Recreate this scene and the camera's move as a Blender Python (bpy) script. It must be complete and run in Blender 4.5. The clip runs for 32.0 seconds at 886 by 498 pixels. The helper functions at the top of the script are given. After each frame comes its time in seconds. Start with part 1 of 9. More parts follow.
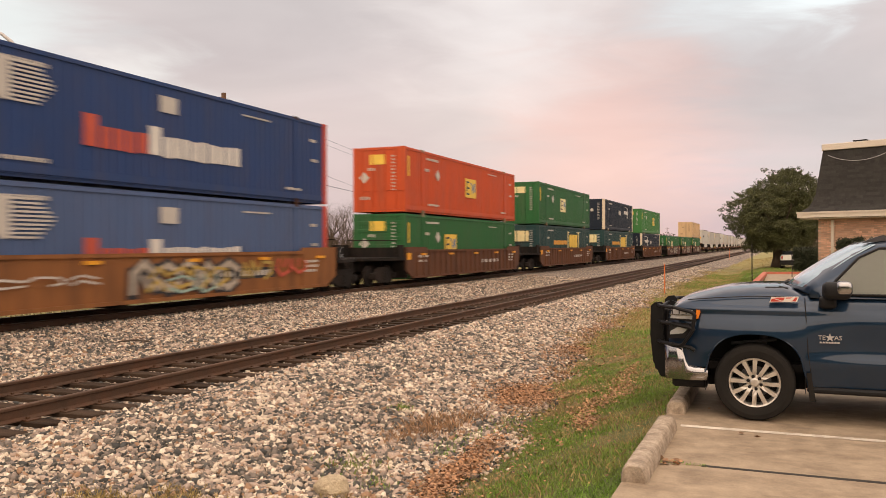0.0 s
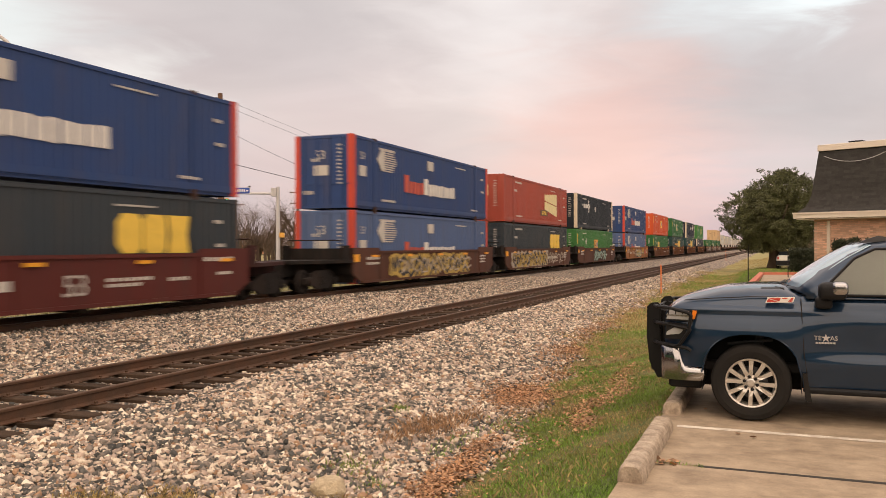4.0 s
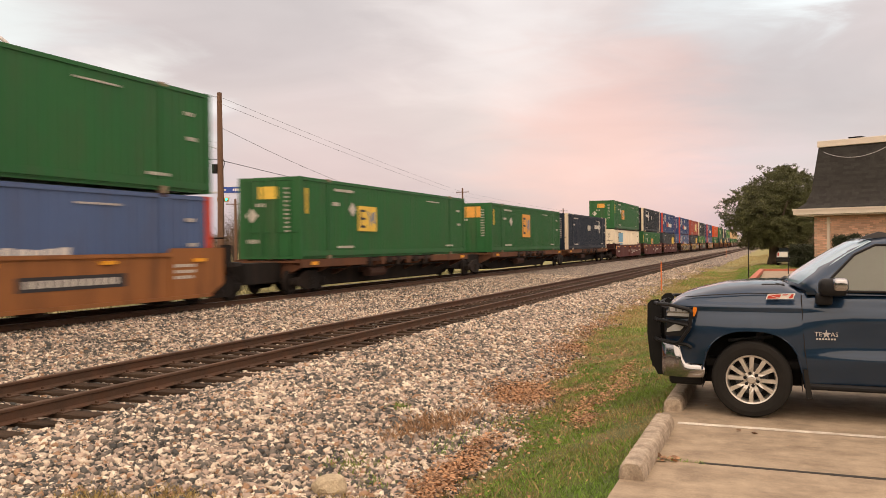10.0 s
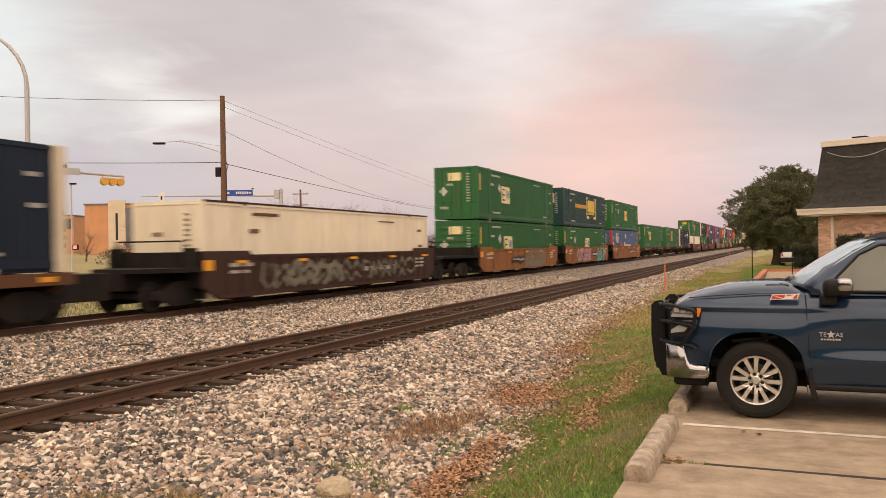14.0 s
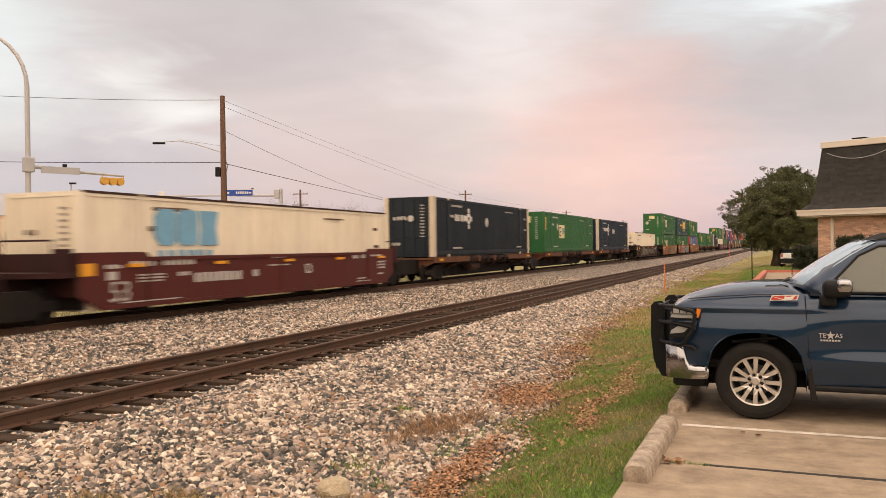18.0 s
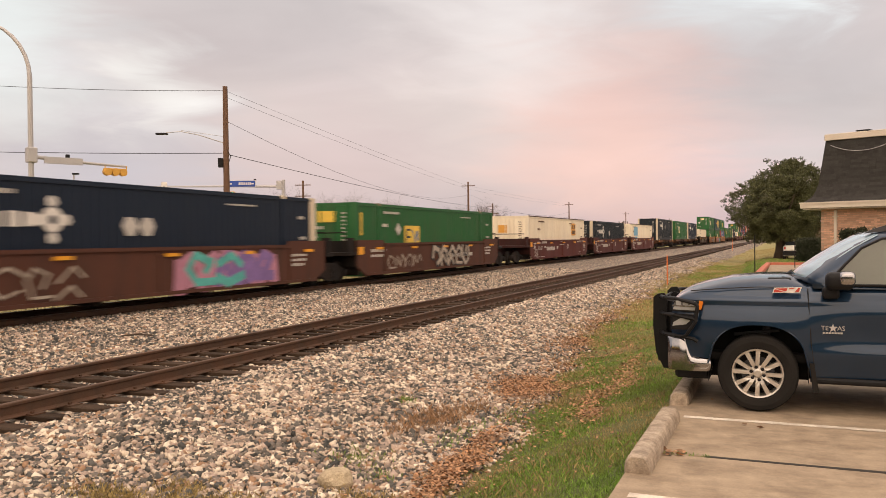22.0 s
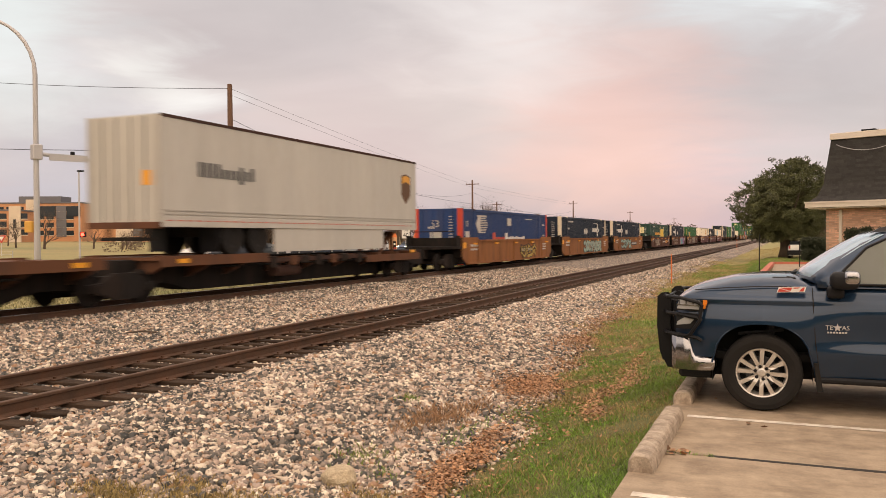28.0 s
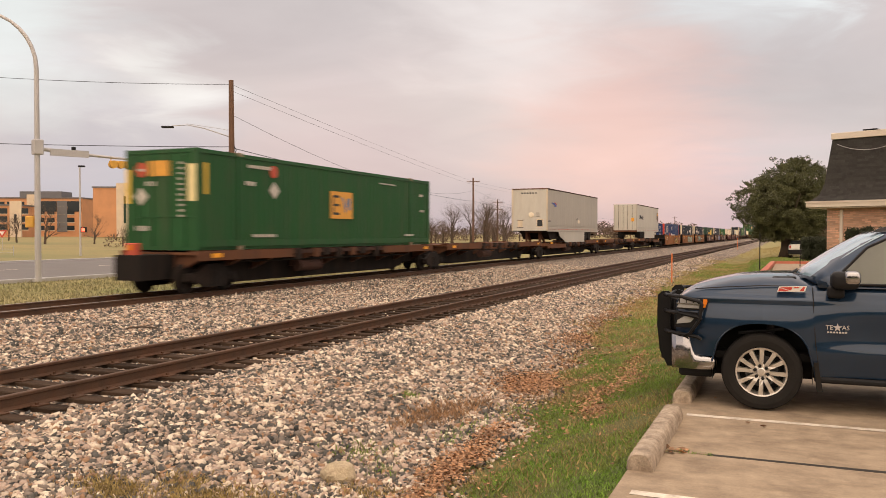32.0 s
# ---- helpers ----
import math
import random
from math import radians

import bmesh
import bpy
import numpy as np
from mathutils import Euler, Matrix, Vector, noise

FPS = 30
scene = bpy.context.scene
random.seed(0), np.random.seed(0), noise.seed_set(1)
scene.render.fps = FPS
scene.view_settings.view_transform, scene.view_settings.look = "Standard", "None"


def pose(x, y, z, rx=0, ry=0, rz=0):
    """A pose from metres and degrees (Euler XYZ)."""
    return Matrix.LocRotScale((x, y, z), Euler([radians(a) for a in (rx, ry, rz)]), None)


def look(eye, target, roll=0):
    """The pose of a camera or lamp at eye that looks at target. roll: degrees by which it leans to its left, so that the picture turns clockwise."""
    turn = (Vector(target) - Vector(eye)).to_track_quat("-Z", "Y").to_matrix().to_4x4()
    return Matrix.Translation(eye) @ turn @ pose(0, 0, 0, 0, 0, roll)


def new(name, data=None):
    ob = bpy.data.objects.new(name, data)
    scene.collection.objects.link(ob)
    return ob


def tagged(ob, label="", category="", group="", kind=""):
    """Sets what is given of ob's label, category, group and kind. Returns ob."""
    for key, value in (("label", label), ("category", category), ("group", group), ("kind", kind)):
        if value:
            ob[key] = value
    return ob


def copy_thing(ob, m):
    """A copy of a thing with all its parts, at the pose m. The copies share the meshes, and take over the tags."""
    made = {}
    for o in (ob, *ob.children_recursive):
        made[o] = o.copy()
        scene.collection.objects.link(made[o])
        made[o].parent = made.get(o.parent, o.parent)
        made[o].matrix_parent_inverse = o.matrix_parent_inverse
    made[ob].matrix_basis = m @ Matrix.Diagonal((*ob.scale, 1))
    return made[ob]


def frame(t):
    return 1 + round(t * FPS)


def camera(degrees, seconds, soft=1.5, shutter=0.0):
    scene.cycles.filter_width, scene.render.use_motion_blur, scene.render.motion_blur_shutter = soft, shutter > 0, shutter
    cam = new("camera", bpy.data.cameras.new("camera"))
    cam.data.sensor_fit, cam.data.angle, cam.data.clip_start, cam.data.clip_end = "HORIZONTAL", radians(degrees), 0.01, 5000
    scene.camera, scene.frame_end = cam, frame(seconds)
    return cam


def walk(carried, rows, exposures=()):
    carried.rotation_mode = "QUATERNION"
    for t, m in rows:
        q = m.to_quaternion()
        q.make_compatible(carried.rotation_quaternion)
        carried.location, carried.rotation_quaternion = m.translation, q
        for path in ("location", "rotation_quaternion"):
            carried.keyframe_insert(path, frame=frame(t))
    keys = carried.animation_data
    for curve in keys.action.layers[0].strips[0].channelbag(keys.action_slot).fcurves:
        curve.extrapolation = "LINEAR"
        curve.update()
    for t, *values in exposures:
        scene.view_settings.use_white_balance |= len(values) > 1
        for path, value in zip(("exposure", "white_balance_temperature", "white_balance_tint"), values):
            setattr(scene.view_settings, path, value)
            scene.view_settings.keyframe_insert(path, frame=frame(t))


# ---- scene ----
# camera: hand-held on one spot, small turns only; yaw left of the track line, pitch, roll in degrees
EYE = Vector((0.0, 0.0, 1.9))
cam = camera(56.95, 32.0, soft=0.65, shutter=0.5)
TURNS = [
    (0.0, 22.349, -0.200, -0.211), (0.5, 22.362, -0.211, -0.207), (1.0, 22.346, -0.296, -0.143), (1.5, 22.312, -0.314, -0.132),
    (2.0, 22.305, -0.141, -0.249), (2.5, 22.283, -0.017, -0.303), (3.0, 22.199, -0.046, -0.308), (3.5, 22.176, -0.153, -0.260),
    (5.5, 21.930, -0.138, -0.120), (6.0, 21.983, -0.104, -0.077), (6.5, 21.990, -0.147, -0.175), (7.0, 22.026, -0.051, -0.323),
    (7.5, 22.127, 0.036, -0.433), (8.0, 22.131, 0.086, -0.571), (8.5, 22.132, 0.028, -0.574), (9.0, 22.161, 0.002, -0.682),
    (9.5, 22.190, -0.143, -0.583), (10.0, 22.122, -0.291, -0.505), (10.5, 22.045, -0.382, -0.378), (11.0, 22.046, -0.400, -0.365),
    (11.5, 22.087, -0.491, -0.414), (12.0, 22.085, -0.407, -0.494), (12.5, 22.074, -0.295, -0.738), (13.0, 22.095, -0.243, -0.805),
    (13.5, 22.223, -0.147, -0.757), (14.0, 22.355, -0.148, -0.789), (14.5, 22.495, -0.232, -0.949), (16.5, 22.440, -0.267, -1.174),
    (17.0, 22.472, -0.157, -0.991), (17.5, 22.413, -0.125, -0.744), (18.0, 22.339, -0.128, -0.678), (18.5, 22.296, -0.164, -0.709),
    (19.0, 22.304, -0.255, -0.622), (19.5, 22.388, -0.410, -0.504), (20.0, 22.417, -0.540, -0.382), (20.5, 22.367, -0.615, -0.402),
    (21.0, 22.365, -0.628, -0.689), (21.5, 22.426, -0.698, -0.741), (22.0, 22.521, -0.725, -0.526), (22.5, 22.562, -0.730, -0.378),
    (23.0, 22.492, -0.729, -0.231), (23.5, 22.405, -0.715, -0.206), (24.0, 22.367, -0.630, -0.207), (24.5, 22.381, -0.563, -0.187),
    (25.0, 22.446, -0.613, -0.161), (25.5, 22.530, -0.695, -0.174), (27.5, 22.774, -0.825, -0.410), (28.0, 22.800, -0.847, -0.345),
    (28.5, 22.826, -0.891, -0.442), (29.0, 22.783, -0.922, -0.493), (29.5, 22.688, -0.943, -0.583), (30.0, 22.736, -0.986, -0.770),
    (30.5, 22.787, -0.953, -0.708), (31.0, 22.805, -0.937, -0.494), (31.5, 22.847, -0.951, -0.260), (32.0, 22.836, -1.030, 0.000)]


def aim(yaw, pitch, roll):
    a, b = radians(yaw), radians(pitch)
    way = Vector((-math.sin(a) * math.cos(b), math.cos(a) * math.cos(b), math.sin(b)))
    return look(EYE, EYE + way, roll)


# the camera's own exposure drifts a little
walk(cam, [(t, aim(a, b, c)) for t, a, b, c in TURNS],
     [(0, 0.0), (3, 0.01), (7, 0.0), (9, 0.04), (12, 0.04), (14, -0.05), (18, -0.02), (20, -0.04), (24, -0.03), (32, -0.05)])

# ---- sky and light: an overcast evening, pink where the low sun shines through ----
world = bpy.data.worlds.new("evening_sky")
scene.world = world
world.use_nodes = True
wn, wl = world.node_tree.nodes, world.node_tree.links
wn.clear()


def wnode(kind, **values):
    n = wn.new(kind)
    for k, v in values.items():
        n.inputs[k].default_value = v
    return n


def wramp(stops):
    n = wn.new("ShaderNodeValToRGB")
    e = n.color_ramp.elements
    while len(e) < len(stops):
        e.new(0.5)
    for el, (p, c) in zip(e, stops):
        el.position, el.color = p, (*c, 1)
    return n


SUN_AZ, SUN_EL = 166.0, 9.0        # degrees clockwise from +y, degrees up
w_out = wn.new("ShaderNodeOutputWorld")
w_sky = wn.new("ShaderNodeTexSky")
w_sky.sky_type, w_sky.sun_disc = "NISHITA", False
w_sky.sun_elevation, w_sky.sun_rotation = radians(SUN_EL), radians(SUN_AZ)
w_co = wn.new("ShaderNodeTexCoord")
w_sep = wn.new("ShaderNodeSeparateXYZ")
wl.new(w_co.outputs["Generated"], w_sep.inputs[0])
# the sheet of cloud: lavender low, mauve-grey above, brightening overhead
w_grad = wramp([(0.0, (0.39, 0.31, 0.31)), (0.5, (0.50, 0.44, 0.49)), (0.54, (0.71, 0.56, 0.545)), (0.575, (0.71, 0.595, 0.565)),
                (0.607, (0.665, 0.575, 0.56)), (0.64, (0.66, 0.59, 0.575)), (0.72, (0.72, 0.61, 0.56)), (1.0, (1.95, 1.58, 1.34))])
w_half = wn.new("ShaderNodeMath")
w_half.operation = "MULTIPLY_ADD"
w_half.inputs[1].default_value, w_half.inputs[2].default_value = 0.5, 0.5
wl.new(w_sep.outputs["Z"], w_half.inputs[0])
wl.new(w_half.outputs[0], w_grad.inputs[0])
# cloud structure, stretched along the horizon; it also frays the edges of the banks
w_map = wn.new("ShaderNodeMapping")
w_map.inputs["Scale"].default_value = (1.5, 1.5, 5.5)
w_map.inputs["Rotation"].default_value = (0.16, 0.14, 0.0)
wl.new(w_co.outputs["Generated"], w_map.inputs[0])
w_noise = wnode("ShaderNodeTexNoise", Scale=2.1, Detail=6.0, Roughness=0.5, Distortion=0.4)
wl.new(w_map.outputs[0], w_noise.inputs["Vector"])
w_cloud = wramp([(0.30, (0.90, 0.895, 0.90)), (0.46, (0.975, 0.975, 0.977)), (0.57, (1.02, 1.015, 1.015)), (0.72, (1.10, 1.10, 1.11))])
wl.new(w_noise.outputs["Fac"], w_cloud.inputs[0])
w_fray = wnode("ShaderNodeTexNoise", Scale=4.2, Detail=6.0, Roughness=0.56, Distortion=0.7)
wl.new(w_map.outputs[0], w_fray.inputs["Vector"])
w_off = wn.new("ShaderNodeVectorMath")
w_off.operation = "MULTIPLY_ADD"
w_off.inputs[1].default_value, w_off.inputs[2].default_value = (0.20, 0.20, 0.12), (-0.10, -0.10, -0.06)
wl.new(w_fray.outputs["Color"], w_off.inputs[0])
w_dir = wn.new("ShaderNodeVectorMath")
w_dir.operation = "ADD"
wl.new(w_co.outputs["Generated"], w_dir.inputs[0])
wl.new(w_off.outputs[0], w_dir.inputs[1])
w_nrm = wn.new("ShaderNodeVectorMath")
w_nrm.operation = "NORMALIZE"
wl.new(w_dir.outputs[0], w_nrm.inputs[0])


def w_bank(az, el, reach, most, color, below):
    """A bank of cloud about a direction, fading out over its reach in degrees."""
    d = wn.new("ShaderNodeVectorMath")
    d.operation = "DOT_PRODUCT"
    az, el = radians(az), radians(el)
    d.inputs[1].default_value = (math.sin(az) * math.cos(el), math.cos(az) * math.cos(el), math.sin(el))
    wl.new(w_nrm.outputs[0], d.inputs[0])
    angle = wn.new("ShaderNodeMath")
    angle.operation = "ARCCOSINE"
    wl.new(d.outputs["Value"], angle.inputs[0])
    r = wn.new("ShaderNodeMapRange")
    r.interpolation_type = "SMOOTHSTEP"
    r.inputs["From Min"].default_value, r.inputs["From Max"].default_value = 0.0, radians(reach)
    r.inputs["To Min"].default_value, r.inputs["To Max"].default_value = most, 0.0
    wl.new(angle.outputs[0], r.inputs["Value"])
    mx = wn.new("ShaderNodeMix")
    mx.data_type = "RGBA"
    mx.inputs["B"].default_value = (*color, 1)
    wl.new(r.outputs[0], mx.inputs["Factor"])
    wl.new(below, mx.inputs["A"])
    return mx.outputs["Result"]


w_base = w_grad.outputs[0]
for bank in ((-45, 2, 13, 0.75, (0.56, 0.54, 0.60)),        # bluish haze over the street
             (-30, 4, 10, 0.5, (0.72, 0.55, 0.54)),
             (-6, 1, 13, 0.7, (0.71, 0.53, 0.575)),         # lavender rose low over the line
             (-17, 12, 13, 0.75, (0.83, 0.70, 0.655)),      # peach, lit from below
             (-11.0, 6.2, 12, 0.95, (0.90, 0.60, 0.53)),
             (-17, 18.5, 12, 0.85, (0.96, 0.89, 0.86)),
             (3, 9.0, 11.5, 0.9, (0.63, 0.565, 0.56)),      # grey bank beyond the house
             (-52, 13, 10.5, 0.9, (0.82, 0.85, 0.83)),      # pale breaks
             (-42, 9.6, 5, 0.8, (0.93, 0.89, 0.84)),
             (-2, 19.5, 10, 1.0, (0.86, 0.92, 0.93)),
             (1.5, 15.8, 3.6, 0.8, (0.98, 1.05, 1.05))):
    w_base = w_bank(*bank, w_base)
w_mul = wn.new("ShaderNodeMix")
w_mul.data_type, w_mul.blend_type = "RGBA", "MULTIPLY"
w_mul.inputs["Factor"].default_value = 1.0
wl.new(w_base, w_mul.inputs["A"])
wl.new(w_cloud.outputs[0], w_mul.inputs["B"])
w_bg = wnode("ShaderNodeBackground", Strength=1.25)
wl.new(w_mul.outputs["Result"], w_bg.inputs["Color"])
w_bg2 = wnode("ShaderNodeBackground", Strength=0.05)
wl.new(w_sky.outputs[0], w_bg2.inputs["Color"])
w_add = wn.new("ShaderNodeMixShader")      # the sheet covers most of the clear sky
w_add.inputs[0].default_value = 0.18
wl.new(w_bg.outputs[0], w_add.inputs[1])
wl.new(w_bg2.outputs[0], w_add.inputs[2])
wl.new(w_add.outputs[0], w_out.inputs["Surface"])

sun_data = bpy.data.lights.new("sun", "SUN")
sun_data.energy, sun_data.angle, sun_data.color = 2.9, radians(130), (1.0, 0.72, 0.47)
sun = new("sun", sun_data)
s_az, s_el = radians(SUN_AZ), radians(SUN_EL)
sun_dir = Vector((math.sin(s_az) * math.cos(s_el), math.cos(s_az) * math.cos(s_el), math.sin(s_el)))
sun.matrix_world = look(sun_dir * 50, (0, 0, 0))
scene.view_settings.exposure = 0.0

# ---- materials ----
def mat(name, color, rough=0.6, metal=0.0, var=0.18, scale=3.0, fine=60.0, bump=0.15, stretch=(1, 1, 1), dirt=None, dirt_amount=0.35,
        rand=0.0, island=0.0, coat=0.0, coords="Object", spec=0.5, dirt_scale=1.3, dist=0.01):
    m = bpy.data.materials.new(name)
    m.use_nodes = True
    n, l = m.node_tree.nodes, m.node_tree.links
    b = n["Principled BSDF"]
    b.inputs["Roughness"].default_value, b.inputs["Metallic"].default_value = rough, metal
    b.inputs["Specular IOR Level"].default_value = spec
    b.inputs["Coat Weight"].default_value = coat
    b.inputs["Coat Roughness"].default_value = 0.06
    co = n.new("ShaderNodeTexCoord")
    mp = n.new("ShaderNodeMapping")
    mp.inputs["Scale"].default_value = stretch
    l.new(co.outputs[coords], mp.inputs[0])

    def tex(sc, detail=5.0, rough_=0.6):
        t = n.new("ShaderNodeTexNoise")
        t.inputs["Scale"].default_value, t.inputs["Detail"].default_value, t.inputs["Roughness"].default_value = sc, detail, rough_
        l.new(mp.outputs[0], t.inputs["Vector"])
        return t.outputs["Fac"]

    def span(fac, lo, hi, a=0.25, z=0.75):
        r = n.new("ShaderNodeMapRange")
        r.inputs["From Min"].default_value, r.inputs["From Max"].default_value = a, z
        r.inputs["To Min"].default_value, r.inputs["To Max"].default_value = lo, hi
        l.new(fac, r.inputs["Value"])
        return r.outputs[0]

    def times(a, bb):
        x = n.new("ShaderNodeMath")
        x.operation = "MULTIPLY"
        l.new(a, x.inputs[0])
        l.new(bb, x.inputs[1])
        return x.outputs[0]
    f1, f2 = tex(scale), tex(fine, 3.0)
    val = times(span(f1, 1 - var, 1 + var), span(f2, 1 - var * 0.6, 1 + var * 0.6))
    if rand:
        oi = n.new("ShaderNodeObjectInfo")
        val = times(val, span(oi.outputs["Random"], 1 - rand, 1 + rand, 0, 1))
    if island:
        ge = n.new("ShaderNodeNewGeometry")
        val = times(val, span(ge.outputs["Random Per Island"], 1 - island, 1 + island, 0, 1))
    sc = n.new("ShaderNodeVectorMath")
    sc.operation = "SCALE"
    sc.inputs[0].default_value = color
    l.new(val, sc.inputs["Scale"])
    out = sc.outputs[0]
    if dirt:
        d1 = tex(dirt_scale, 8.0, 0.65)
        mx = n.new("ShaderNodeMix")
        mx.data_type = "RGBA"
        l.new(span(d1, 0, dirt_amount, 0.45, 0.72), mx.inputs["Factor"])
        l.new(out, mx.inputs["A"])
        mx.inputs["B"].default_value = (*dirt, 1)
        out = mx.outputs["Result"]
    l.new(out, b.inputs["Base Color"])
    l.new(span(f1, max(0.02, rough - 0.1), min(1, rough + 0.1)), b.inputs["Roughness"])
    if bump:
        bp = n.new("ShaderNodeBump")
        bp.inputs["Strength"].default_value, bp.inputs["Distance"].default_value = bump, dist
        l.new(f2, bp.inputs["Height"])
        l.new(bp.outputs[0], b.inputs["Normal"])
    return m


def glow(name, color, strength):
    m = bpy.data.materials.new(name)
    m.use_nodes = True
    b = m.node_tree.nodes["Principled BSDF"]
    b.inputs["Base Color"].default_value = (*color, 1)
    b.inputs["Emission Color"].default_value = (*color, 1)
    b.inputs["Emission Strength"].default_value = strength
    return m


def stones(name, colors, dark, scale, rough=0.85, island=False, bump=0.6, ground=None, ground_amount=0.0):
    """Loose stones: one tone to each, out of a ramp; where they are only a surface, the shade of the gaps is painted
    dark.
    """
    m = bpy.data.materials.new(name)
    m.use_nodes = True
    n, l = m.node_tree.nodes, m.node_tree.links
    b = n["Principled BSDF"]
    b.inputs["Roughness"].default_value = rough
    b.inputs["Specular IOR Level"].default_value = 0.15
    ramp = n.new("ShaderNodeValToRGB")
    ramp.color_ramp.interpolation = "CONSTANT"
    e = ramp.color_ramp.elements
    while len(e) < len(colors):
        e.new(0.5)
    for i, (el, c) in enumerate(zip(e, colors)):
        el.position, el.color = i / len(colors), (*c, 1)
    co = n.new("ShaderNodeTexCoord")
    nz = n.new("ShaderNodeTexNoise")
    nz.inputs["Scale"].default_value, nz.inputs["Detail"].default_value = 45.0, 4.0
    l.new(co.outputs["Object"], nz.inputs["Vector"])
    mr = n.new("ShaderNodeMapRange")
    mr.inputs["To Min"].default_value, mr.inputs["To Max"].default_value = 0.66, 1.30
    l.new(nz.outputs["Fac"], mr.inputs["Value"])
    mul = n.new("ShaderNodeVectorMath")
    mul.operation = "SCALE"
    l.new(mr.outputs[0], mul.inputs["Scale"])
    if island:
        ge = n.new("ShaderNodeNewGeometry")
        # darker and paler drifts: the share of each tone shifts from place to place
        drift = n.new("ShaderNodeTexNoise")
        drift.inputs["Scale"].default_value, drift.inputs["Detail"].default_value = 0.9, 3.0
        l.new(co.outputs["Object"], drift.inputs["Vector"])
        lean = n.new("ShaderNodeMapRange")
        lean.inputs["From Min"].default_value, lean.inputs["From Max"].default_value = 0.32, 0.68
        lean.inputs["To Min"].default_value, lean.inputs["To Max"].default_value = 0.62, 1.35
        l.new(drift.outputs["Fac"], lean.inputs["Value"])
        share = n.new("ShaderNodeMath")
        share.operation = "POWER"
        l.new(ge.outputs["Random Per Island"], share.inputs[0])
        l.new(lean.outputs[0], share.inputs[1])
        l.new(share.outputs[0], ramp.inputs[0])
        l.new(ramp.outputs[0], mul.inputs[0])
        l.new(mul.outputs[0], b.inputs["Base Color"])
        return m
    vo = n.new("ShaderNodeTexVoronoi")
    vo.inputs["Scale"].default_value = scale
    l.new(co.outputs["Object"], vo.inputs["Vector"])
    sp = n.new("ShaderNodeSeparateColor")
    l.new(vo.outputs["Color"], sp.inputs[0])
    l.new(sp.outputs[0], ramp.inputs[0])
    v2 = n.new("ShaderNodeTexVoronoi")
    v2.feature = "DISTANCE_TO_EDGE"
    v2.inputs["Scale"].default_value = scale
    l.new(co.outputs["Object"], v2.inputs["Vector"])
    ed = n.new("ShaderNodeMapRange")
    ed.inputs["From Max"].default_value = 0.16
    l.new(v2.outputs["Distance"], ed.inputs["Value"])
    # cell edges mixed to dark: the shade between stones, in the colour
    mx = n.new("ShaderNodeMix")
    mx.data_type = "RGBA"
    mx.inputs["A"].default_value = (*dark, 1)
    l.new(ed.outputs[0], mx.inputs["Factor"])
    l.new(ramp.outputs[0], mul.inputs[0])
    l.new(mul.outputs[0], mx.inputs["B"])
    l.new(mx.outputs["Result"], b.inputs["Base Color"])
    bp = n.new("ShaderNodeBump")
    bp.inputs["Strength"].default_value, bp.inputs["Distance"].default_value = bump, 0.03
    l.new(v2.outputs["Distance"], bp.inputs["Height"])
    l.new(bp.outputs[0], b.inputs["Normal"])
    return m


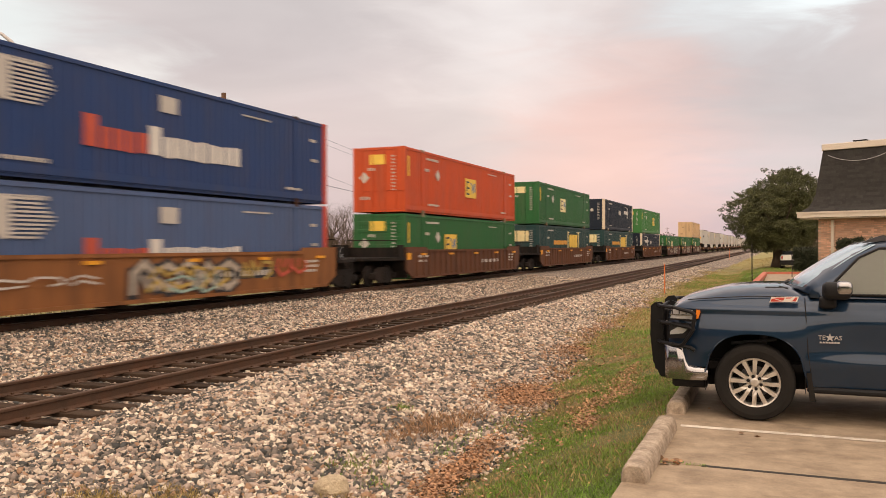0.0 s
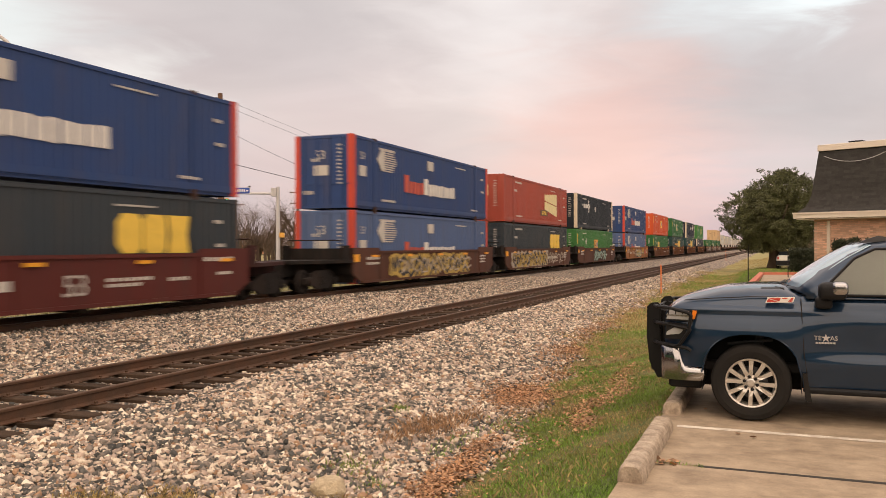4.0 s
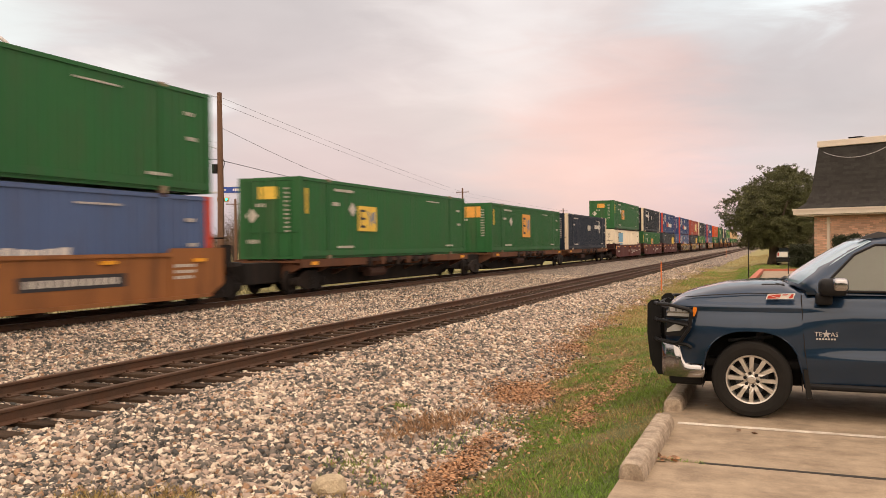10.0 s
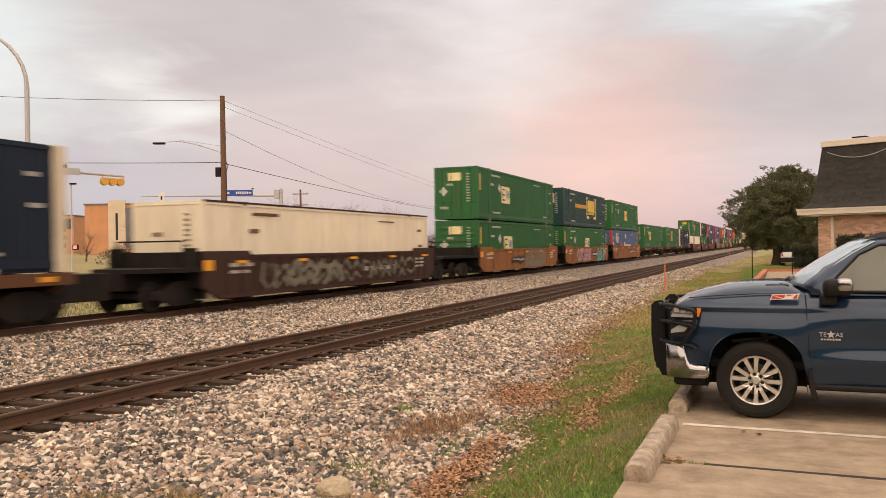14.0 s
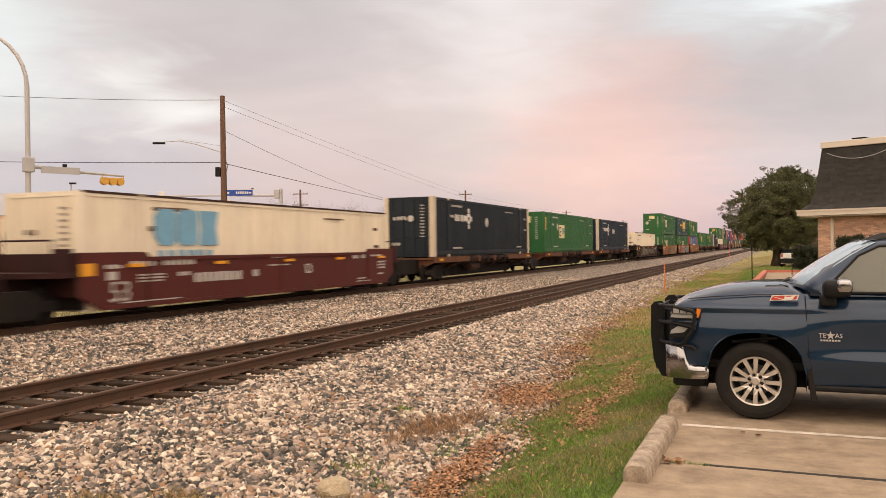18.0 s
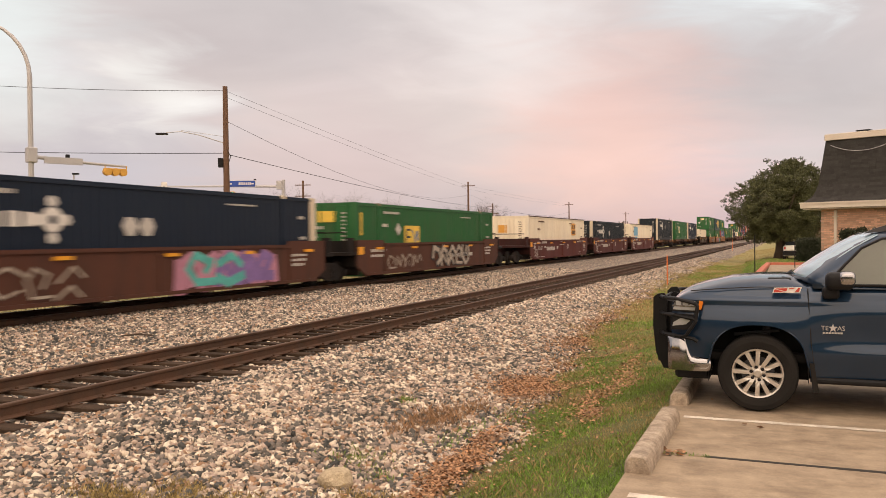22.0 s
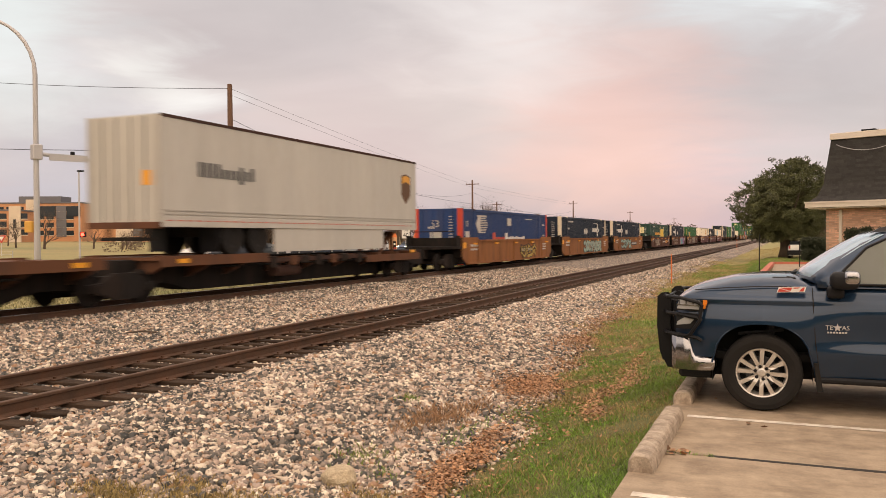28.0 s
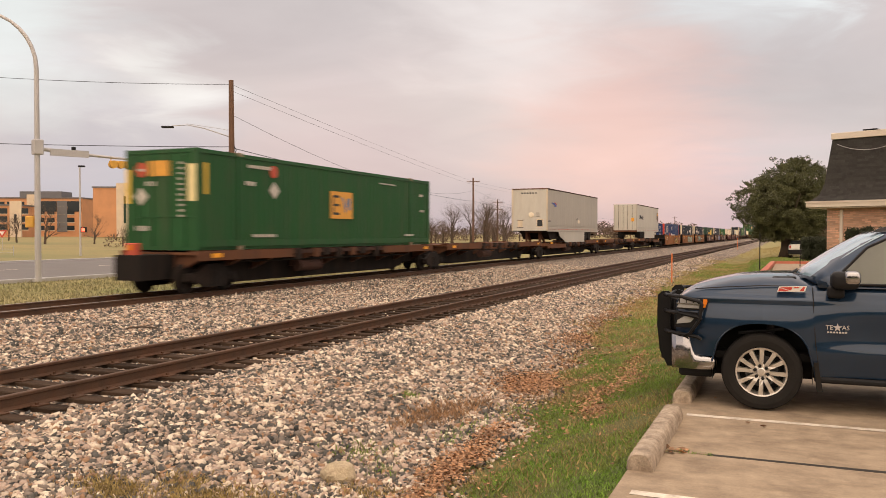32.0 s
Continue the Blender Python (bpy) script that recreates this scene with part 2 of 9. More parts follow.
RUST = (0.16, 0.07, 0.035)
DUST = (0.22, 0.18, 0.14)
STONE_TONES = [tuple(0.93 * c for c in tone) for tone in ((0.070, 0.070, 0.066), (0.098, 0.098, 0.092), (0.128, 0.124, 0.113), (0.15, 0.138, 0.122), (0.20, 0.175, 0.148), (0.26, 0.222, 0.188), (0.32, 0.26, 0.215),
               (0.38, 0.24, 0.15), (0.44, 0.35, 0.285), (0.51, 0.40, 0.325), (0.57, 0.44, 0.345), (0.64, 0.54, 0.43), (0.74, 0.635, 0.50), (0.88, 0.78, 0.63))]
M = {
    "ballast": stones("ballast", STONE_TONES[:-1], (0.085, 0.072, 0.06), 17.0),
    # near-black with some dirt: shade in the gaps under loose stones, painted
    "shaded_bed": mat("shaded_ballast_bed", (0.030, 0.026, 0.022), 0.95, 0, 0.3, 4, 40, 0.5, dirt=(0.10, 0.08, 0.062), dirt_amount=0.5, dirt_scale=6),
    "weedstem": mat("rusty_weed", (0.36, 0.215, 0.115), 0.9, 0, 0.2, 2, 30, 0, island=0.5),
    "moss": mat("yellow_moss_grass", (0.37, 0.28, 0.11), 0.9, 0, 0.2, 2, 30, 0, island=0.5),
    "stone": stones("stone", STONE_TONES, (0, 0, 0), 1.0, island=True),
    "rail": mat("rail_steel", (0.10, 0.058, 0.036), 0.62, 0.35, 0.3, 4, 90, 0.3, dirt=RUST, dirt_amount=0.7),
    "railhead": mat("rail_head", (0.30, 0.25, 0.21), 0.35, 0.9, 0.2, 5, 60, 0.05),
    "tie": mat("tie_wood", (0.040, 0.027, 0.019), 0.95, 0, 0.45, 6, 50, 0.5, stretch=(1, 6, 1), rand=0.5, dirt=(0.13, 0.085, 0.055), dirt_amount=0.35, spec=0.15),
    "concrete": mat("concrete", (0.36, 0.282, 0.196), 0.9, 0, 0.22, 7.0, 60, 0.5, stretch=(0.8, 1.1, 1), dirt=(0.14, 0.10, 0.066), dirt_amount=0.75, dirt_scale=2.4),
    "stopstone": mat("stop_concrete", (0.42, 0.345, 0.262), 0.94, 0, 0.34, 11, 55, 0.9, dirt=(0.16, 0.115, 0.08), dirt_amount=0.85, dirt_scale=7),
    "boulder": mat("buff_rock", (0.52, 0.43, 0.29), 0.95, 0, 0.3, 9, 60, 0.8, dirt=(0.26, 0.20, 0.13), dirt_amount=0.7, dirt_scale=14, dist=0.02),
    "linepaint": mat("line_paint", (0.72, 0.66, 0.56), 0.8, 0, 0.2, 7, 60, 0.2, dirt=(0.34, 0.27, 0.2), dirt_amount=0.8, dirt_scale=5),
    "seam": mat("seam_tar", (0.03, 0.026, 0.022), 0.85, 0, 0.3, 9, 60, 0.2),
    "asphalt": mat("asphalt", (0.17, 0.16, 0.155), 0.9, 0, 0.15, 0.5, 40, 0.2),
    "soil": mat("soil_grass", (0.088, 0.112, 0.030), 0.95, 0, 0.3, 1.5, 40, 0.6, dirt=(0.25, 0.17, 0.08), dirt_amount=0.7, dirt_scale=1.0, dist=0.03),
    "drygrass": mat("dry_grass", (0.31, 0.262, 0.105), 0.95, 0, 0.3, 0.6, 12, 0.6, dirt=(0.13, 0.175, 0.045), dirt_amount=0.9, dirt_scale=0.30, dist=0.05),
    "field": mat("field_grass", (0.29, 0.235, 0.095), 0.95, 0, 0.3, 0.05, 3, 0.4, dirt=(0.14, 0.17, 0.06), dirt_amount=0.8, dirt_scale=0.03, dist=0.05),
    "blade": mat("grass_blade", (0.165, 0.285, 0.040), 0.7, 0, 0.25, 1.3, 20, 0, island=0.55, dirt=(0.30, 0.22, 0.09), dirt_amount=0.6, dirt_scale=1.1),
    "verge": mat("verge_blade", (0.27, 0.255, 0.135), 0.85, 0, 0.2, 0.4, 20, 0, island=0.4),
    "dryblade": mat("dry_blade", (0.36, 0.28, 0.12), 0.8, 0, 0.2, 0.8, 20, 0, island=0.4),
    "deadleaf": mat("dead_leaf", (0.36, 0.20, 0.104), 0.8, 0, 0.2, 2, 30, 0.2, island=0.65),
    "brick": mat("brick", (0.66, 0.405, 0.28), 0.9, 0, 0.2, 3, 60, 0.4, rand=0.26),
    "mortar": mat("mortar", (0.50, 0.37, 0.275), 0.95, 0, 0.12, 4, 60, 0.3),
    "shingle": mat("shingle", (0.038, 0.036, 0.033), 0.95, 0, 0.3, 6, 90, 0.5, rand=0.22),
    "shingles": mat("shingle_rows", (0.038, 0.036, 0.033), 0.95, 0, 0.3, 6, 90, 0.5, island=0.22),
    "trim": mat("cream_trim", (0.70, 0.62, 0.52), 0.6, 0, 0.06, 2, 30, 0.05),
    "bark": mat("bark", (0.085, 0.062, 0.045), 0.95, 0, 0.3, 4, 30, 0.6, stretch=(1, 1, 0.3)),
    "twig": mat("bare_twig", (0.12, 0.085, 0.062), 0.95, 0, 0.25, 1, 10, 0.2, rand=0.3),
    "oakleaf": mat("oak_leaf", (0.092, 0.098, 0.036), 0.65, 0, 0.35, 0.6, 8, 0, island=0.6),
    "hedge": mat("hedge_leaf", (0.032, 0.040, 0.018), 0.7, 0, 0.25, 1.5, 8, 0, island=0.5),
    "polewood": mat("pole_wood", (0.15, 0.085, 0.055), 0.9, 0, 0.25, 3, 30, 0.4, stretch=(4, 4, 0.4)),
    "galv": mat("galvanised", (0.48, 0.47, 0.47), 0.5, 0.25, 0.08, 1, 30, 0.05),
    "wire": mat("wire", (0.02, 0.02, 0.022), 0.6, 0, 0.1, 1, 10, 0),
    "signal": mat("signal_yellow", (0.66, 0.36, 0.06), 0.55, 0, 0.1, 4, 30, 0.05),
    "black": mat("black_plastic", (0.011, 0.011, 0.012), 0.5, 0, 0.2, 4, 80, 0.1, spec=0.22),
    "satin": mat("satin_black_steel", (0.008, 0.008, 0.009), 0.42, 0.0, 0.15, 5, 90, 0.08, spec=0.25),
    "rubber": mat("tyre_rubber", (0.016, 0.015, 0.014), 0.85, 0, 0.2, 5, 90, 0.2, dirt=(0.04, 0.034, 0.028), dirt_amount=0.3, spec=0.2),
    "alloy": mat("bright_alloy", (0.66, 0.63, 0.58), 0.34, 0.8, 0.05, 4, 40, 0.02),
    "darkalloy": mat("dark_alloy", (0.08, 0.08, 0.085), 0.45, 0.6, 0.1, 4, 40, 0.02),
    "chrome": mat("chrome", (0.40, 0.40, 0.41), 0.16, 1.0, 0.02, 3, 30, 0.0),
    "truckpaint": mat("truck_paint", (0.010, 0.030, 0.064), 0.36, 0.5, 0.05, 2, 300, 0.0, coat=1.0, spec=0.2),
    # both glasses: reflected sky is put into the pale base colour
    "glass": mat("sky_toned_glass", (0.30, 0.315, 0.275), 0.06, 0.0, 0.03, 2, 20, 0.0, spec=0.9),
    "windshield": mat("windshield_glass", (0.30, 0.43, 0.54), 0.06, 0.0, 0.03, 2, 20, 0.0, spec=1.0, coat=1.0),
    "lamp": mat("lamp_lens", (0.42, 0.43, 0.44), 0.12, 0.3, 0.1, 8, 30, 0.0, coat=1.0),
    "amber": mat("amber_lens", (0.75, 0.22, 0.02), 0.2, 0.0, 0.1, 8, 30, 0.0),
    "redpaint": mat("red_paint", (0.50, 0.06, 0.04), 0.5, 0, 0.1, 5, 50, 0.05),
    "redkerb": mat("red_kerb_paint", (0.50, 0.16, 0.10), 0.8, 0, 0.2, 3, 50, 0.2),
    "whitepaint": mat("white_paint", (0.74, 0.72, 0.68), 0.5, 0, 0.06, 4, 50, 0.05),
    "orange": mat("orange_paint", (0.75, 0.20, 0.05), 0.6, 0, 0.1, 4, 50, 0.05),
    "signblue": mat("sign_blue", (0.02, 0.07, 0.36), 0.4, 0, 0.05, 2, 20, 0.0),
    "farbrick": mat("far_brick", (0.54, 0.275, 0.14), 0.9, 0, 0.12, 0.3, 4, 0.1),
    "kioskboard": mat("tan_board", (0.62, 0.36, 0.19), 0.8, 0, 0.15, 2, 20, 0.1),
    "farstone": mat("far_limestone", (0.62, 0.52, 0.40), 0.9, 0, 0.1, 0.3, 4, 0.1),
    "fargrey": mat("far_grey_panel", (0.14, 0.14, 0.15), 0.7, 0, 0.1, 0.3, 4, 0.1),
    "farglass": mat("far_window_glass", (0.022, 0.03, 0.037), 0.2, 0, 0.1, 0.3, 4, 0.0, spec=0.22),
    "green_light": glow("green_signal_light", (0.05, 0.9, 0.45), 5.0),
    "red_light": glow("red_signal_light", (1.0, 0.08, 0.04), 5.0),
    "headlight": glow("headlight", (1.0, 0.9, 0.7), 9.0),
    "darkgap": mat("dark_underside", (0.009, 0.008, 0.008), 0.9, 0, 0.3, 2, 20, 0.1),
}


def paint(name, color, rough=0.5, dirt=(0.10, 0.075, 0.055), amount=0.35):
    """Weathered vehicle paint, streaked downwards."""
    return mat(name, color, rough, 0.0, 0.10, 0.7, 14, 0.06, stretch=(1.4, 1.4, 0.22), dirt=dirt, dirt_amount=amount, dirt_scale=1.7, rand=0.06, spec=0.3)


# ---- mesh helpers ----
def mesh_of(name, bm, material, smooth=False):
    me = bpy.data.meshes.new(name)
    bm.to_mesh(me)
    bm.free()
    for m in (material if isinstance(material, (list, tuple)) else [material]):
        me.materials.append(m)
    if smooth:
        for p in me.polygons:
            p.use_smooth = True
    return me


def thing(name, m=None, label="", category="", group="", kind=""):
    ob = new(name)
    ob.empty_display_size = 0.3
    if m is not None:
        ob.matrix_basis = m
    return tagged(ob, label, category, group, kind)


def child(name, me, parent, at=None, label=""):
    ob = new(name, me)
    ob.parent = parent
    if at is not None:
        ob.matrix_basis = at
    return tagged(ob, label)


def part(name, bm, material, parent, label="", at=None, smooth=False):
    return child(name, mesh_of(name, bm, material, smooth), parent, at, label)


def solo(name, bm, material, m=None, label="", category="", group="", kind="", smooth=False):
    ob = new(name, mesh_of(name, bm, material, smooth))
    if m is not None:
        ob.matrix_basis = m
    return tagged(ob, label, category, group, kind)


def box(bm, x0, x1, y0, y1, z0, z1, bevel=0.0, index=0):
    vs = [bm.verts.new((x, y, z)) for z in (z0, z1) for y in (y0, y1) for x in (x0, x1)]
    fs = [bm.faces.new([vs[i] for i in q]) for q in ((0, 2, 3, 1), (4, 5, 7, 6), (0, 1, 5, 4), (2, 6, 7, 3), (0, 4, 6, 2), (1, 3, 7, 5))]
    for f in fs:
        f.material_index = index
    if bevel:
        es = {e for f in fs for e in f.edges}
        bmesh.ops.bevel(bm, geom=list(es), offset=bevel, segments=1, affect="EDGES", profile=0.5)
    return bm


def rounded(x0, x1, y0, y1, z0, z1, bevel, segments=4):
    bm = box(bmesh.new(), x0, x1, y0, y1, z0, z1)
    bmesh.ops.bevel(bm, geom=bm.edges[:], offset=bevel, segments=segments, affect="EDGES", profile=0.5)
    return bm


def boxes(*rows, bevel=0.0):
    bm = bmesh.new()
    for r in rows:
        box(bm, *r, bevel=bevel)
    return bm


def tube(bm, points, radii, sides=8, caps=True, index=0):
    """A round bar along the points, with a radius at each."""
    pts = [Vector(p) for p in points]
    if not hasattr(radii, "__len__"):
        radii = [radii] * len(pts)
    rings = []
    for i, p in enumerate(pts):
        d = (pts[min(i + 1, len(pts) - 1)] - pts[max(i - 1, 0)]).normalized()
        a = d.orthogonal().normalized() if i == 0 else (a - d * a.dot(d)).normalized()
        b = d.cross(a)
        rings.append([bm.verts.new(p + (a * math.cos(k * math.tau / sides) + b * math.sin(k * math.tau / sides)) * radii[i]) for k in range(sides)])
    for r0, r1 in zip(rings, rings[1:]):
        for k in range(sides):
            bm.faces.new((r0[k], r0[(k + 1) % sides], r1[(k + 1) % sides], r1[k])).material_index = index
    if caps:
        bm.faces.new(rings[0][::-1]).material_index = index
        bm.faces.new(rings[-1]).material_index = index
    return bm


def tubes(*lines, sides=8):
    bm = bmesh.new()
    for pts, r in lines:
        tube(bm, pts, r, sides)
    return bm


def spin(profile, axis="y", sides=24, ring=False):
    """A turned body: profile of (radius, along)."""
    bm = bmesh.new()
    rings = []
    for r, a in profile:
        ring = []
        for k in range(sides):
            c, s = r * math.cos(k * math.tau / sides), r * math.sin(k * math.tau / sides)
            ring.append(bm.verts.new((c, a, s) if axis == "y" else (a, c, s) if axis == "x" else (c, s, a)))
        rings.append(ring)
    for r0, r1 in zip(rings, rings[1:]):
        for k in range(sides):
            bm.faces.new((r0[k], r0[(k + 1) % sides], r1[(k + 1) % sides], r1[k]))
    if ring:
        for k in range(sides):
            bm.faces.new((rings[-1][k], rings[-1][(k + 1) % sides], rings[0][(k + 1) % sides], rings[0][k]))
    else:
        bm.faces.new(rings[0][::-1])
        bm.faces.new(rings[-1])
    bmesh.ops.recalc_face_normals(bm, faces=bm.faces[:])
    return bm


def prism(bm, outline, axis, a, b, index=0):
    """A flat outline given thickness from a to b along the axis; outline in the other two coordinates, in order."""
    def at(p, k):
        return (k, p[0], p[1]) if axis == "x" else (p[0], k, p[1]) if axis == "y" else (p[0], p[1], k)
    v0 = [bm.verts.new(at(p, a)) for p in outline]
    v1 = [bm.verts.new(at(p, b)) for p in outline]
    n = len(outline)
    fs = [bm.faces.new(v0), bm.faces.new(v1[::-1])]
    for i in range(n):
        fs.append(bm.faces.new((v0[i], v1[i], v1[(i + 1) % n], v0[(i + 1) % n])))
    bmesh.ops.recalc_face_normals(bm, faces=fs)
    for f in fs:
        f.material_index = index
    return bm


def big_mesh(name, verts, faces, material):
    """A large mesh from numpy arrays; all faces have the same number of corners."""
    me = bpy.data.meshes.new(name)
    nf, k = faces.shape
    me.vertices.add(len(verts))
    me.vertices.foreach_set("co", np.asarray(verts, np.float32).ravel())
    me.loops.add(nf * k)
    me.loops.foreach_set("vertex_index", faces.astype(np.int32).ravel())
    me.polygons.add(nf)
    me.polygons.foreach_set("loop_start", np.arange(0, nf * k, k, dtype=np.int32))
    me.polygons.foreach_set("loop_total", np.full(nf, k, dtype=np.int32))
    me.update(calc_edges=True)
    me.validate()
    me.materials.append(material)
    return me


def lettering(text, size, material, thick=0.004):
    """Words in the built-in font as a mesh, in the plane x, z, facing -y, centred."""
    cu = bpy.data.curves.new("words", "FONT")
    cu.body, cu.size, cu.align_x, cu.align_y, cu.extrude, cu.resolution_u = text, size, "CENTER", "CENTER", thick, 2
    ob = bpy.data.objects.new("words", cu)
    scene.collection.objects.link(ob)
    bpy.context.view_layer.update()
    me = bpy.data.meshes.new_from_object(ob.evaluated_get(bpy.context.evaluated_depsgraph_get()))
    bpy.data.objects.remove(ob)
    me.transform(Matrix.Rotation(radians(90), 4, "X"))
    me.materials.clear()
    me.materials.append(material)
    return me

# ---- ground, tracks, pavement ----
NEAR_X, FAR_X = -8.70, -16.57       # the two track centres
NEAR_TOP, FAR_TOP = 0.12, 0.21      # rail tops
rng = np.random.default_rng(7)


def toe(y):
    """Where the ballast of the near track meets the grass."""
    y = np.asarray(y, float)
    base = np.interp(y, [0, 6.5, 8, 11, 14, 17, 21, 31, 44, 68, 110], [-2.5, -2.72, -2.9, -3.15, -3.6, -4.05, -4.35, -4.65, -5.0, -4.85, -4.6])
    return base + 0.10 * np.sin(y * 0.9) + 0.10 * np.sin(y * 2.3 + 1) + 0.05 * np.sin(y * 5.1)


def ground_z(x, y):
    x, y = np.asarray(x, float), np.asarray(y, float)
    xs = [-400, -60, -53, -52, -30, -29, -21, -19.4, -18.2, -14.9, -13.2, -10.6, -10.1, -7.35, -6.6, -3.4, -2.6, -1.25, -1.2, 400]
    zs = [1.8, -0.35, -0.2, -0.19, -0.19, -0.15, -0.16, -0.10, 0.035, 0.035, -0.05, -0.09, -0.105, -0.105, -0.13, -0.40, -0.33, -0.06, -0.05, -0.05]
    z = np.interp(x, xs, zs)
    bumps = 0.018 * np.sin(x * 3.1 + y * 1.7) * np.sin(y * 2.3 - x) + 0.03 * np.sin(x * 0.7 + 2) * np.sin(y * 0.45)
    off = ((x < -1.35) & (x > -6.9)) | ((x < -10.7) & (x > -14.4)) | ((x < -18.6) & (x > -29))
    return z + bumps * off


def axis(*spans):
    out = []
    for a, b, step in spans:
        out += list(np.arange(a, b, step))
    return np.array(out + [spans[-1][1]])


gx = axis((-1500, -400, 275), (-400, -60, 34), (-60, -30, 6), (-30, -18, 0.8), (-18, -7, 0.22), (-7, -1.2, 0.1), (-1.2, 8, 2.3), (8, 60, 13), (60, 1500, 240))
gy = axis((-300, -20, 40), (-20, 2, 2), (2, 26, 0.16), (26, 70, 0.8), (70, 300, 10), (300, 3000, 270))
GX, GY = np.meshgrid(gx, gy, indexing="ij")
gv = np.stack([GX, GY, ground_z(GX, GY)], -1).reshape(-1, 3)
ni, nj = GX.shape
ii, jj = np.meshgrid(np.arange(ni - 1), np.arange(nj - 1), indexing="ij")
a = (ii * nj + jj).ravel()
gf = np.stack([a, a + nj, a + nj + 1, a + 1], 1)
ground_me = big_mesh("ground", gv, gf, M["soil"])
for key in ("ballast", "drygrass", "field", "shaded_bed"):
    ground_me.materials.append(M[key])
cx, cy = (gx[:-1] + gx[1:]) / 2, (gy[:-1] + gy[1:]) / 2
CX, CY = np.meshgrid(cx, cy, indexing="ij")
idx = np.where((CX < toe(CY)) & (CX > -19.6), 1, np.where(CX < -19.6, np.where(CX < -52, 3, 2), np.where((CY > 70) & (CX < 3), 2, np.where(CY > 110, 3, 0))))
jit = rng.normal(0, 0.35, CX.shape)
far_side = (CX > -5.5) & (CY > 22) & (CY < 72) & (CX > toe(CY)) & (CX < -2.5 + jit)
# index 4: near ground painted dark, as shaded by the stones on it
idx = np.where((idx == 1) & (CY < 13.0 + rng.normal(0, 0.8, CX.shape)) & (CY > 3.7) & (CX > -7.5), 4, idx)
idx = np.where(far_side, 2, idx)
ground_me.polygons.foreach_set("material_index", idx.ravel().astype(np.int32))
ground = tagged(new("ground", ground_me), "trackside ground of pale ballast, green and dry grass", "ground", kind="structure")


# rails and ties
def rail_outline(top):
    return [(-0.07, top - 0.17), (0.07, top - 0.17), (0.07, top - 0.158), (0.012, top - 0.135), (0.009, top - 0.05), (0.036, top - 0.035), (0.036, top - 0.008),
            (0.026, top), (-0.026, top), (-0.036, top - 0.008), (-0.036, top - 0.035), (-0.009, top - 0.05), (-0.012, top - 0.135), (-0.07, top - 0.158)]


def build_track(name, cx_, top, bright, count, label):
    track = thing(name, pose(cx_, 0, 0), label, "railway track", kind="structure")
    for side in (-0.7535, 0.7535):
        bm = bmesh.new()
        prism(bm, [(side + px, pz) for px, pz in rail_outline(top)], "y", -60, 1400)
        for f in bm.faces:
            if f.normal.z > 0.5 and f.calc_center_median().z > top - 0.004:
                f.material_index = 1
        part("rail", bm, [M["rail"], bright], track, "brown rusted steel rail")
    tie_z = top - 0.17
    bm = boxes((-1.3, 1.3, -0.115, 0.115, tie_z - 0.16, tie_z), bevel=0.012)
    for v in bm.verts:
        v.co.x += random.uniform(-0.015, 0.015)
        v.co.z += random.uniform(-0.004, 0.004)
    tie = mesh_of("tie", bm, M["tie"])
    for i in range(count):
        child("tie", tie, track, pose(random.uniform(-0.05, 0.05), 2.0 + i * 0.53, random.uniform(-0.012, 0.004), 0, 0, random.uniform(-1.2, 1.2)))
    bm = bmesh.new()
    y = 2.0 + count * 0.53
    while y < 330:
        box(bm, -1.3, 1.3, y - 0.115, y + 0.115, tie_z - 0.1, tie_z)
        y += 0.53
    tagged(part("tie_row", bm, M["tie"], track), kind="stuff")
    bm = bmesh.new()
    for i in range(90):
        for side in (-0.7535, 0.7535):
            yy = 2.0 + i * 0.53
            box(bm, side - 0.17, side + 0.17, yy - 0.09, yy + 0.09, tie_z, tie_z + 0.014)
            for sx in (-0.10, 0.10):
                box(bm, side + sx - 0.015, side + sx + 0.015, yy - 0.05, yy - 0.02, tie_z + 0.012, tie_z + 0.04)
    tagged(part("tie_plates", bm, M["rail"], track), kind="stuff")
    return track


build_track("track_near", NEAR_X, NEAR_TOP, M["rail"], 150, "empty siding with rusty rails on dark wooden ties")
build_track("track_far", FAR_X, FAR_TOP, M["railhead"], 110, "main railway track with worn bright rails on ballast")


# loose ballast stones
def rock_bank(count, solid):
    out = []
    for _ in range(count):
        bm = bmesh.new()
        # a broken lump: the hull of a few corners
        corners = [Vector((sx, sy, sz)) for sx in (-1, 1) for sy in (-1, 1) for sz in (-1, 1)]
        random.shuffle(corners)
        for c in corners[:8 if solid else 7]:
            bm.verts.new(c * 0.68 + Vector((random.uniform(-0.42, 0.42), random.uniform(-0.42, 0.42), random.uniform(-0.42, 0.42))))
        hull = bmesh.ops.convex_hull(bm, input=bm.verts[:])
        loose = [v for v in bm.verts if not v.link_faces]
        bmesh.ops.delete(bm, geom=loose, context="VERTS")
        bmesh.ops.recalc_face_normals(bm, faces=bm.faces[:])
        sc = (random.uniform(0.8, 1.35), random.uniform(0.65, 1.0), random.uniform(0.5, 0.8))
        for v in bm.verts:
            v.co = Vector([c * s for c, s in zip(v.co, sc)])
        bm.verts.index_update()
        out.append((np.array([v.co for v in bm.verts]), np.array([[v.index for v in f.verts] for f in bm.faces])))
        bm.free()
    return out


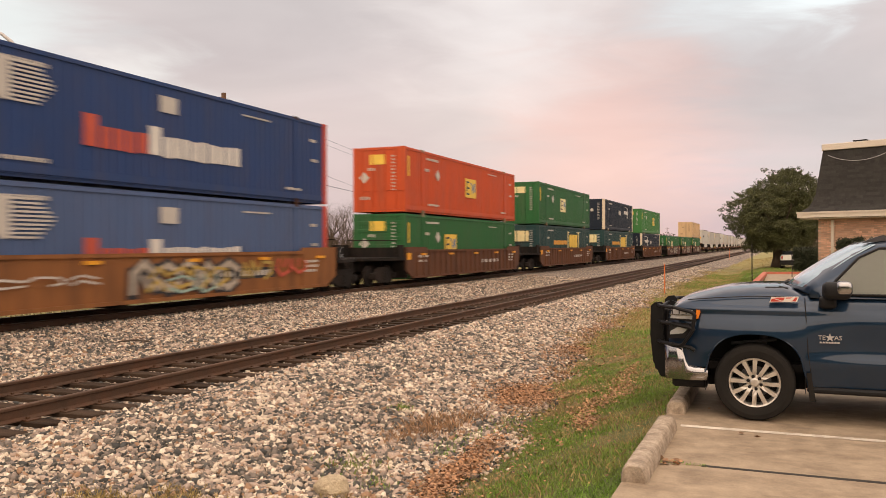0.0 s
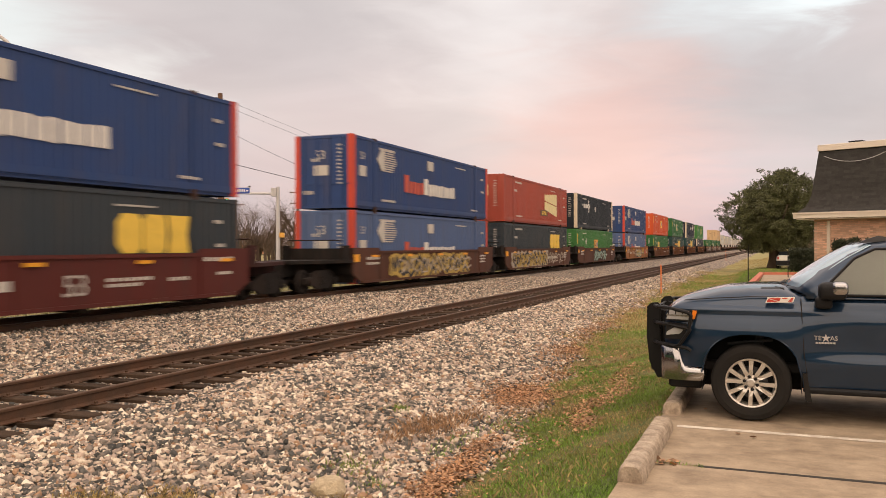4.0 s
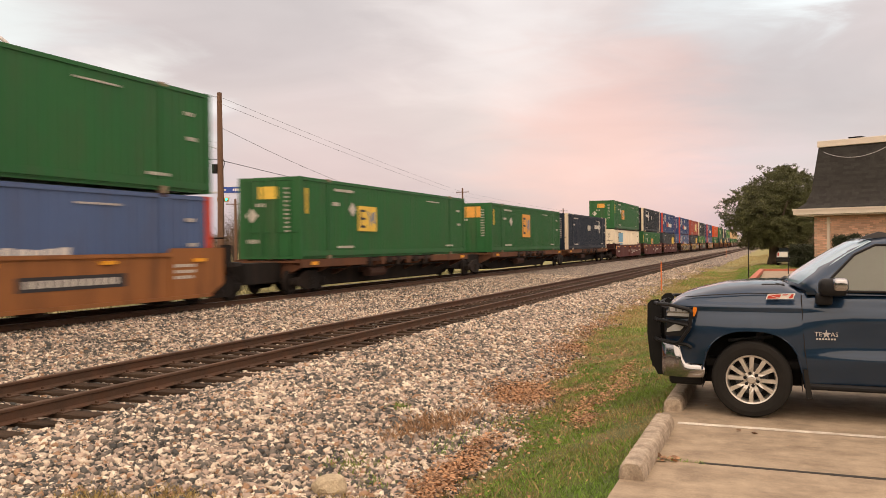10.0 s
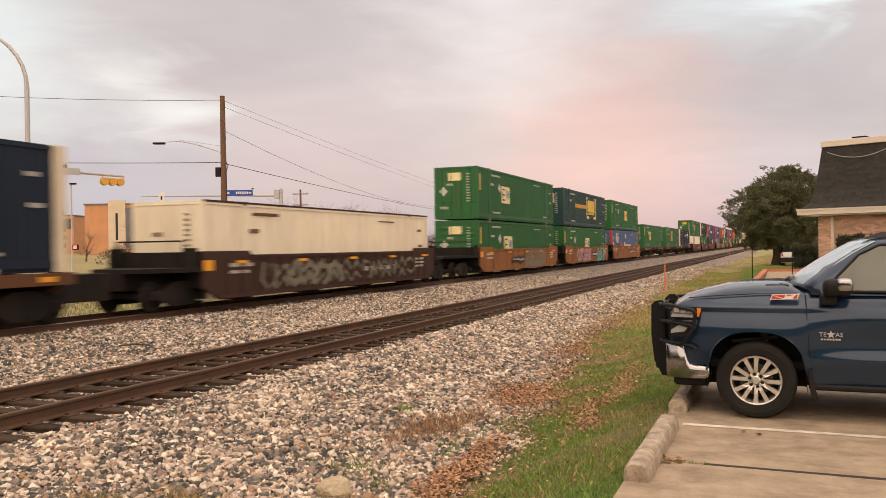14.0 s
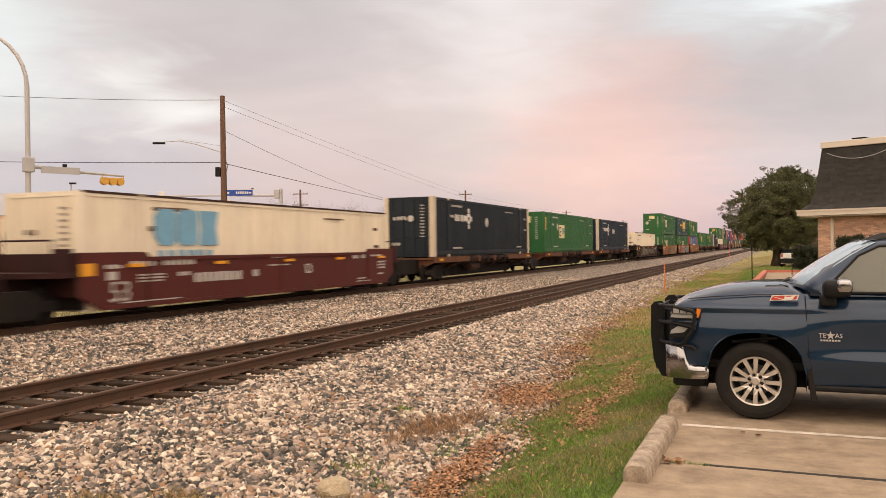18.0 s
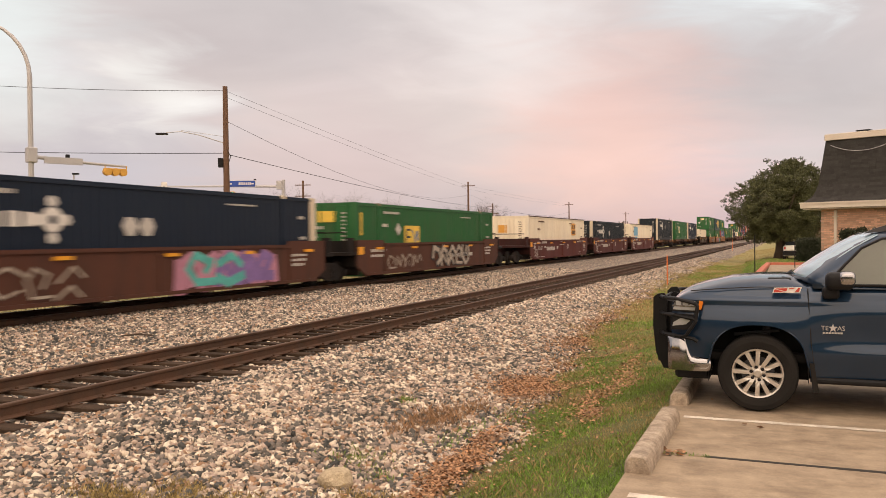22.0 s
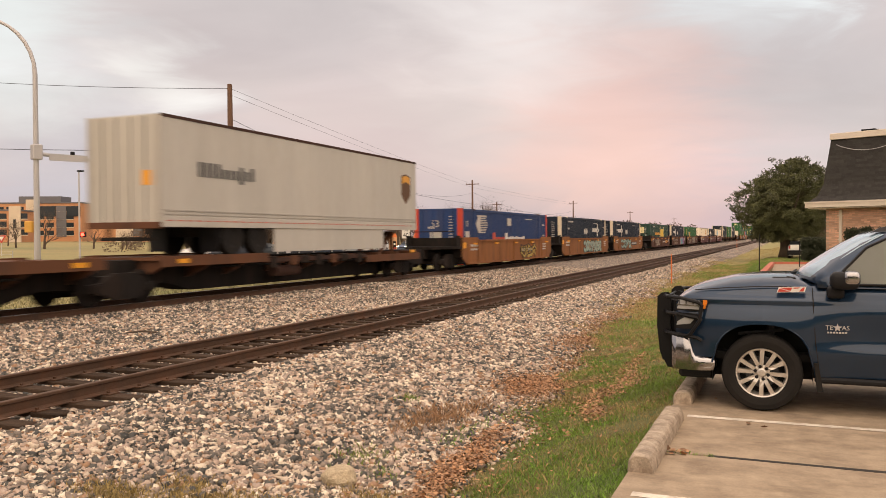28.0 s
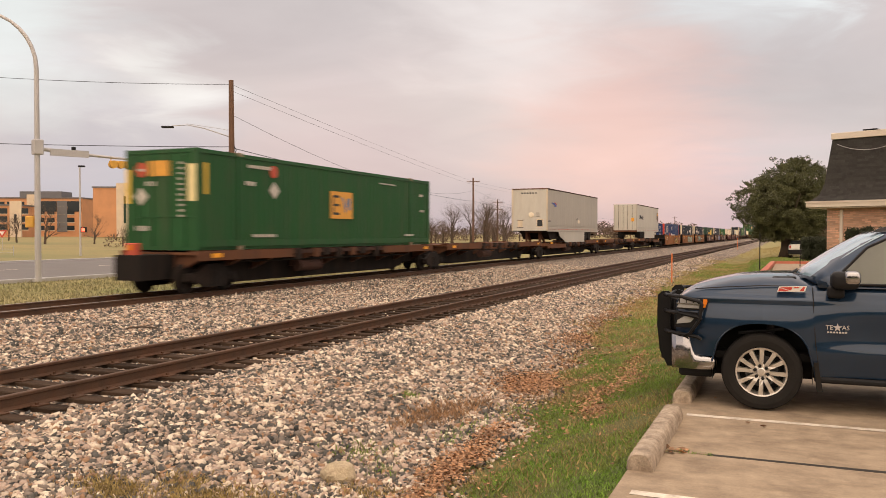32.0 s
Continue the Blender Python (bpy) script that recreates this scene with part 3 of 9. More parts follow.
def scatter(name, places, radii, bank, material, sink=0.25):
    vs, fs, base = [], [], 0
    pick = rng.integers(0, len(bank), len(places))
    for k, (bv, bf) in enumerate(bank):
        sel = np.where(pick == k)[0]
        if not len(sel):
            continue
        n = len(sel)
        a, b, c = rng.uniform(0, math.tau, n), rng.normal(0, 0.45, n), rng.normal(0, 0.45, n)
        ca, sa, cb, sb, cc, sc_ = np.cos(a), np.sin(a), np.cos(b), np.sin(b), np.cos(c), np.sin(c)
        one, nil = np.ones(n), np.zeros(n)
        rz = np.stack([ca, -sa, nil, sa, ca, nil, nil, nil, one], 1).reshape(n, 3, 3)
        rx = np.stack([one, nil, nil, nil, cb, -sb, nil, sb, cb], 1).reshape(n, 3, 3)
        ry = np.stack([cc, nil, sc_, nil, one, nil, -sc_, nil, cc], 1).reshape(n, 3, 3)
        v = np.einsum("nij,njk,nkl,vl->nvi", rz, rx, ry, bv) * radii[sel][:, None, None]
        p = places[sel].copy()
        p[:, 2] += radii[sel] * (0.5 - sink)
        v += p[:, None, :]
        vs.append(v.reshape(-1, 3))
        fs.append((bf[None] + (np.arange(n) * len(bv))[:, None, None]).reshape(-1, 3) + base)
        base += n * len(bv)
    me = big_mesh(name, np.concatenate(vs), np.concatenate(fs), material)
    return me


def strip(x0, x1, y0, y1, density):
    n = int((x1 - x0) * (y1 - y0) * density)
    return rng.uniform(x0, x1, n), rng.uniform(y0, y1, n)


def stone_field(spans, size, bank, name, keep=None):
    xs, ys = [], []
    for s in spans:
        x, y = strip(*s)
        xs.append(x), ys.append(y)
    x, y = np.concatenate(xs), np.concatenate(ys)
    edge = toe(y) + rng.normal(0, 0.13, len(y))
    ok = x < edge
    # leave the rails and most of the tie tops free
    for c in (NEAR_X, FAR_X):
        ok &= np.abs(np.abs(x - c) - 0.7535) > 0.11
    tie_ph = np.abs(((y - 2.0) / 0.53 + 0.5) % 1 - 0.5) * 0.53
    on_tie = (np.abs(x - NEAR_X) < 1.27) & (tie_ph < 0.15)
    ok &= ~(on_tie & (rng.uniform(0, 1, len(x)) < 0.93))
    x, y = x[ok], y[ok]
    r = np.minimum(size * rng.lognormal(0, 0.38, len(x)), size * 2.1)
    z = ground_z(x, y)
    inside = np.abs(x - NEAR_X) < 1.27
    z = np.where(inside, z - 0.005, z)
    r = np.where(inside, r * 0.8, r)
    me = scatter(name, np.stack([x, y, z], 1), r, bank, M["stone"])
    ob = child(name, me, ground, None, "loose pale and grey ballast stones")
    tagged(ob, kind="stuff")


near_bank, far_bank = rock_bank(14, True), rock_bank(14, False)
stone_field([(-7.5, -2.3, 3.6, 12, 1420), (-10.2, -7.2, 5, 13, 520)], 0.0225, near_bank, "ballast_stones")
stone_field([(-7.5, -2.3, 12, 23, 950), (-7.5, -3.0, 23, 32, 800), (-7.5, -3.0, 32, 42, 620), (-7.3, -4.0, 42, 80, 220), (-10.2, -7.2, 13, 36, 320), (-14.9, -10.2, 8, 24, 620), (-14.9, -10.2, 24, 50, 200),
             (-15.7, -14.9, 8, 30, 360)], 0.0250, far_bank, "ballast_stones")

# the pale boulder and a few bigger stones in the toe of the slope
def boulder(name, x, y, r, label):
    bm = bmesh.new()
    bmesh.ops.create_icosphere(bm, subdivisions=3, radius=r)
    for v in bm.verts:
        v.co *= 1 + 0.16 * noise.noise(v.co * 9) + 0.07 * noise.noise(v.co * 26)
        v.co.z *= 0.72
    ob = solo(name, bm, M["boulder"], pose(x, y, float(ground_z(x, y)) + r * 0.3, 0, 0, 40), label, "rock")
    return ob


boulder("boulder", -3.8, 6.55, 0.17, "rounded buff boulder lying among ballast and weeds")
boulder("boulder", -3.34, 11.55, 0.05, "small white stone lying on dead leaves")

# grass blades, dead leaves
def blades(name, x, y, z, height, width, material, label):
    n = len(x)
    a = rng.uniform(0, math.tau, n)
    lean = rng.uniform(0.1, 0.9, n) * height
    b = rng.uniform(0, math.tau, n)
    dx, dy = np.cos(a) * width / 2, np.sin(a) * width / 2
    tx, ty = np.cos(b) * lean, np.sin(b) * lean
    v = np.stack([np.stack([x - dx, y - dy, z], 1), np.stack([x + dx, y + dy, z], 1),
                  np.stack([x + tx * 0.4 + dx * 0.7, y + ty * 0.4 + dy * 0.7, z + height * 0.65], 1), np.stack([x + tx, y + ty, z + height], 1)], 1)
    f = np.tile(np.array([[0, 1, 2, 3]]), (n, 1)) + (np.arange(n) * 4)[:, None]
    ob = child(name, big_mesh(name, v.reshape(-1, 3), f, material), ground, None, label)
    return tagged(ob, kind="stuff")


def patch(x, y, s, seed):
    return np.sin(x * s + seed) * np.sin(y * s * 0.8 + seed * 2.1) + 0.6 * np.sin(x * s * 2.7 - y * s * 1.9 + seed * 3)


x, y = strip(-3.9, -1.15, 4.3, 14, 3600)
more = [strip(-4.4, -1.1, a, b, d) for a, b, d in ((14, 16, 2600), (16, 18.5, 1900), (18.5, 22, 1300), (22, 30, 800))]
x, y = np.concatenate([x] + [m[0] for m in more]), np.concatenate([y] + [m[1] for m in more])
bare = patch(x, y, 1.7, 0.7)
ok = (x > toe(y) + 0.05 + 0.35 * rng.uniform(0, 1, len(x))) & (bare + rng.normal(0, 0.35, len(x)) > -0.35)
x, y = x[ok], y[ok]
blades("grass_blades", x, y, ground_z(x, y) - 0.005, rng.uniform(0.014, 0.048, len(x)), 0.007, M["blade"], "short green lawn grass")
x, y = strip(-4.2, -1.2, 4.3, 22, 2000)
ok = (x > toe(y) + 0.1) & (patch(x, y, 1.7, 0.7) < -0.15)
x, y = x[ok], y[ok]
blades("thin_grass", x, y, ground_z(x, y) - 0.004, rng.uniform(0.008, 0.03, len(x)), 0.008, M["dryblade"], "thin tan grass on bare spots")
x, y = strip(-4.4, -1.2, 4.2, 40, 260)
ok = (x > toe(y) - 0.25) & (patch(x, y, 1.3, 2.2) > -0.1)
x, y = x[ok], y[ok]
blades("dry_grass_blades", x, y, ground_z(x, y), rng.uniform(0.03, 0.09, len(x)), 0.007, M["dryblade"], "dry straw-coloured grass")
# weeds at the foot of the ballast close to the camera
def clumps(*rows):
    """Stems gathered about spots: (x, y, reach in x, reach in y, stems)."""
    px, py = zip(*[(cx_ + rng.normal(0, rx, n), cy_ + rng.normal(0, ry, n)) for cx_, cy_, rx, ry, n in rows])
    return np.concatenate(px), np.concatenate(py)


x, y = clumps((-5.2, 5.2, 0.18, 0.12, 1000), (-4.55, 5.5, 0.22, 0.13, 1300), (-4.9, 5.75, 0.12, 0.1, 220), (-4.1, 5.7, 0.2, 0.12, 350), (-3.4, 6.35, 0.2, 0.1, 350))
blades("mossy_grass", x, y, ground_z(x, y) + 0.02, rng.uniform(0.02, 0.06, len(x)), 0.009, M["moss"], "yellow mossy grass growing over the ballast")
x, y = clumps((-3.9, 9.2, 0.17, 0.35, 800), (-3.75, 10.0, 0.12, 0.25, 260), (-4.1, 8.6, 0.10, 0.2, 160))
blades("rusty_weeds", x, y, ground_z(x, y) + 0.03, rng.uniform(0.03, 0.10, len(x)), 0.006, M["weedstem"], "rusty dry weeds at the foot of the ballast")
x, y = clumps((-4.0, 7.3, 0.16, 0.16, 170), (-3.55, 6.9, 0.10, 0.1, 60), (-3.4, 8.6, 0.10, 0.3, 150), (-4.6, 9.75, 0.08, 0.10, 110), (-3.15, 9.7, 0.12, 0.3, 200))
blades("green_weeds", x, y, ground_z(x, y) + 0.02, rng.uniform(0.02, 0.07, len(x)), 0.009, M["blade"], "small green weeds among the ballast")
x, y = strip(-29.8, -19.5, 12, 60, 60)
blades("verge_grass", x, y, ground_z(x, y), rng.uniform(0.04, 0.12, len(x)), 0.03, M["verge"], "yellow-green verge grass beyond the tracks")
x, y = strip(-5.4, -2.2, 22, 64, 170)
x2, y2 = strip(-5.2, 2.5, 64, 140, 40)
x, y = np.concatenate([x, x2]), np.concatenate([y, y2])
ok = x > toe(y)
x, y = x[ok], y[ok]
blades("bank_grass", x, y, ground_z(x, y), rng.uniform(0.03, 0.09, len(x)), 0.02, M["dryblade"], "tawny grass on the bank beside the siding")
x, y = strip(-5.9, -3.6, 19, 70, 90)
ok = (x < toe(y) + 0.3) & (x > toe(y) - 1.1 * rng.uniform(0, 1, len(x))) & (patch(x, y, 0.8, 3.1) > -0.2)
x, y = x[ok], y[ok]
blades("toe_weeds", x, y, ground_z(x, y) + 0.02, rng.uniform(0.04, 0.10, len(x)), 0.03, M["dryblade"], "tawny weeds creeping into the ballast")
x, y = strip(-5.2, -1.8, 20, 66, 260)
ok = (x > toe(y) + 0.2) & (patch(x, y, 0.55, 1.4) + rng.normal(0, 0.3, len(x)) > 0.05)
x, y = x[ok], y[ok]
blades("bank_green", x, y, ground_z(x, y), rng.uniform(0.03, 0.08, len(x)), 0.022, M["blade"], "green patches on the tawny bank")


def leaves(name, x, y, lift, size, label):
    n = len(x)
    z = ground_z(x, y) + lift + np.where((x < toe(y) + 0.2) & (x > -7), 0.042, 0.0)
    a = rng.uniform(0, math.tau, n)
    s = size * rng.uniform(0.6, 1.4, n)
    c, si = np.cos(a), np.sin(a)
    pts = np.array([(-1, 0, 0.1), (0, -0.55, 0.0), (1, 0, 0.25), (0, 0.55, 0.35)])
    v = np.empty((n, 4, 3))
    tilt = rng.uniform(-0.9, 1.3, n)
    for k, (px, py, pz) in enumerate(pts):
        v[:, k, 0] = x + (px * c - py * si) * s
        v[:, k, 1] = y + (px * si + py * c) * s
        v[:, k, 2] = z + (pz + py * tilt) * s * 0.8 + 0.004
    f = np.tile(np.array([[0, 1, 2], [0, 2, 3]]), (n, 1)) + np.repeat(np.arange(n) * 4, 2)[:, None]
    ob = child(name, big_mesh(name, v.reshape(-1, 3), f, M["deadleaf"]), ground, None, label)
    return tagged(ob, kind="stuff")


def heap(cx_, cy_, rx, ry, n, turn=0.0):
    px, py = rng.normal(0, 0.52 * rx, n), rng.normal(0, 0.52 * ry, n)
    return cx_ + px * math.cos(turn) - py * math.sin(turn), cy_ + px * math.sin(turn) + py * math.cos(turn)


hx, hy = zip(heap(-3.5, 11.8, 0.52, 0.85, 4600), heap(-2.92, 7.2, 0.20, 1.1, 2600, 0.05), heap(-3.02, 8.5, 0.16, 0.5, 420), heap(-2.2, 9.9, 0.2, 0.7, 600, 0.2), heap(-2.32, 11.2, 0.27, 0.85, 900, -0.1), heap(-2.2, 12.6, 0.24, 0.9, 700, 0.15), heap(-2.38, 14.1, 0.22, 0.9, 480), heap(-4.05, 17.2, 0.45, 1.2, 1500),
             heap(-3.6, 14.2, 0.4, 1.6, 420), heap(-4.25, 21, 0.45, 2.6, 1300), heap(-3.0, 17.0, 0.5, 2.6, 500), heap(-3.9, 26, 0.5, 3.0, 700), heap(-2.9, 5.6, 0.2, 0.7, 420), heap(-2.75, 12.4, 0.2, 0.5, 160))
hx, hy = np.concatenate(hx), np.concatenate(hy)
lx, ly = strip(-3.6, -1.25, 4.3, 20, 16)
ly2 = rng.uniform(5.0, 34, 4200)
lx, ly = np.concatenate([lx, toe(ly2) + rng.normal(0.16, 0.26, 4200)]), np.concatenate([ly, ly2])
leaves("dead_leaves", np.concatenate([hx, lx]), np.concatenate([hy, ly]), rng.uniform(0.0, 0.03, len(hx) + len(lx)), 0.020, "heaped brown dead leaves")
lx, ly = heap(-0.88, 7.36, 0.10, 0.10, 16)
bm_leaf = leaves("stray_leaves", np.concatenate([lx, np.array([-0.62, -0.75, -0.35, 0.1, -0.2])]), np.concatenate([ly, np.array([9.75, 9.9, 8.7, 8.2, 8.6])]), 0.058, 0.034, "stray brown leaves on the concrete")

# concrete parking lot in slabs, with a tarred seam, lines and wheel stops
lot = thing("pavement", None, "tan stained concrete parking lot in slabs", "pavement", kind="structure")
for y0, y1 in ((-8, 2.3), (2.315, 7.33), (7.355, 12.4), (12.415, 17.5), (17.515, 24.0)):
    for x0, x1 in ((-1.18, 5.0), (5.015, 12.0)):
        part("slab", boxes((x0, x1, y0, y1, -0.16, 0.0), bevel=0.008), M["concrete"], lot)
part("seam", boxes((-0.62, 0.4, 7.316, 7.370, -0.05, 0.003), (0.4, 1.2, 7.311, 7.372, -0.05, 0.003), (1.2, 2.3, 7.318, 7.368, -0.05, 0.003), (2.3, 12, 7.312, 7.370, -0.05, 0.003)), M["seam"], lot, "black tar seam between slabs")
x, y = strip(-1.1, -0.55, 7.30, 7.38, 2600)
blades("seam_grass", x, y, np.full(len(x), -0.004), rng.uniform(0.01, 0.035, len(x)), 0.006, M["blade"], "grass in the seam between slabs")


def ragged_line(name, x0, x1, y, width):
    bm = bmesh.new()
    xs = np.arange(x0, x1, 0.06)
    up = [bm.verts.new((px, y + width / 2 + random.uniform(-0.006, 0.006), 0.004)) for px in xs]
    dn = [bm.verts.new((px, y - width / 2 + random.uniform(-0.006, 0.006), 0.004)) for px in xs]
    for i in range(len(xs) - 1):
        if random.random() > 0.015:
            bm.faces.new((dn[i], dn[i + 1], up[i + 1], up[i]))
    part(name, bm, M["linepaint"], lot, "worn white parking line")


ragged_line("parking_line", -0.96, 5.0, 8.90, 0.10)
ragged_line("parking_line", -1.05, 5.0, 6.05, 0.10)
ragged_line("parking_line", -1.05, 5.0, 3.2, 0.10)
ragged_line("parking_line", -0.96, 5.0, 12.0, 0.10)


def wheel_stop(x, y0, y1, label):
    bm = bmesh.new()
    out = [(-0.108, 0.0), (0.108, 0.0), (0.106, 0.045), (0.098, 0.085), (0.078, 0.122), (0.058, 0.136), (0.0, 0.141), (-0.058, 0.136), (-0.078, 0.122), (-0.098, 0.085), (-0.106, 0.045)]
    m = len(out)
    n = 60
    rings = []
    for i in range(n + 1):
        f = i / n
        end = 0.86 if i in (0, n) else 1.0
        rings.append([bm.verts.new((px * end + 0.004 * noise.noise((f * 45, px * 24, pz * 22)), y0 + (y1 - y0) * f, pz * (0.93 if i in (0, n) else 1) + (0.005 * noise.noise((f * 60, px * 34, 5)) if pz > 0.02 else 0.0)))
                      for px, pz in out])
    for r0, r1 in zip(rings, rings[1:]):
        for k in range(m):
            bm.faces.new((r0[k], r0[(k + 1) % m], r1[(k + 1) % m], r1[k]))
    bm.faces.new(rings[0][::-1])
    bm.faces.new(rings[-1])
    bmesh.ops.recalc_face_normals(bm, faces=bm.faces[:])
    solo("wheel_stop", bm, M["stopstone"], pose(x, 0, 0.0), label, "wheel stop", "wheel stops along the lot")


wheel_stop(-1.08, 6.62, 8.72, "chipped tan concrete wheel stop on the lot's edge")
wheel_stop(-1.08, 9.50, 11.6, "stained brown concrete wheel stop under the pickup")

# road behind the tracks, with kerbs
road = tagged(new("road", mesh_of("road", boxes((-51.5, -30.4, -200, 600, -0.5, -0.13)), M["asphalt"])), "grey asphalt street beyond the tracks", "road", kind="structure")
for x0 in (-30.4, -51.75):
    solo("kerb", boxes((x0, x0 + 0.25, -200, 600, -0.5, -0.01), bevel=0.02), M["galv"], None, "pale concrete kerb of the street", "kerb", kind="structure")
cross = tagged(new("road_cross", mesh_of("road_cross", boxes((-300, -51.6, 27, 41, -1.2, -0.14)), M["asphalt"])), "grey asphalt side street", "road", kind="structure")
for x in np.arange(-50, 560, 9.0):
    part("lane_mark", boxes((-41.06, -40.94, x, x + 3, -0.13, -0.124)), M["linepaint"], road)

# ---- the train ----
C_L, C_W, C_H = 16.15, 2.59, 2.896
PAINTS = {
    "green": paint("container_green", (0.023, 0.126, 0.038)),
    "forest": paint("container_forest_green", (0.017, 0.092, 0.028)),
    "leaf": paint("container_bright_green", (0.050, 0.190, 0.050)),
    "blue": paint("container_blue", (0.022, 0.055, 0.17)),
    "paleblue": paint("container_faded_blue", (0.085, 0.135, 0.27)),
    "navy": paint("container_navy", (0.009, 0.018, 0.036), dirt=(0.030, 0.034, 0.038), amount=0.2),
    "charcoal": paint("container_charcoal", (0.010, 0.017, 0.025), dirt=(0.030, 0.034, 0.038), amount=0.2),
    "slate": paint("container_slate", (0.035, 0.047, 0.058)),
    "teal": paint("container_dark_teal", (0.015, 0.055, 0.058)),
    "pine": paint("container_pine", (0.022, 0.062, 0.045)),
    "orange": paint("container_orange", (0.56, 0.085, 0.022)),
    "brickred": paint("container_red_brown", (0.36, 0.070, 0.045)),
    "cream": paint("container_cream", (0.87, 0.785, 0.62), amount=0.25, dirt=(0.42, 0.27, 0.14)),
    "tan": paint("container_tan", (0.60, 0.42, 0.24)),
    "white": paint("trailer_white", (0.56, 0.545, 0.49), amount=0.2, dirt=(0.40, 0.34, 0.26)),
    "trailer_grey": paint("trailer_grey", (0.45, 0.43, 0.385), amount=0.25, dirt=(0.30, 0.26, 0.21)),
    "casting": paint("bare_casting", (0.30, 0.25, 0.17), 0.7, (0.12, 0.07, 0.04), 0.8),
    "post_red": paint("post_red", (0.55, 0.065, 0.035)),
    "post_cream": paint("post_cream", (0.72, 0.62, 0.46)),
    "car_rust": paint("car_rust_brown", (0.130, 0.055, 0.028), 0.8, (0.05, 0.03, 0.022), 0.7),
    "car_tan": paint("car_faded_orange", (0.28, 0.115, 0.038), 0.75, (0.095, 0.045, 0.024), 0.75),
    "deck_rust": paint("deck_rust", (0.135, 0.058, 0.028), 0.8, (0.06, 0.035, 0.025), 0.8),
    "car_maroon": paint("car_maroon", (0.094, 0.0185, 0.014), 0.65, (0.05, 0.03, 0.025), 0.4),
    # darker maroon for the end platforms
    "car_maroon_dark": paint("car_maroon_deep", (0.045, 0.013, 0.011), 0.75, (0.02, 0.015, 0.012), 0.8),
    "car_brown": paint("car_dirty_brown", (0.095, 0.038, 0.024), 0.8, (0.045, 0.03, 0.022), 0.6),
    "car_dark": paint("car_dark_brown", (0.058, 0.028, 0.020), 0.8, (0.03, 0.022, 0.018), 0.6),
    "under": paint("running_gear", (0.012, 0.010, 0.009), 0.9, (0.045, 0.028, 0.019), 0.6),
    "m_white": mat("marking_white", (0.54, 0.51, 0.46), 0.6, 0, 0.12, 3, 30, 0.0),
    "m_pale_white": mat("marking_pale_white", (0.74, 0.71, 0.65), 0.6, 0, 0.12, 3, 30, 0.0),
    "m_yellow": mat("marking_yellow", (0.80, 0.55, 0.08), 0.6, 0, 0.12, 3, 30, 0.0),
    "m_gold": mat("marking_gold", (0.72, 0.36, 0.06), 0.6, 0, 0.12, 3, 30, 0.0),
    "m_pale": mat("marking_pale_yellow", (0.78, 0.68, 0.36), 0.6, 0, 0.12, 3, 30, 0.0),
    "m_dark": mat("marking_dark", (0.03, 0.035, 0.04), 0.6, 0, 0.12, 3, 30, 0.0),
    "m_slate": mat("marking_slate_blue", (0.17, 0.22, 0.32), 0.6, 0, 0.12, 3, 30, 0.0),
    "m_blue": mat("marking_blue", (0.05, 0.17, 0.42), 0.6, 0, 0.12, 3, 30, 0.0),
    "m_sky": mat("marking_sky_blue", (0.20, 0.43, 0.60), 0.6, 0, 0.12, 3, 30, 0.0),
    "m_red": mat("marking_red", (0.52, 0.09, 0.05), 0.6, 0, 0.12, 3, 30, 0.0),
    "m_brown": mat("marking_brown", (0.12, 0.06, 0.025), 0.6, 0, 0.12, 3, 30, 0.0),
    "reflect": mat("yellow_reflector", (0.80, 0.36, 0.02), 0.5, 0, 0.1, 3, 30, 0.0),
    "spray_white": mat("spray_white", (0.42, 0.36, 0.29), 0.8, 0, 0.25, 3, 30, 0.0),
    "spray_mint": mat("spray_mint", (0.30, 0.42, 0.36), 0.8, 0, 0.25, 3, 30, 0.0),
    "spray_dark": mat("spray_dark", (0.03, 0.03, 0.035), 0.8, 0, 0.25, 3, 30, 0.0),
    "spray_faded": mat("spray_faded", (0.17, 0.155, 0.115), 0.8, 0, 0.35, 2, 20, 0.0),
    "spray_pink": mat("spray_pink", (0.48, 0.22, 0.30), 0.8, 0, 0.25, 3, 30, 0.0),
    "spray_teal": mat("spray_teal", (0.10, 0.42, 0.38), 0.8, 0, 0.25, 3, 30, 0.0),
    "spray_purple": mat("spray_purple", (0.22, 0.14, 0.34), 0.8, 0, 0.25, 3, 30, 0.0),
    "spray_gold": mat("spray_gold", (0.46, 0.32, 0.08), 0.8, 0, 0.25, 3, 30, 0.0),
}
made = {}


def shared(key, build, material):
    """One mesh for all things alike."""
    if key not in made:
        made[key] = mesh_of(key[0], build(), material)
    return made[key]


def stuffed(*args):
    """A part of many tiny pieces."""
    return tagged(child(*args), kind="stuff")


def corrugated(y0, y1, z0, z1, x, out, pitch, depth, bm=None):
    """An upright ribbed wall in the plane x, its ribs pointing to out."""
    bm = bm or bmesh.new()
    n = max(2, round((y1 - y0) / pitch))
    p = (y1 - y0) / n
    line = []
    for i in range(n):
        y = y0 + i * p
        line += [(y, 0), (y + p * 0.42, 0), (y + p * 0.5, depth), (y + p * 0.92, depth)]
    line.append((y1, 0))
    lo = [bm.verts.new((x - out * d, y, z0)) for y, d in line]
    hi = [bm.verts.new((x - out * d, y, z1)) for y, d in line]
    for i in range(len(line) - 1):
        q = (lo[i], lo[i + 1], hi[i + 1], hi[i])
        bm.faces.new(q if out > 0 else q[::-1])
    return bm


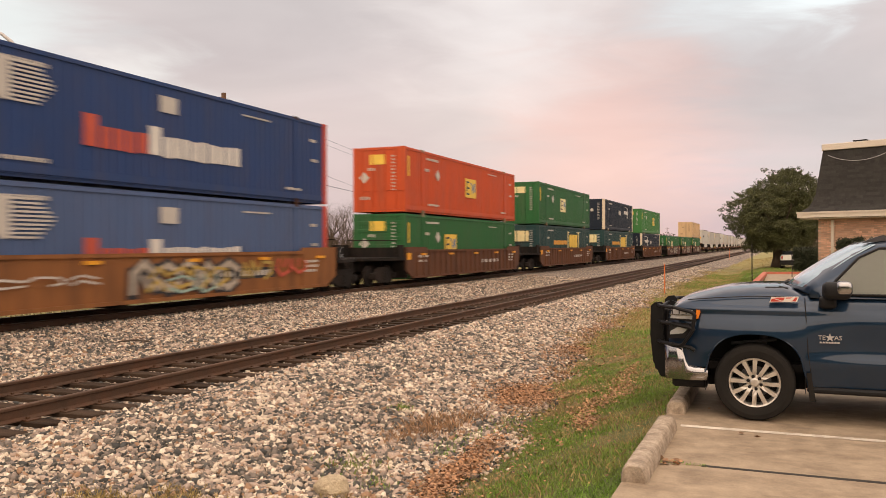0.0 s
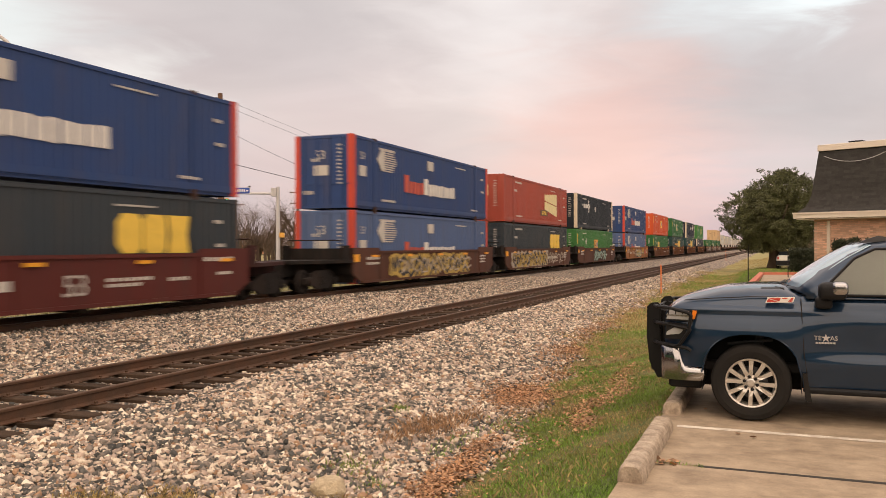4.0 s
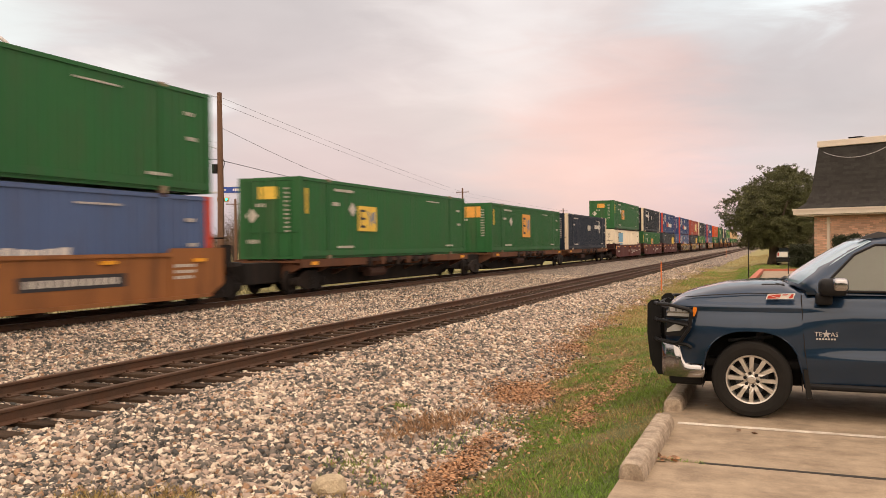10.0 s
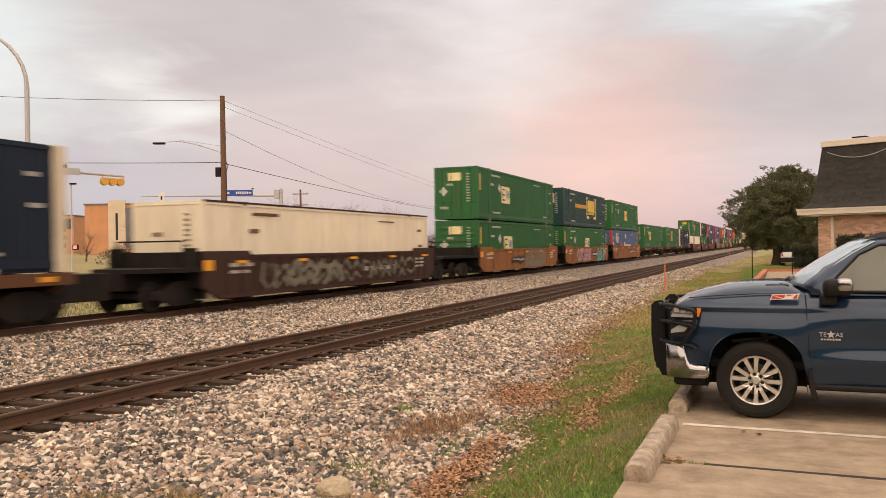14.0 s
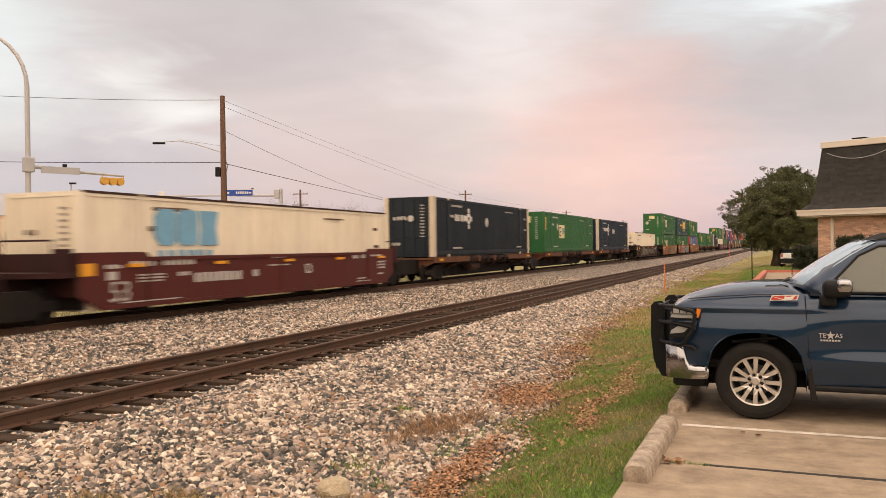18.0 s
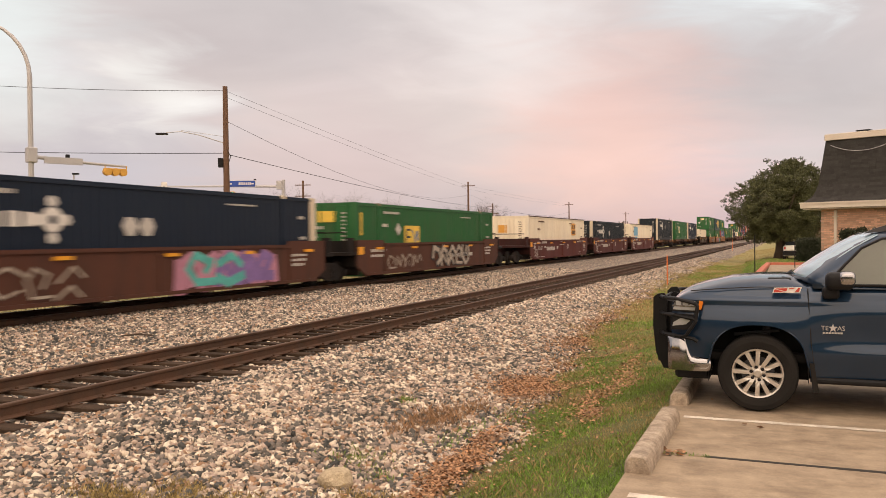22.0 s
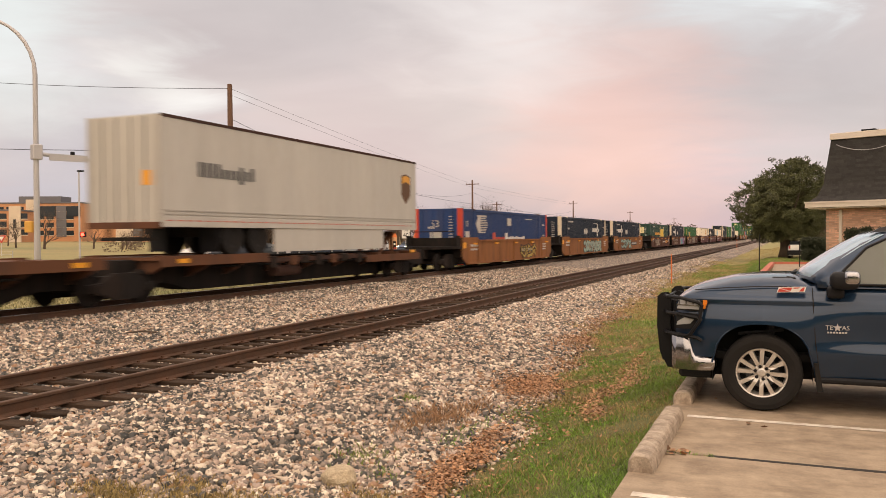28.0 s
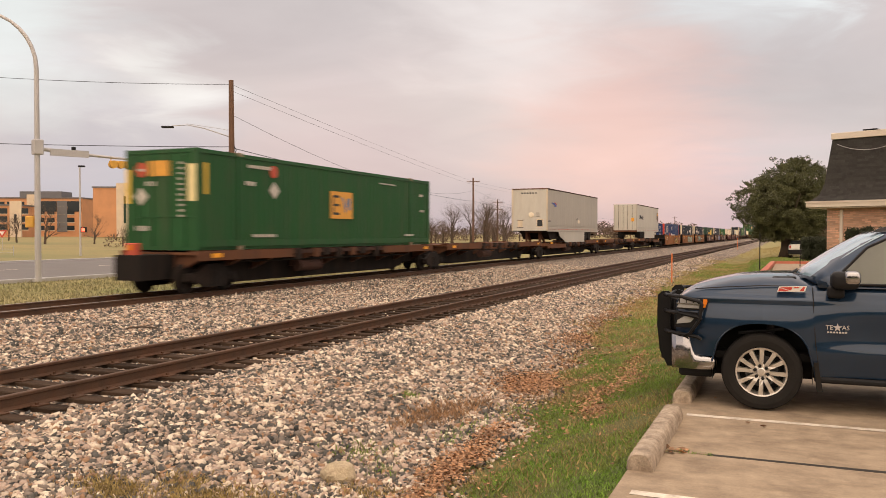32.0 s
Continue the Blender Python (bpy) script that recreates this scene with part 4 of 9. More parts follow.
def ribbed_ring(w, l, pitch, depth):
    """Plan outline of a box whose long sides are ribbed inwards."""
    n = max(2, round(2 * l / pitch))
    p = 2 * l / n
    side = []
    for i in range(n):
        y = -l + i * p
        side += [(w, y), (w, y + p * 0.42), (w - depth, y + p * 0.5), (w - depth, y + p * 0.92)]
    side.append((w, l))
    return side + [(-x, -y) for x, y in side]


def container_shell():
    bm = bmesh.new()
    return prism(bm, ribbed_ring(C_W / 2 - 0.02, C_L / 2 - 0.05, 0.275, 0.034), "z", 0.06, C_H - 0.02)


def frame_rails():
    w, h, l = C_W / 2, C_H, C_L / 2
    rows = []
    for s in (1, -1):
        x0, x1 = sorted((s * w, s * (w - 0.09)))
        b0, b1 = sorted((s * (w - 0.06), s * (w - 0.14)))
        rows += [(b0, b1, -l, l, 0.0, 0.10), (x0, x1, -l, l, 0.10, 0.29), (b0, b1, -l, l, h - 0.05, h), (x0, x1, -l, l, h - 0.12, h - 0.05)]
    rows += [(-w, w, -l, -l + 0.09, 0, 0.12), (-w, w, -l, -l + 0.09, h - 0.12, h), (-w, w, l - 0.09, l, 0, 0.12), (-w, w, l - 0.09, l, h - 0.12, h)]
    return boxes(*rows)


def post(width):
    return lambda: boxes((-0.1, 0.003, -width / 2, width / 2, 0.0, C_H + 0.004))


def corner_post(width):
    # an angle that shows on the side and on the end
    return lambda: boxes((-0.012 - 0.2, 0.006, -0.006, 0.10, 0.0, C_H + 0.006), (-0.11, 0.006, 0.10, width, 0.0, C_H + 0.006))


def casting(foot):
    # the foot reaches down to what it stands on
    return lambda: boxes((-0.15, 0.012, -0.11, 0.11, -0.091 if foot else 0.0, 0.125), bevel=0.012)


def door_leaf(side, ribs=True):
    def build():
        w, l, h = C_W / 2 - 0.1, C_L / 2, C_H
        x0, x1 = (0.006, w) if side > 0 else (-w, -0.006)
        line = [(-l + 0.06, 0.13), (-l + 0.02, 0.13)]
        for k in range(7 if ribs else 0):
            z = 0.26 + k * 0.355
            line += [(-l + 0.02, z), (-l + 0.002, z + 0.03), (-l + 0.002, z + 0.17), (-l + 0.02, z + 0.20)]
        line += [(-l + 0.02, h - 0.13), (-l + 0.06, h - 0.13)]
        return prism(bmesh.new(), line, "x", x0, x1)
    return build


def rod():
    return tubes(([(0, 0, 0.1), (0, 0, C_H - 0.1)], 0.02), ([(0, 0, 0.95), (0.34, 0, 0.95)], 0.014), sides=6)


def bar_list(rows, face="side", seed=1):
    """Extents of small painted bars: rows of (along, up, length, height, count)."""
    r = random.Random(seed)
    w, l = C_W / 2, C_L / 2
    out = []
    for a, z, length, height, count in rows:
        step = length / count
        for i in range(count):
            g = step * (r.uniform(0.30, 0.5) if height < 0.4 else r.uniform(0.26, 0.38))
            h0, h1 = z + height * r.uniform(0, 0.08), z + height * r.uniform(0.9, 1.0)
            p0, p1 = a + i * step, a + (i + 1) * step - g
            out.append((w - 0.03, w + 0.008, p0, p1, h0, h1) if face == "side" else (p0, p1, -l - 0.004, -l + 0.03, h0, h1))
    return out


def bars(rows, face="side", seed=1):
    return lambda: boxes(*bar_list(rows, face, seed))


def each_bar(ob, name, key, rows, material, face="side", seed=1, label=""):
    """The same bars, each one a part."""
    for k, b in enumerate(bar_list(rows, face, seed)):
        child(name, shared((name, *key, material.name, k), lambda: boxes(b), material), ob, None, label)


SIGN_SHAPES = [[(0.22, 0), (0.85, 0), (1, 0.15), (1, 0.85), (0.85, 1), (0.22, 1), (0, 0.78), (0, 0.22)],
               [(0.0, 0.12), (0.12, 0), (0.85, 0), (1, 0.15), (1, 0.88), (0.88, 1), (0.15, 1), (0, 0.86)],
               [(0, 0), (1, 0), (0.88, 0.5), (1, 1), (0, 1), (0.12, 0.5)]]


def sign_shapes(ob, key, a, z, width, height, material, label):
    """Three plain blocks with notched edges, side by side."""
    step = width / 3
    for k, unit in enumerate(SIGN_SHAPES):
        outline = [(a + step * (k + 0.93 * u), z + height * v) for u, v in unit]
        child("sign_block", shared(("sign_block", *key, material.name, k), shape_plate(outline, "side", 0.010), material), ob, None, label)


def shape_plate(outline, face="side", proud=0.010):
    """A flat painted shape: outline of (along, up)."""
    def build():
        bm = bmesh.new()
        w, l = C_W / 2, C_L / 2
        if face == "side":
            prism(bm, outline, "x", w - 0.02, w + proud)
        else:
            prism(bm, outline, "y", -l - proud + 0.002, -l + 0.03)
        return bm
    return build


def rect(a, z, w, h):
    return [(a, z), (a + w, z), (a + w, z + h), (a, z + h)]


def disc(a, z, r, n=10, turn=0.0):
    return [(a + r * math.cos(turn + i * math.tau / n), z + r * math.sin(turn + i * math.tau / n)) for i in range(n)]


FIFTYTHREE = {}


def numeral(ob, material, a, z, size, face):
    """The length in feet, 53, as it stands on sides and ends."""
    key = (material.name, size)
    if key not in FIFTYTHREE:
        FIFTYTHREE[key] = lettering("53", size, material, 0.004)
    if face == "side":
        m = pose(C_W / 2 + 0.006, a, z, 0, 0, 90)
    else:
        m = pose(a, -C_L / 2 - 0.004, z)
    child("length_number", FIFTYTHREE[key], ob, m)


LABELS = {
    "emp": "%s ribbed container with a yellow panel and white numbers",
    "pacer": "%s ribbed container with red posts and a striped diamond",
    "umax": "%s ribbed container with cream posts and a white gear",
    "csx": "%s ribbed shipping container with large yellow block sign",
    "wave": "%s ribbed shipping container with a cream flag shape",
    "plain": "%s ribbed shipping container with faint markings",
    "creamcsx": "%s ribbed shipping container with blue block sign",
    "creambox": "%s ribbed shipping container with a small gold square",
}
WORDS = {"green": "dark green", "forest": "deep forest-green", "leaf": "bright green", "blue": "blue", "paleblue": "faded blue", "navy": "navy blue", "charcoal": "charcoal black", "slate": "slate grey",
         "teal": "dark teal", "pine": "dark pine-green", "orange": "orange", "brickred": "red-brown", "cream": "stained cream", "tan": "tan"}


def container(style, color, logo=0.58, detail=True, tone="m_yellow", ribs=False):
    """One 53-foot container, its base centre at the origin, its doors to -y, its seen side to +x."""
    ob = thing("shipping_container", None, LABELS[style] % WORDS[color], "shipping container", "containers on the train")
    P = PAINTS
    body = P[color]
    l, w, h = C_L / 2, C_W / 2, C_H
    child("body", shared(("body", color), container_shell, body), ob)
    child("frame", shared(("frame", color), frame_rails, body), ob)
    posts = {"pacer": "post_red", "umax": "post_cream"}.get(style)
    pm, pw = (P[posts], 0.34 if style == "umax" else 0.26) if posts else (body, 0.16)
    cp = shared(("corner_post", pm.name, pw), corner_post(pw), pm)
    for sx, sy, rz in ((1, -1, 0), (1, 1, 90), (-1, 1, 180), (-1, -1, 270)):
        if rz == 90:
            # front near corner: turned so its broad face shows on the side
            m = Matrix.Translation((w, l, 0)) @ Matrix.Scale(-1, 4, (0, 1, 0))
        elif rz == 0:
            m = pose(w, -l, 0)
        elif rz == 180:
            m = pose(-w, l, 0, 0, 0, 180)
        else:
            m = Matrix.Translation((-w, -l, 0)) @ Matrix.Scale(-1, 4, (1, 0, 0))
        child("corner_post", cp, ob, m)
    for sx in (1, -1):
        for y in (-6.1, 6.1):
            child("stacking_post", shared(("stacking_post", color), post(0.20), body), ob, pose(sx * (w + 0.004), y, 0, 0, 0, 0 if sx > 0 else 180))
    if color == "cream":
        for sx in (1, -1):
            child("roof_edge", shared(("roof_edge", sx), lambda: boxes((*sorted((sx * (w - 0.05), sx * (w + 0.012))), -l, l, h - 0.05, h + 0.012)), P["car_dark"]), ob, None, "dark stained roof edge")
    cast = P["post_cream"] if style in ("umax", "creamcsx", "creambox") else P["casting"] if style == "emp" else P["car_dark"]
    for sx in (1, -1):
        for y in (-6.1, 6.1):
            for z in (0.0, h - 0.1):
                child("corner_casting", shared(("casting", z > 0, cast.name), casting(z == 0.0), cast), ob, pose(sx * w, y, z, 0, 0, 0 if sx > 0 else 180))
    for s in (1, -1):
        child("door", shared(("door", color, s, ribs), door_leaf(s, ribs), body), ob)
    if detail:
        for x in (-0.85, -0.3, 0.3, 0.85):
            child("lock_rod", shared(("lock_rod", color), rod, body), ob, pose(x, -l - 0.02, 0))
    wm = P["m_white"] if color not in ("cream", "tan", "white") else P["m_brown"]
    # small numbers: top of the side towards both ends, foot of the side, a column on the doors
    stuffed("side_marking", shared(("side_numbers", style, wm.name), bars([(-l + 2.4, h - 0.40, 1.5, 0.11, 11), (-l + 2.6, 0.36, 1.3, 0.10, 10), (l - 5.0, h - 0.40, 1.5, 0.055, 12), (l - 2.6, 0.38, 0.9, 0.09, 7), (-l + 2.25, 1.95, 0.5, 0.14, 3), (l - 1.1, h - 0.75, 0.4, 0.11, 3), (l - 1.0, 1.45, 0.4, 0.11, 3)], "side", 3), wm), ob)
    stuffed("door_marking", shared(("door_numbers", style, wm.name), bars([(0.62, 2.45 - 0.15 * k, 0.26, 0.07, 3) for k in range(11)] + [(-0.95, 0.55, 0.5, 0.16, 4), (-0.55, 1.85, 0.4, 0.14, 3)], "end", 5), wm), ob)
    if style == "emp":
        la = -l + C_L * logo
        big = 1.5 if tone == "m_gold" and 0.40 < logo < 0.46 else 1.0
        pw_, ph_, pz_ = 1.58 * (1.0 + 0.12 * (big > 1)), 1.0 * big, 1.03 - 0.12 * (big > 1)
        child("logo_panel", shared(("logo_panel", tone, round(logo, 2)), shape_plate(rect(la - pw_ / 2, pz_, pw_, ph_), "side", 0.010), P[tone]), ob, None, "yellow panel with dark block shapes")
        q0, q1, q2 = la - pw_ * 0.42, la - pw_ * 0.36, la - pw_ * 0.12
        za, zb_ = pz_ + ph_ * 0.14, pz_ + ph_ * 0.86
        t_ = ph_ * 0.09
        child("logo_blocks", shared(("logo_blocks", tone, round(logo, 2)), shape_plate([(q0, za), (q2, za), (q2, za + t_), (q1, za + t_), (q1, (za + zb_ - t_) / 2), (q2, (za + zb_ - t_) / 2), (q2, (za + zb_ + t_) / 2), (q1, (za + zb_ + t_) / 2), (q1, zb_ - t_), (q2, zb_ - t_), (q2, zb_), (q0, zb_)], "side", 0.014), P["m_dark"]), ob)
        c0 = la + pw_ * 0.16
        child("logo_zigzag", shared(("logo_zigzag", tone, round(logo, 2)), shape_plate([(c0 + a_ * pw_, pz_ + b_ * ph_) for a_, b_ in ((-0.2, 0.8), (-0.1, 0.8), (0.0, 0.45), (0.07, 0.75), (0.24, 0.8), (0.26, 0.35), (0.15, 0.3), (0.11, 0.55), (0.0, 0.2), (-0.09, 0.55))], "side", 0.014), P["m_slate"]), ob)
        child("door_logo", shared(("door_logo", tone, big), shape_plate(rect(-0.46, 2.13, 0.80, 0.44) if big == 1 else rect(-0.85, 2.05, 1.45, 0.64), "end", 0.012), P[tone]), ob)
        each_bar(ob, "door_logo_bar", (big,), [(-0.36 - 0.12 * (big > 1), 2.22, 0.6, 0.26, 3)], P["m_dark"], "end", 8)
        child("diamond", shared(("diamond", "side"), shape_plate(disc(-l + 3.75, 1.86, 0.27, 4), "side", 0.010), P["m_white"]), ob)
        child("door_diamond", shared(("door_diamond", 1), shape_plate(disc(-0.75, 1.55, 0.26, 4), "end", 0.010), P["m_white"]), ob)
        child("warning_strip", shared(("warning_strip", 1), shape_plate(rect(-l + 0.32, 1.6, 0.12, 0.9), "side", 0.010), P["m_yellow"]), ob)
        if tone == "m_gold" and abs(logo - 0.5) < 0.001:      # the rearmost box carries warning signs
            child("stop_disc", shared(("stop_disc", 1), shape_plate(disc(-0.74, 2.32, 0.22, 14), "end", 0.014), P["m_red"]), ob, None, "red round warning sign")
            child("stop_bar", shared(("stop_bar", 1), shape_plate(rect(-0.88, 2.28, 0.28, 0.07), "end", 0.018), P["m_white"]), ob)
            child("side_stop_disc", shared(("side_stop_disc", 1), shape_plate(disc(-l + 3.72, 2.46, 0.2, 14), "side", 0.014), P["m_red"]), ob, None, "red round warning sign")
            child("door_strip", shared(("door_strip", 1), shape_plate(rect(0.96, 1.40, 0.30, 1.05), "end", 0.018), P["m_pale"]), ob)
            child("door_strip", shared(("door_strip", 2), shape_plate(rect(-1.285, 1.35, 0.16, 1.0), "end", 0.018), P["m_yellow"]), ob)
    elif style == "pacer":
        child("diamond", shared(("pacer_diamond", 1), shape_plate([(-l + 2.15, 2.10), (-l + 2.60, 1.62), (-l + 2.86, 1.66), (-l + 2.86, 2.54), (-l + 2.60, 2.58)], "side", 0.010), P["m_white"]), ob)
        def stripes():
            bm = bmesh.new()
            for k in range(10):
                z = 1.64 + k * 0.095
                box(bm, w - 0.02, w + 0.010, -l + 2.9, -l + 4.05 - 0.10 * abs(k - 4.5), z, z + 0.048)
            return bm
        stuffed("diamond_stripe", shared(("pacer_stripes", 1), stripes, P["m_white"]), ob)
        each_bar(ob, "red_bar", (1,), [(-l + 4.9, 0.86, 0.6, 0.82, 1), (-l + 5.45, 0.86, 1.65, 0.58, 4)], P["m_red"], "side", 11)
        each_bar(ob, "white_bar", (1,), [(-l + 7.1, 0.86, 0.6, 0.82, 1), (-l + 7.65, 0.86, 3.4, 0.60, 9)], P["m_pale_white"], "side", 12)
        child("white_square", shared(("white_square", 1), shape_plate(rect(-l + 7.5, 2.08, 0.66, 0.44), "side", 0.010), P["m_white"]), ob)
        numeral(ob, P["m_white"], -l + 0.85, 2.1, 0.42, "side")
        numeral(ob, P["m_white"], -0.15, 2.1, 0.5, "end")
        child("side_tag", shared(("side_tag", 1), shape_plate(rect(-l + 0.6, 1.3, 0.55, 0.42), "side", 0.010), P["m_white"]), ob)
        child("door_tag", shared(("door_tag", 1), shape_plate(rect(-0.45, 1.3, 0.65, 0.4), "end", 0.010), P["m_white"]), ob)
    elif style == "umax":
        la = -l + C_L * logo
        def gear():
            bm = bmesh.new()
            prism(bm, disc(la, 1.95, 0.29, 16), "x", w - 0.02, w + 0.010)
            for k in range(4):
                a = k * math.pi / 2
                prism(bm, disc(la + 0.38 * math.cos(a), 1.95 + 0.42 * math.sin(a), 0.14, 6, math.pi / 4), "x", w - 0.02, w + 0.009)
            return bm
        child("gear_sign", shared(("gear_sign", round(logo, 2)), gear, P["m_pale_white"]), ob)
        child("gear_hole", shared(("gear_hole", round(logo, 2), color), shape_plate(disc(la, 1.95, 0.11, 10), "side", 0.016), body), ob)
        each_bar(ob, "white_bar", (2, round(logo, 2)), [(la - 1.95, 1.78, 1.6, 0.36, 4)], P["m_pale_white"], "side", 13)
        child("diamond", shared(("umax_diamond", round(logo, 2), color), shape_plate(disc(la + (2.9 if color == "charcoal" else 2.4) if logo < 0.5 else la - 4.8, 1.82, 0.27, 6), "side", 0.010), P["m_white"]), ob)
        if color == "navy":
            child("diamond", shared(("umax_diamond_b", round(logo, 2)), shape_plate(disc(la + 3.0 if logo < 0.5 else la - 4.15, 1.82, 0.27, 6), "side", 0.010), P["m_white"]), ob)
        each_bar(ob, "door_bar", (1,), [(-0.85, 1.78, 0.8, 0.17, 4)], P["m_white"], "end", 14)
        child("door_gear", shared(("door_gear", 1), shape_plate(disc(0.1, 1.86, 0.16, 8), "end", 0.010), P["m_white"]), ob)
    elif style == "csx":
        la = -l + C_L * logo
        sign_shapes(ob, (round(logo, 2),), la - 1.4, 1.30, 2.8, 1.02, P["m_yellow"], "large yellow block shape")
        if color in ("teal", "pine"):
            for e in (1, -1):
                child("sign_frame", shared(("sign_frame", round(logo, 2), e), lambda e=e: boxes(*[(w - 0.02, w + 0.010, la + min(e * b0, e * b1), la + max(e * b0, e * b1), z0, z1) for b0, b1, z0, z1 in ((1.75, 1.9, 0.95, 2.55), (1.5, 1.75, 2.43, 2.55), (1.4, 1.75, 0.72, 0.95))]), P["m_pale"]), ob)
            each_bar(ob, "slogan_bar", (round(logo, 2),), [(la - 6.1, 1.52, 4.0, 0.34, 14)], P["m_gold"], "side", 16)
            child("door_panel", shared(("door_panel", color), shape_plate(rect(-0.95, 1.75, 1.5, 0.75), "end", 0.012), P["m_pale"]), ob, None, "pale yellow panel")
            each_bar(ob, "underline_bar", (round(logo, 2),), [(la - 1.3, 1.08, 2.6, 0.18, 6)], P["m_yellow"], "side", 17)
            for e in (1, -1):
                child("sign_dot", shared(("sign_dot", round(logo, 2), e), shape_plate(rect(la + e * 1.2 - 0.3, 0.72, 0.6, 0.22), "side", 0.010), P["m_yellow"]), ob)
        else:
            each_bar(ob, "door_bar", (color,), [(-0.9, 0.9, 1.0, 0.36, 3)], P["m_yellow"], "end", 18)
            each_bar(ob, "underline_bar", (color,), [(la - 1.3, 1.06, 2.6, 0.14, 6)], P["m_yellow"], "side", 17)
    elif style == "wave":
        def flag():
            bm = bmesh.new()
            for k in range(5):
                a0 = l - 6.6 + k * 0.69
                for z0, z1 in ((1.10 - 0.09 * k, 1.62 - 0.05 * k), (1.75 - 0.05 * k, 2.15 + 0.04 * k)):
                    prism(bm, [(a0, z0), (a0 + 0.63, z0 - 0.09), (a0 + 0.63, z1), (a0, z1 + 0.02)], "x", w - 0.02, w + 0.010)
            return bm
        stuffed("flag_shape", shared(("flag_shape", 1), flag, P["m_pale"]), ob, None, "cream flag shape")
        child("small_sign", shared(("small_sign", 1), shape_plate(rect(l - 7.8, 0.62, 2.0, 0.42), "side", 0.004), P["m_brown"]), ob)
        each_bar(ob, "small_sign_bar", (1,), [(l - 7.35, 0.69, 1.2, 0.28, 3)], P["m_yellow"], "side", 19)
        child("door_flag", shared(("door_flag", 1), shape_plate([(-0.85, 1.75), (-0.1, 1.55), (0.3, 1.6), (0.3, 2.25), (-0.2, 2.3), (-0.85, 2.05)], "end", 0.012), P["m_pale"]), ob)
    elif style == "creamcsx":
        la = -l + C_L * logo
        sign_shapes(ob, ("cream", round(logo, 2)), la - 1.35, 1.58, 2.7, 0.98, P["m_sky"], "sky-blue block shape")
        each_bar(ob, "underline_bar", (round(logo, 2),), [(la - 1.2, 1.28, 2.4, 0.18, 6)], P["m_sky"], "side", 22)
    elif style == "creambox":
        la = -l + C_L * logo
        child("gold_square", shared(("gold_square", round(logo, 2)), shape_plate(rect(la - 0.62, 1.6, 1.24, 0.95), "side", 0.012), P["m_gold"]), ob)
        child("gold_square_blocks", shared(("gold_square_blocks", round(logo, 2)), lambda: boxes((w, w + 0.018, la - 0.48, la + 0.48, 1.7, 1.98), (w, w + 0.018, la - 0.48, la - 0.1, 2.1, 2.42), (w, w + 0.018, la + 0.1, la + 0.48, 2.1, 2.42)), P["m_brown"]), ob)
        child("door_gold_square", shared(("door_gold_square", 1), shape_plate(rect(-0.8, 1.8, 0.6, 0.5), "end", 0.012), P["m_gold"]), ob)
    return ob


# running gear: a two-axle bogie, its centre at the origin, rail top at z 0
def wheel_pair():
    bm = spin([(0.0, 0.70), (0.30, 0.70), (0.36, 0.70), (0.455, 0.70), (0.455, 0.725), (0.42, 0.73), (0.418, 0.82), (0.34, 0.83), (0.30, 0.79), (0.14, 0.80), (0.12, 0.88), (0.0, 0.88)], "x", 20)
    other = [(v.co.copy()) for v in bm.verts]
    bm.verts.index_update()
    faces = [[v.index for v in f.verts] for f in bm.faces]
    vs = [bm.verts.new((-c.x, c.y, c.z)) for c in other]
    for f in faces:
        bm.faces.new([vs[i] for i in reversed(f)])
    tube(bm, [(-0.9, 0, 0), (0.9, 0, 0)], 0.08, 8)
    return bm


def side_frame():
    bm = bmesh.new()
    prism(bm, [(-1.15, 0.36), (-1.12, 0.56), (-0.75, 0.60), (-0.35, 0.82), (0.35, 0.82), (0.75, 0.60), (1.12, 0.56), (1.15, 0.36), (0.78, 0.36), (0.40, 0.16), (-0.40, 0.16), (-0.78, 0.36)], "x", 0.92, 1.06)
    for y in (-0.88, 0.88):
        tube(bm, [(0.9, y, 0.43), (1.14, y, 0.43)], 0.13, 10)
    for y in (-0.16, 0.0, 0.16):
        tube(bm, [(1.0, y, 0.24), (1.0, y, 0.62)], 0.09, 8)
    return bm


def bogie(parent, y):
    P = PAINTS
    b = child("bogie", shared(("bogie", 1), lambda: boxes((-0.95, 0.95, -0.25, 0.25, 0.40, 0.72)), P["under"]), parent, pose(0, y, 0))
    for yy in (-0.88, 0.88):
        child("wheelset", shared(("wheelset", 1), wheel_pair, P["under"]), b, pose(0, yy, 0.43))
    child("side_frame", shared(("side_frame", 1), side_frame, P["under"]), b)
    child("side_frame", shared(("side_frame", 1), side_frame, P["under"]), b, pose(0, 0, 0, 0, 0, 180))
    return b


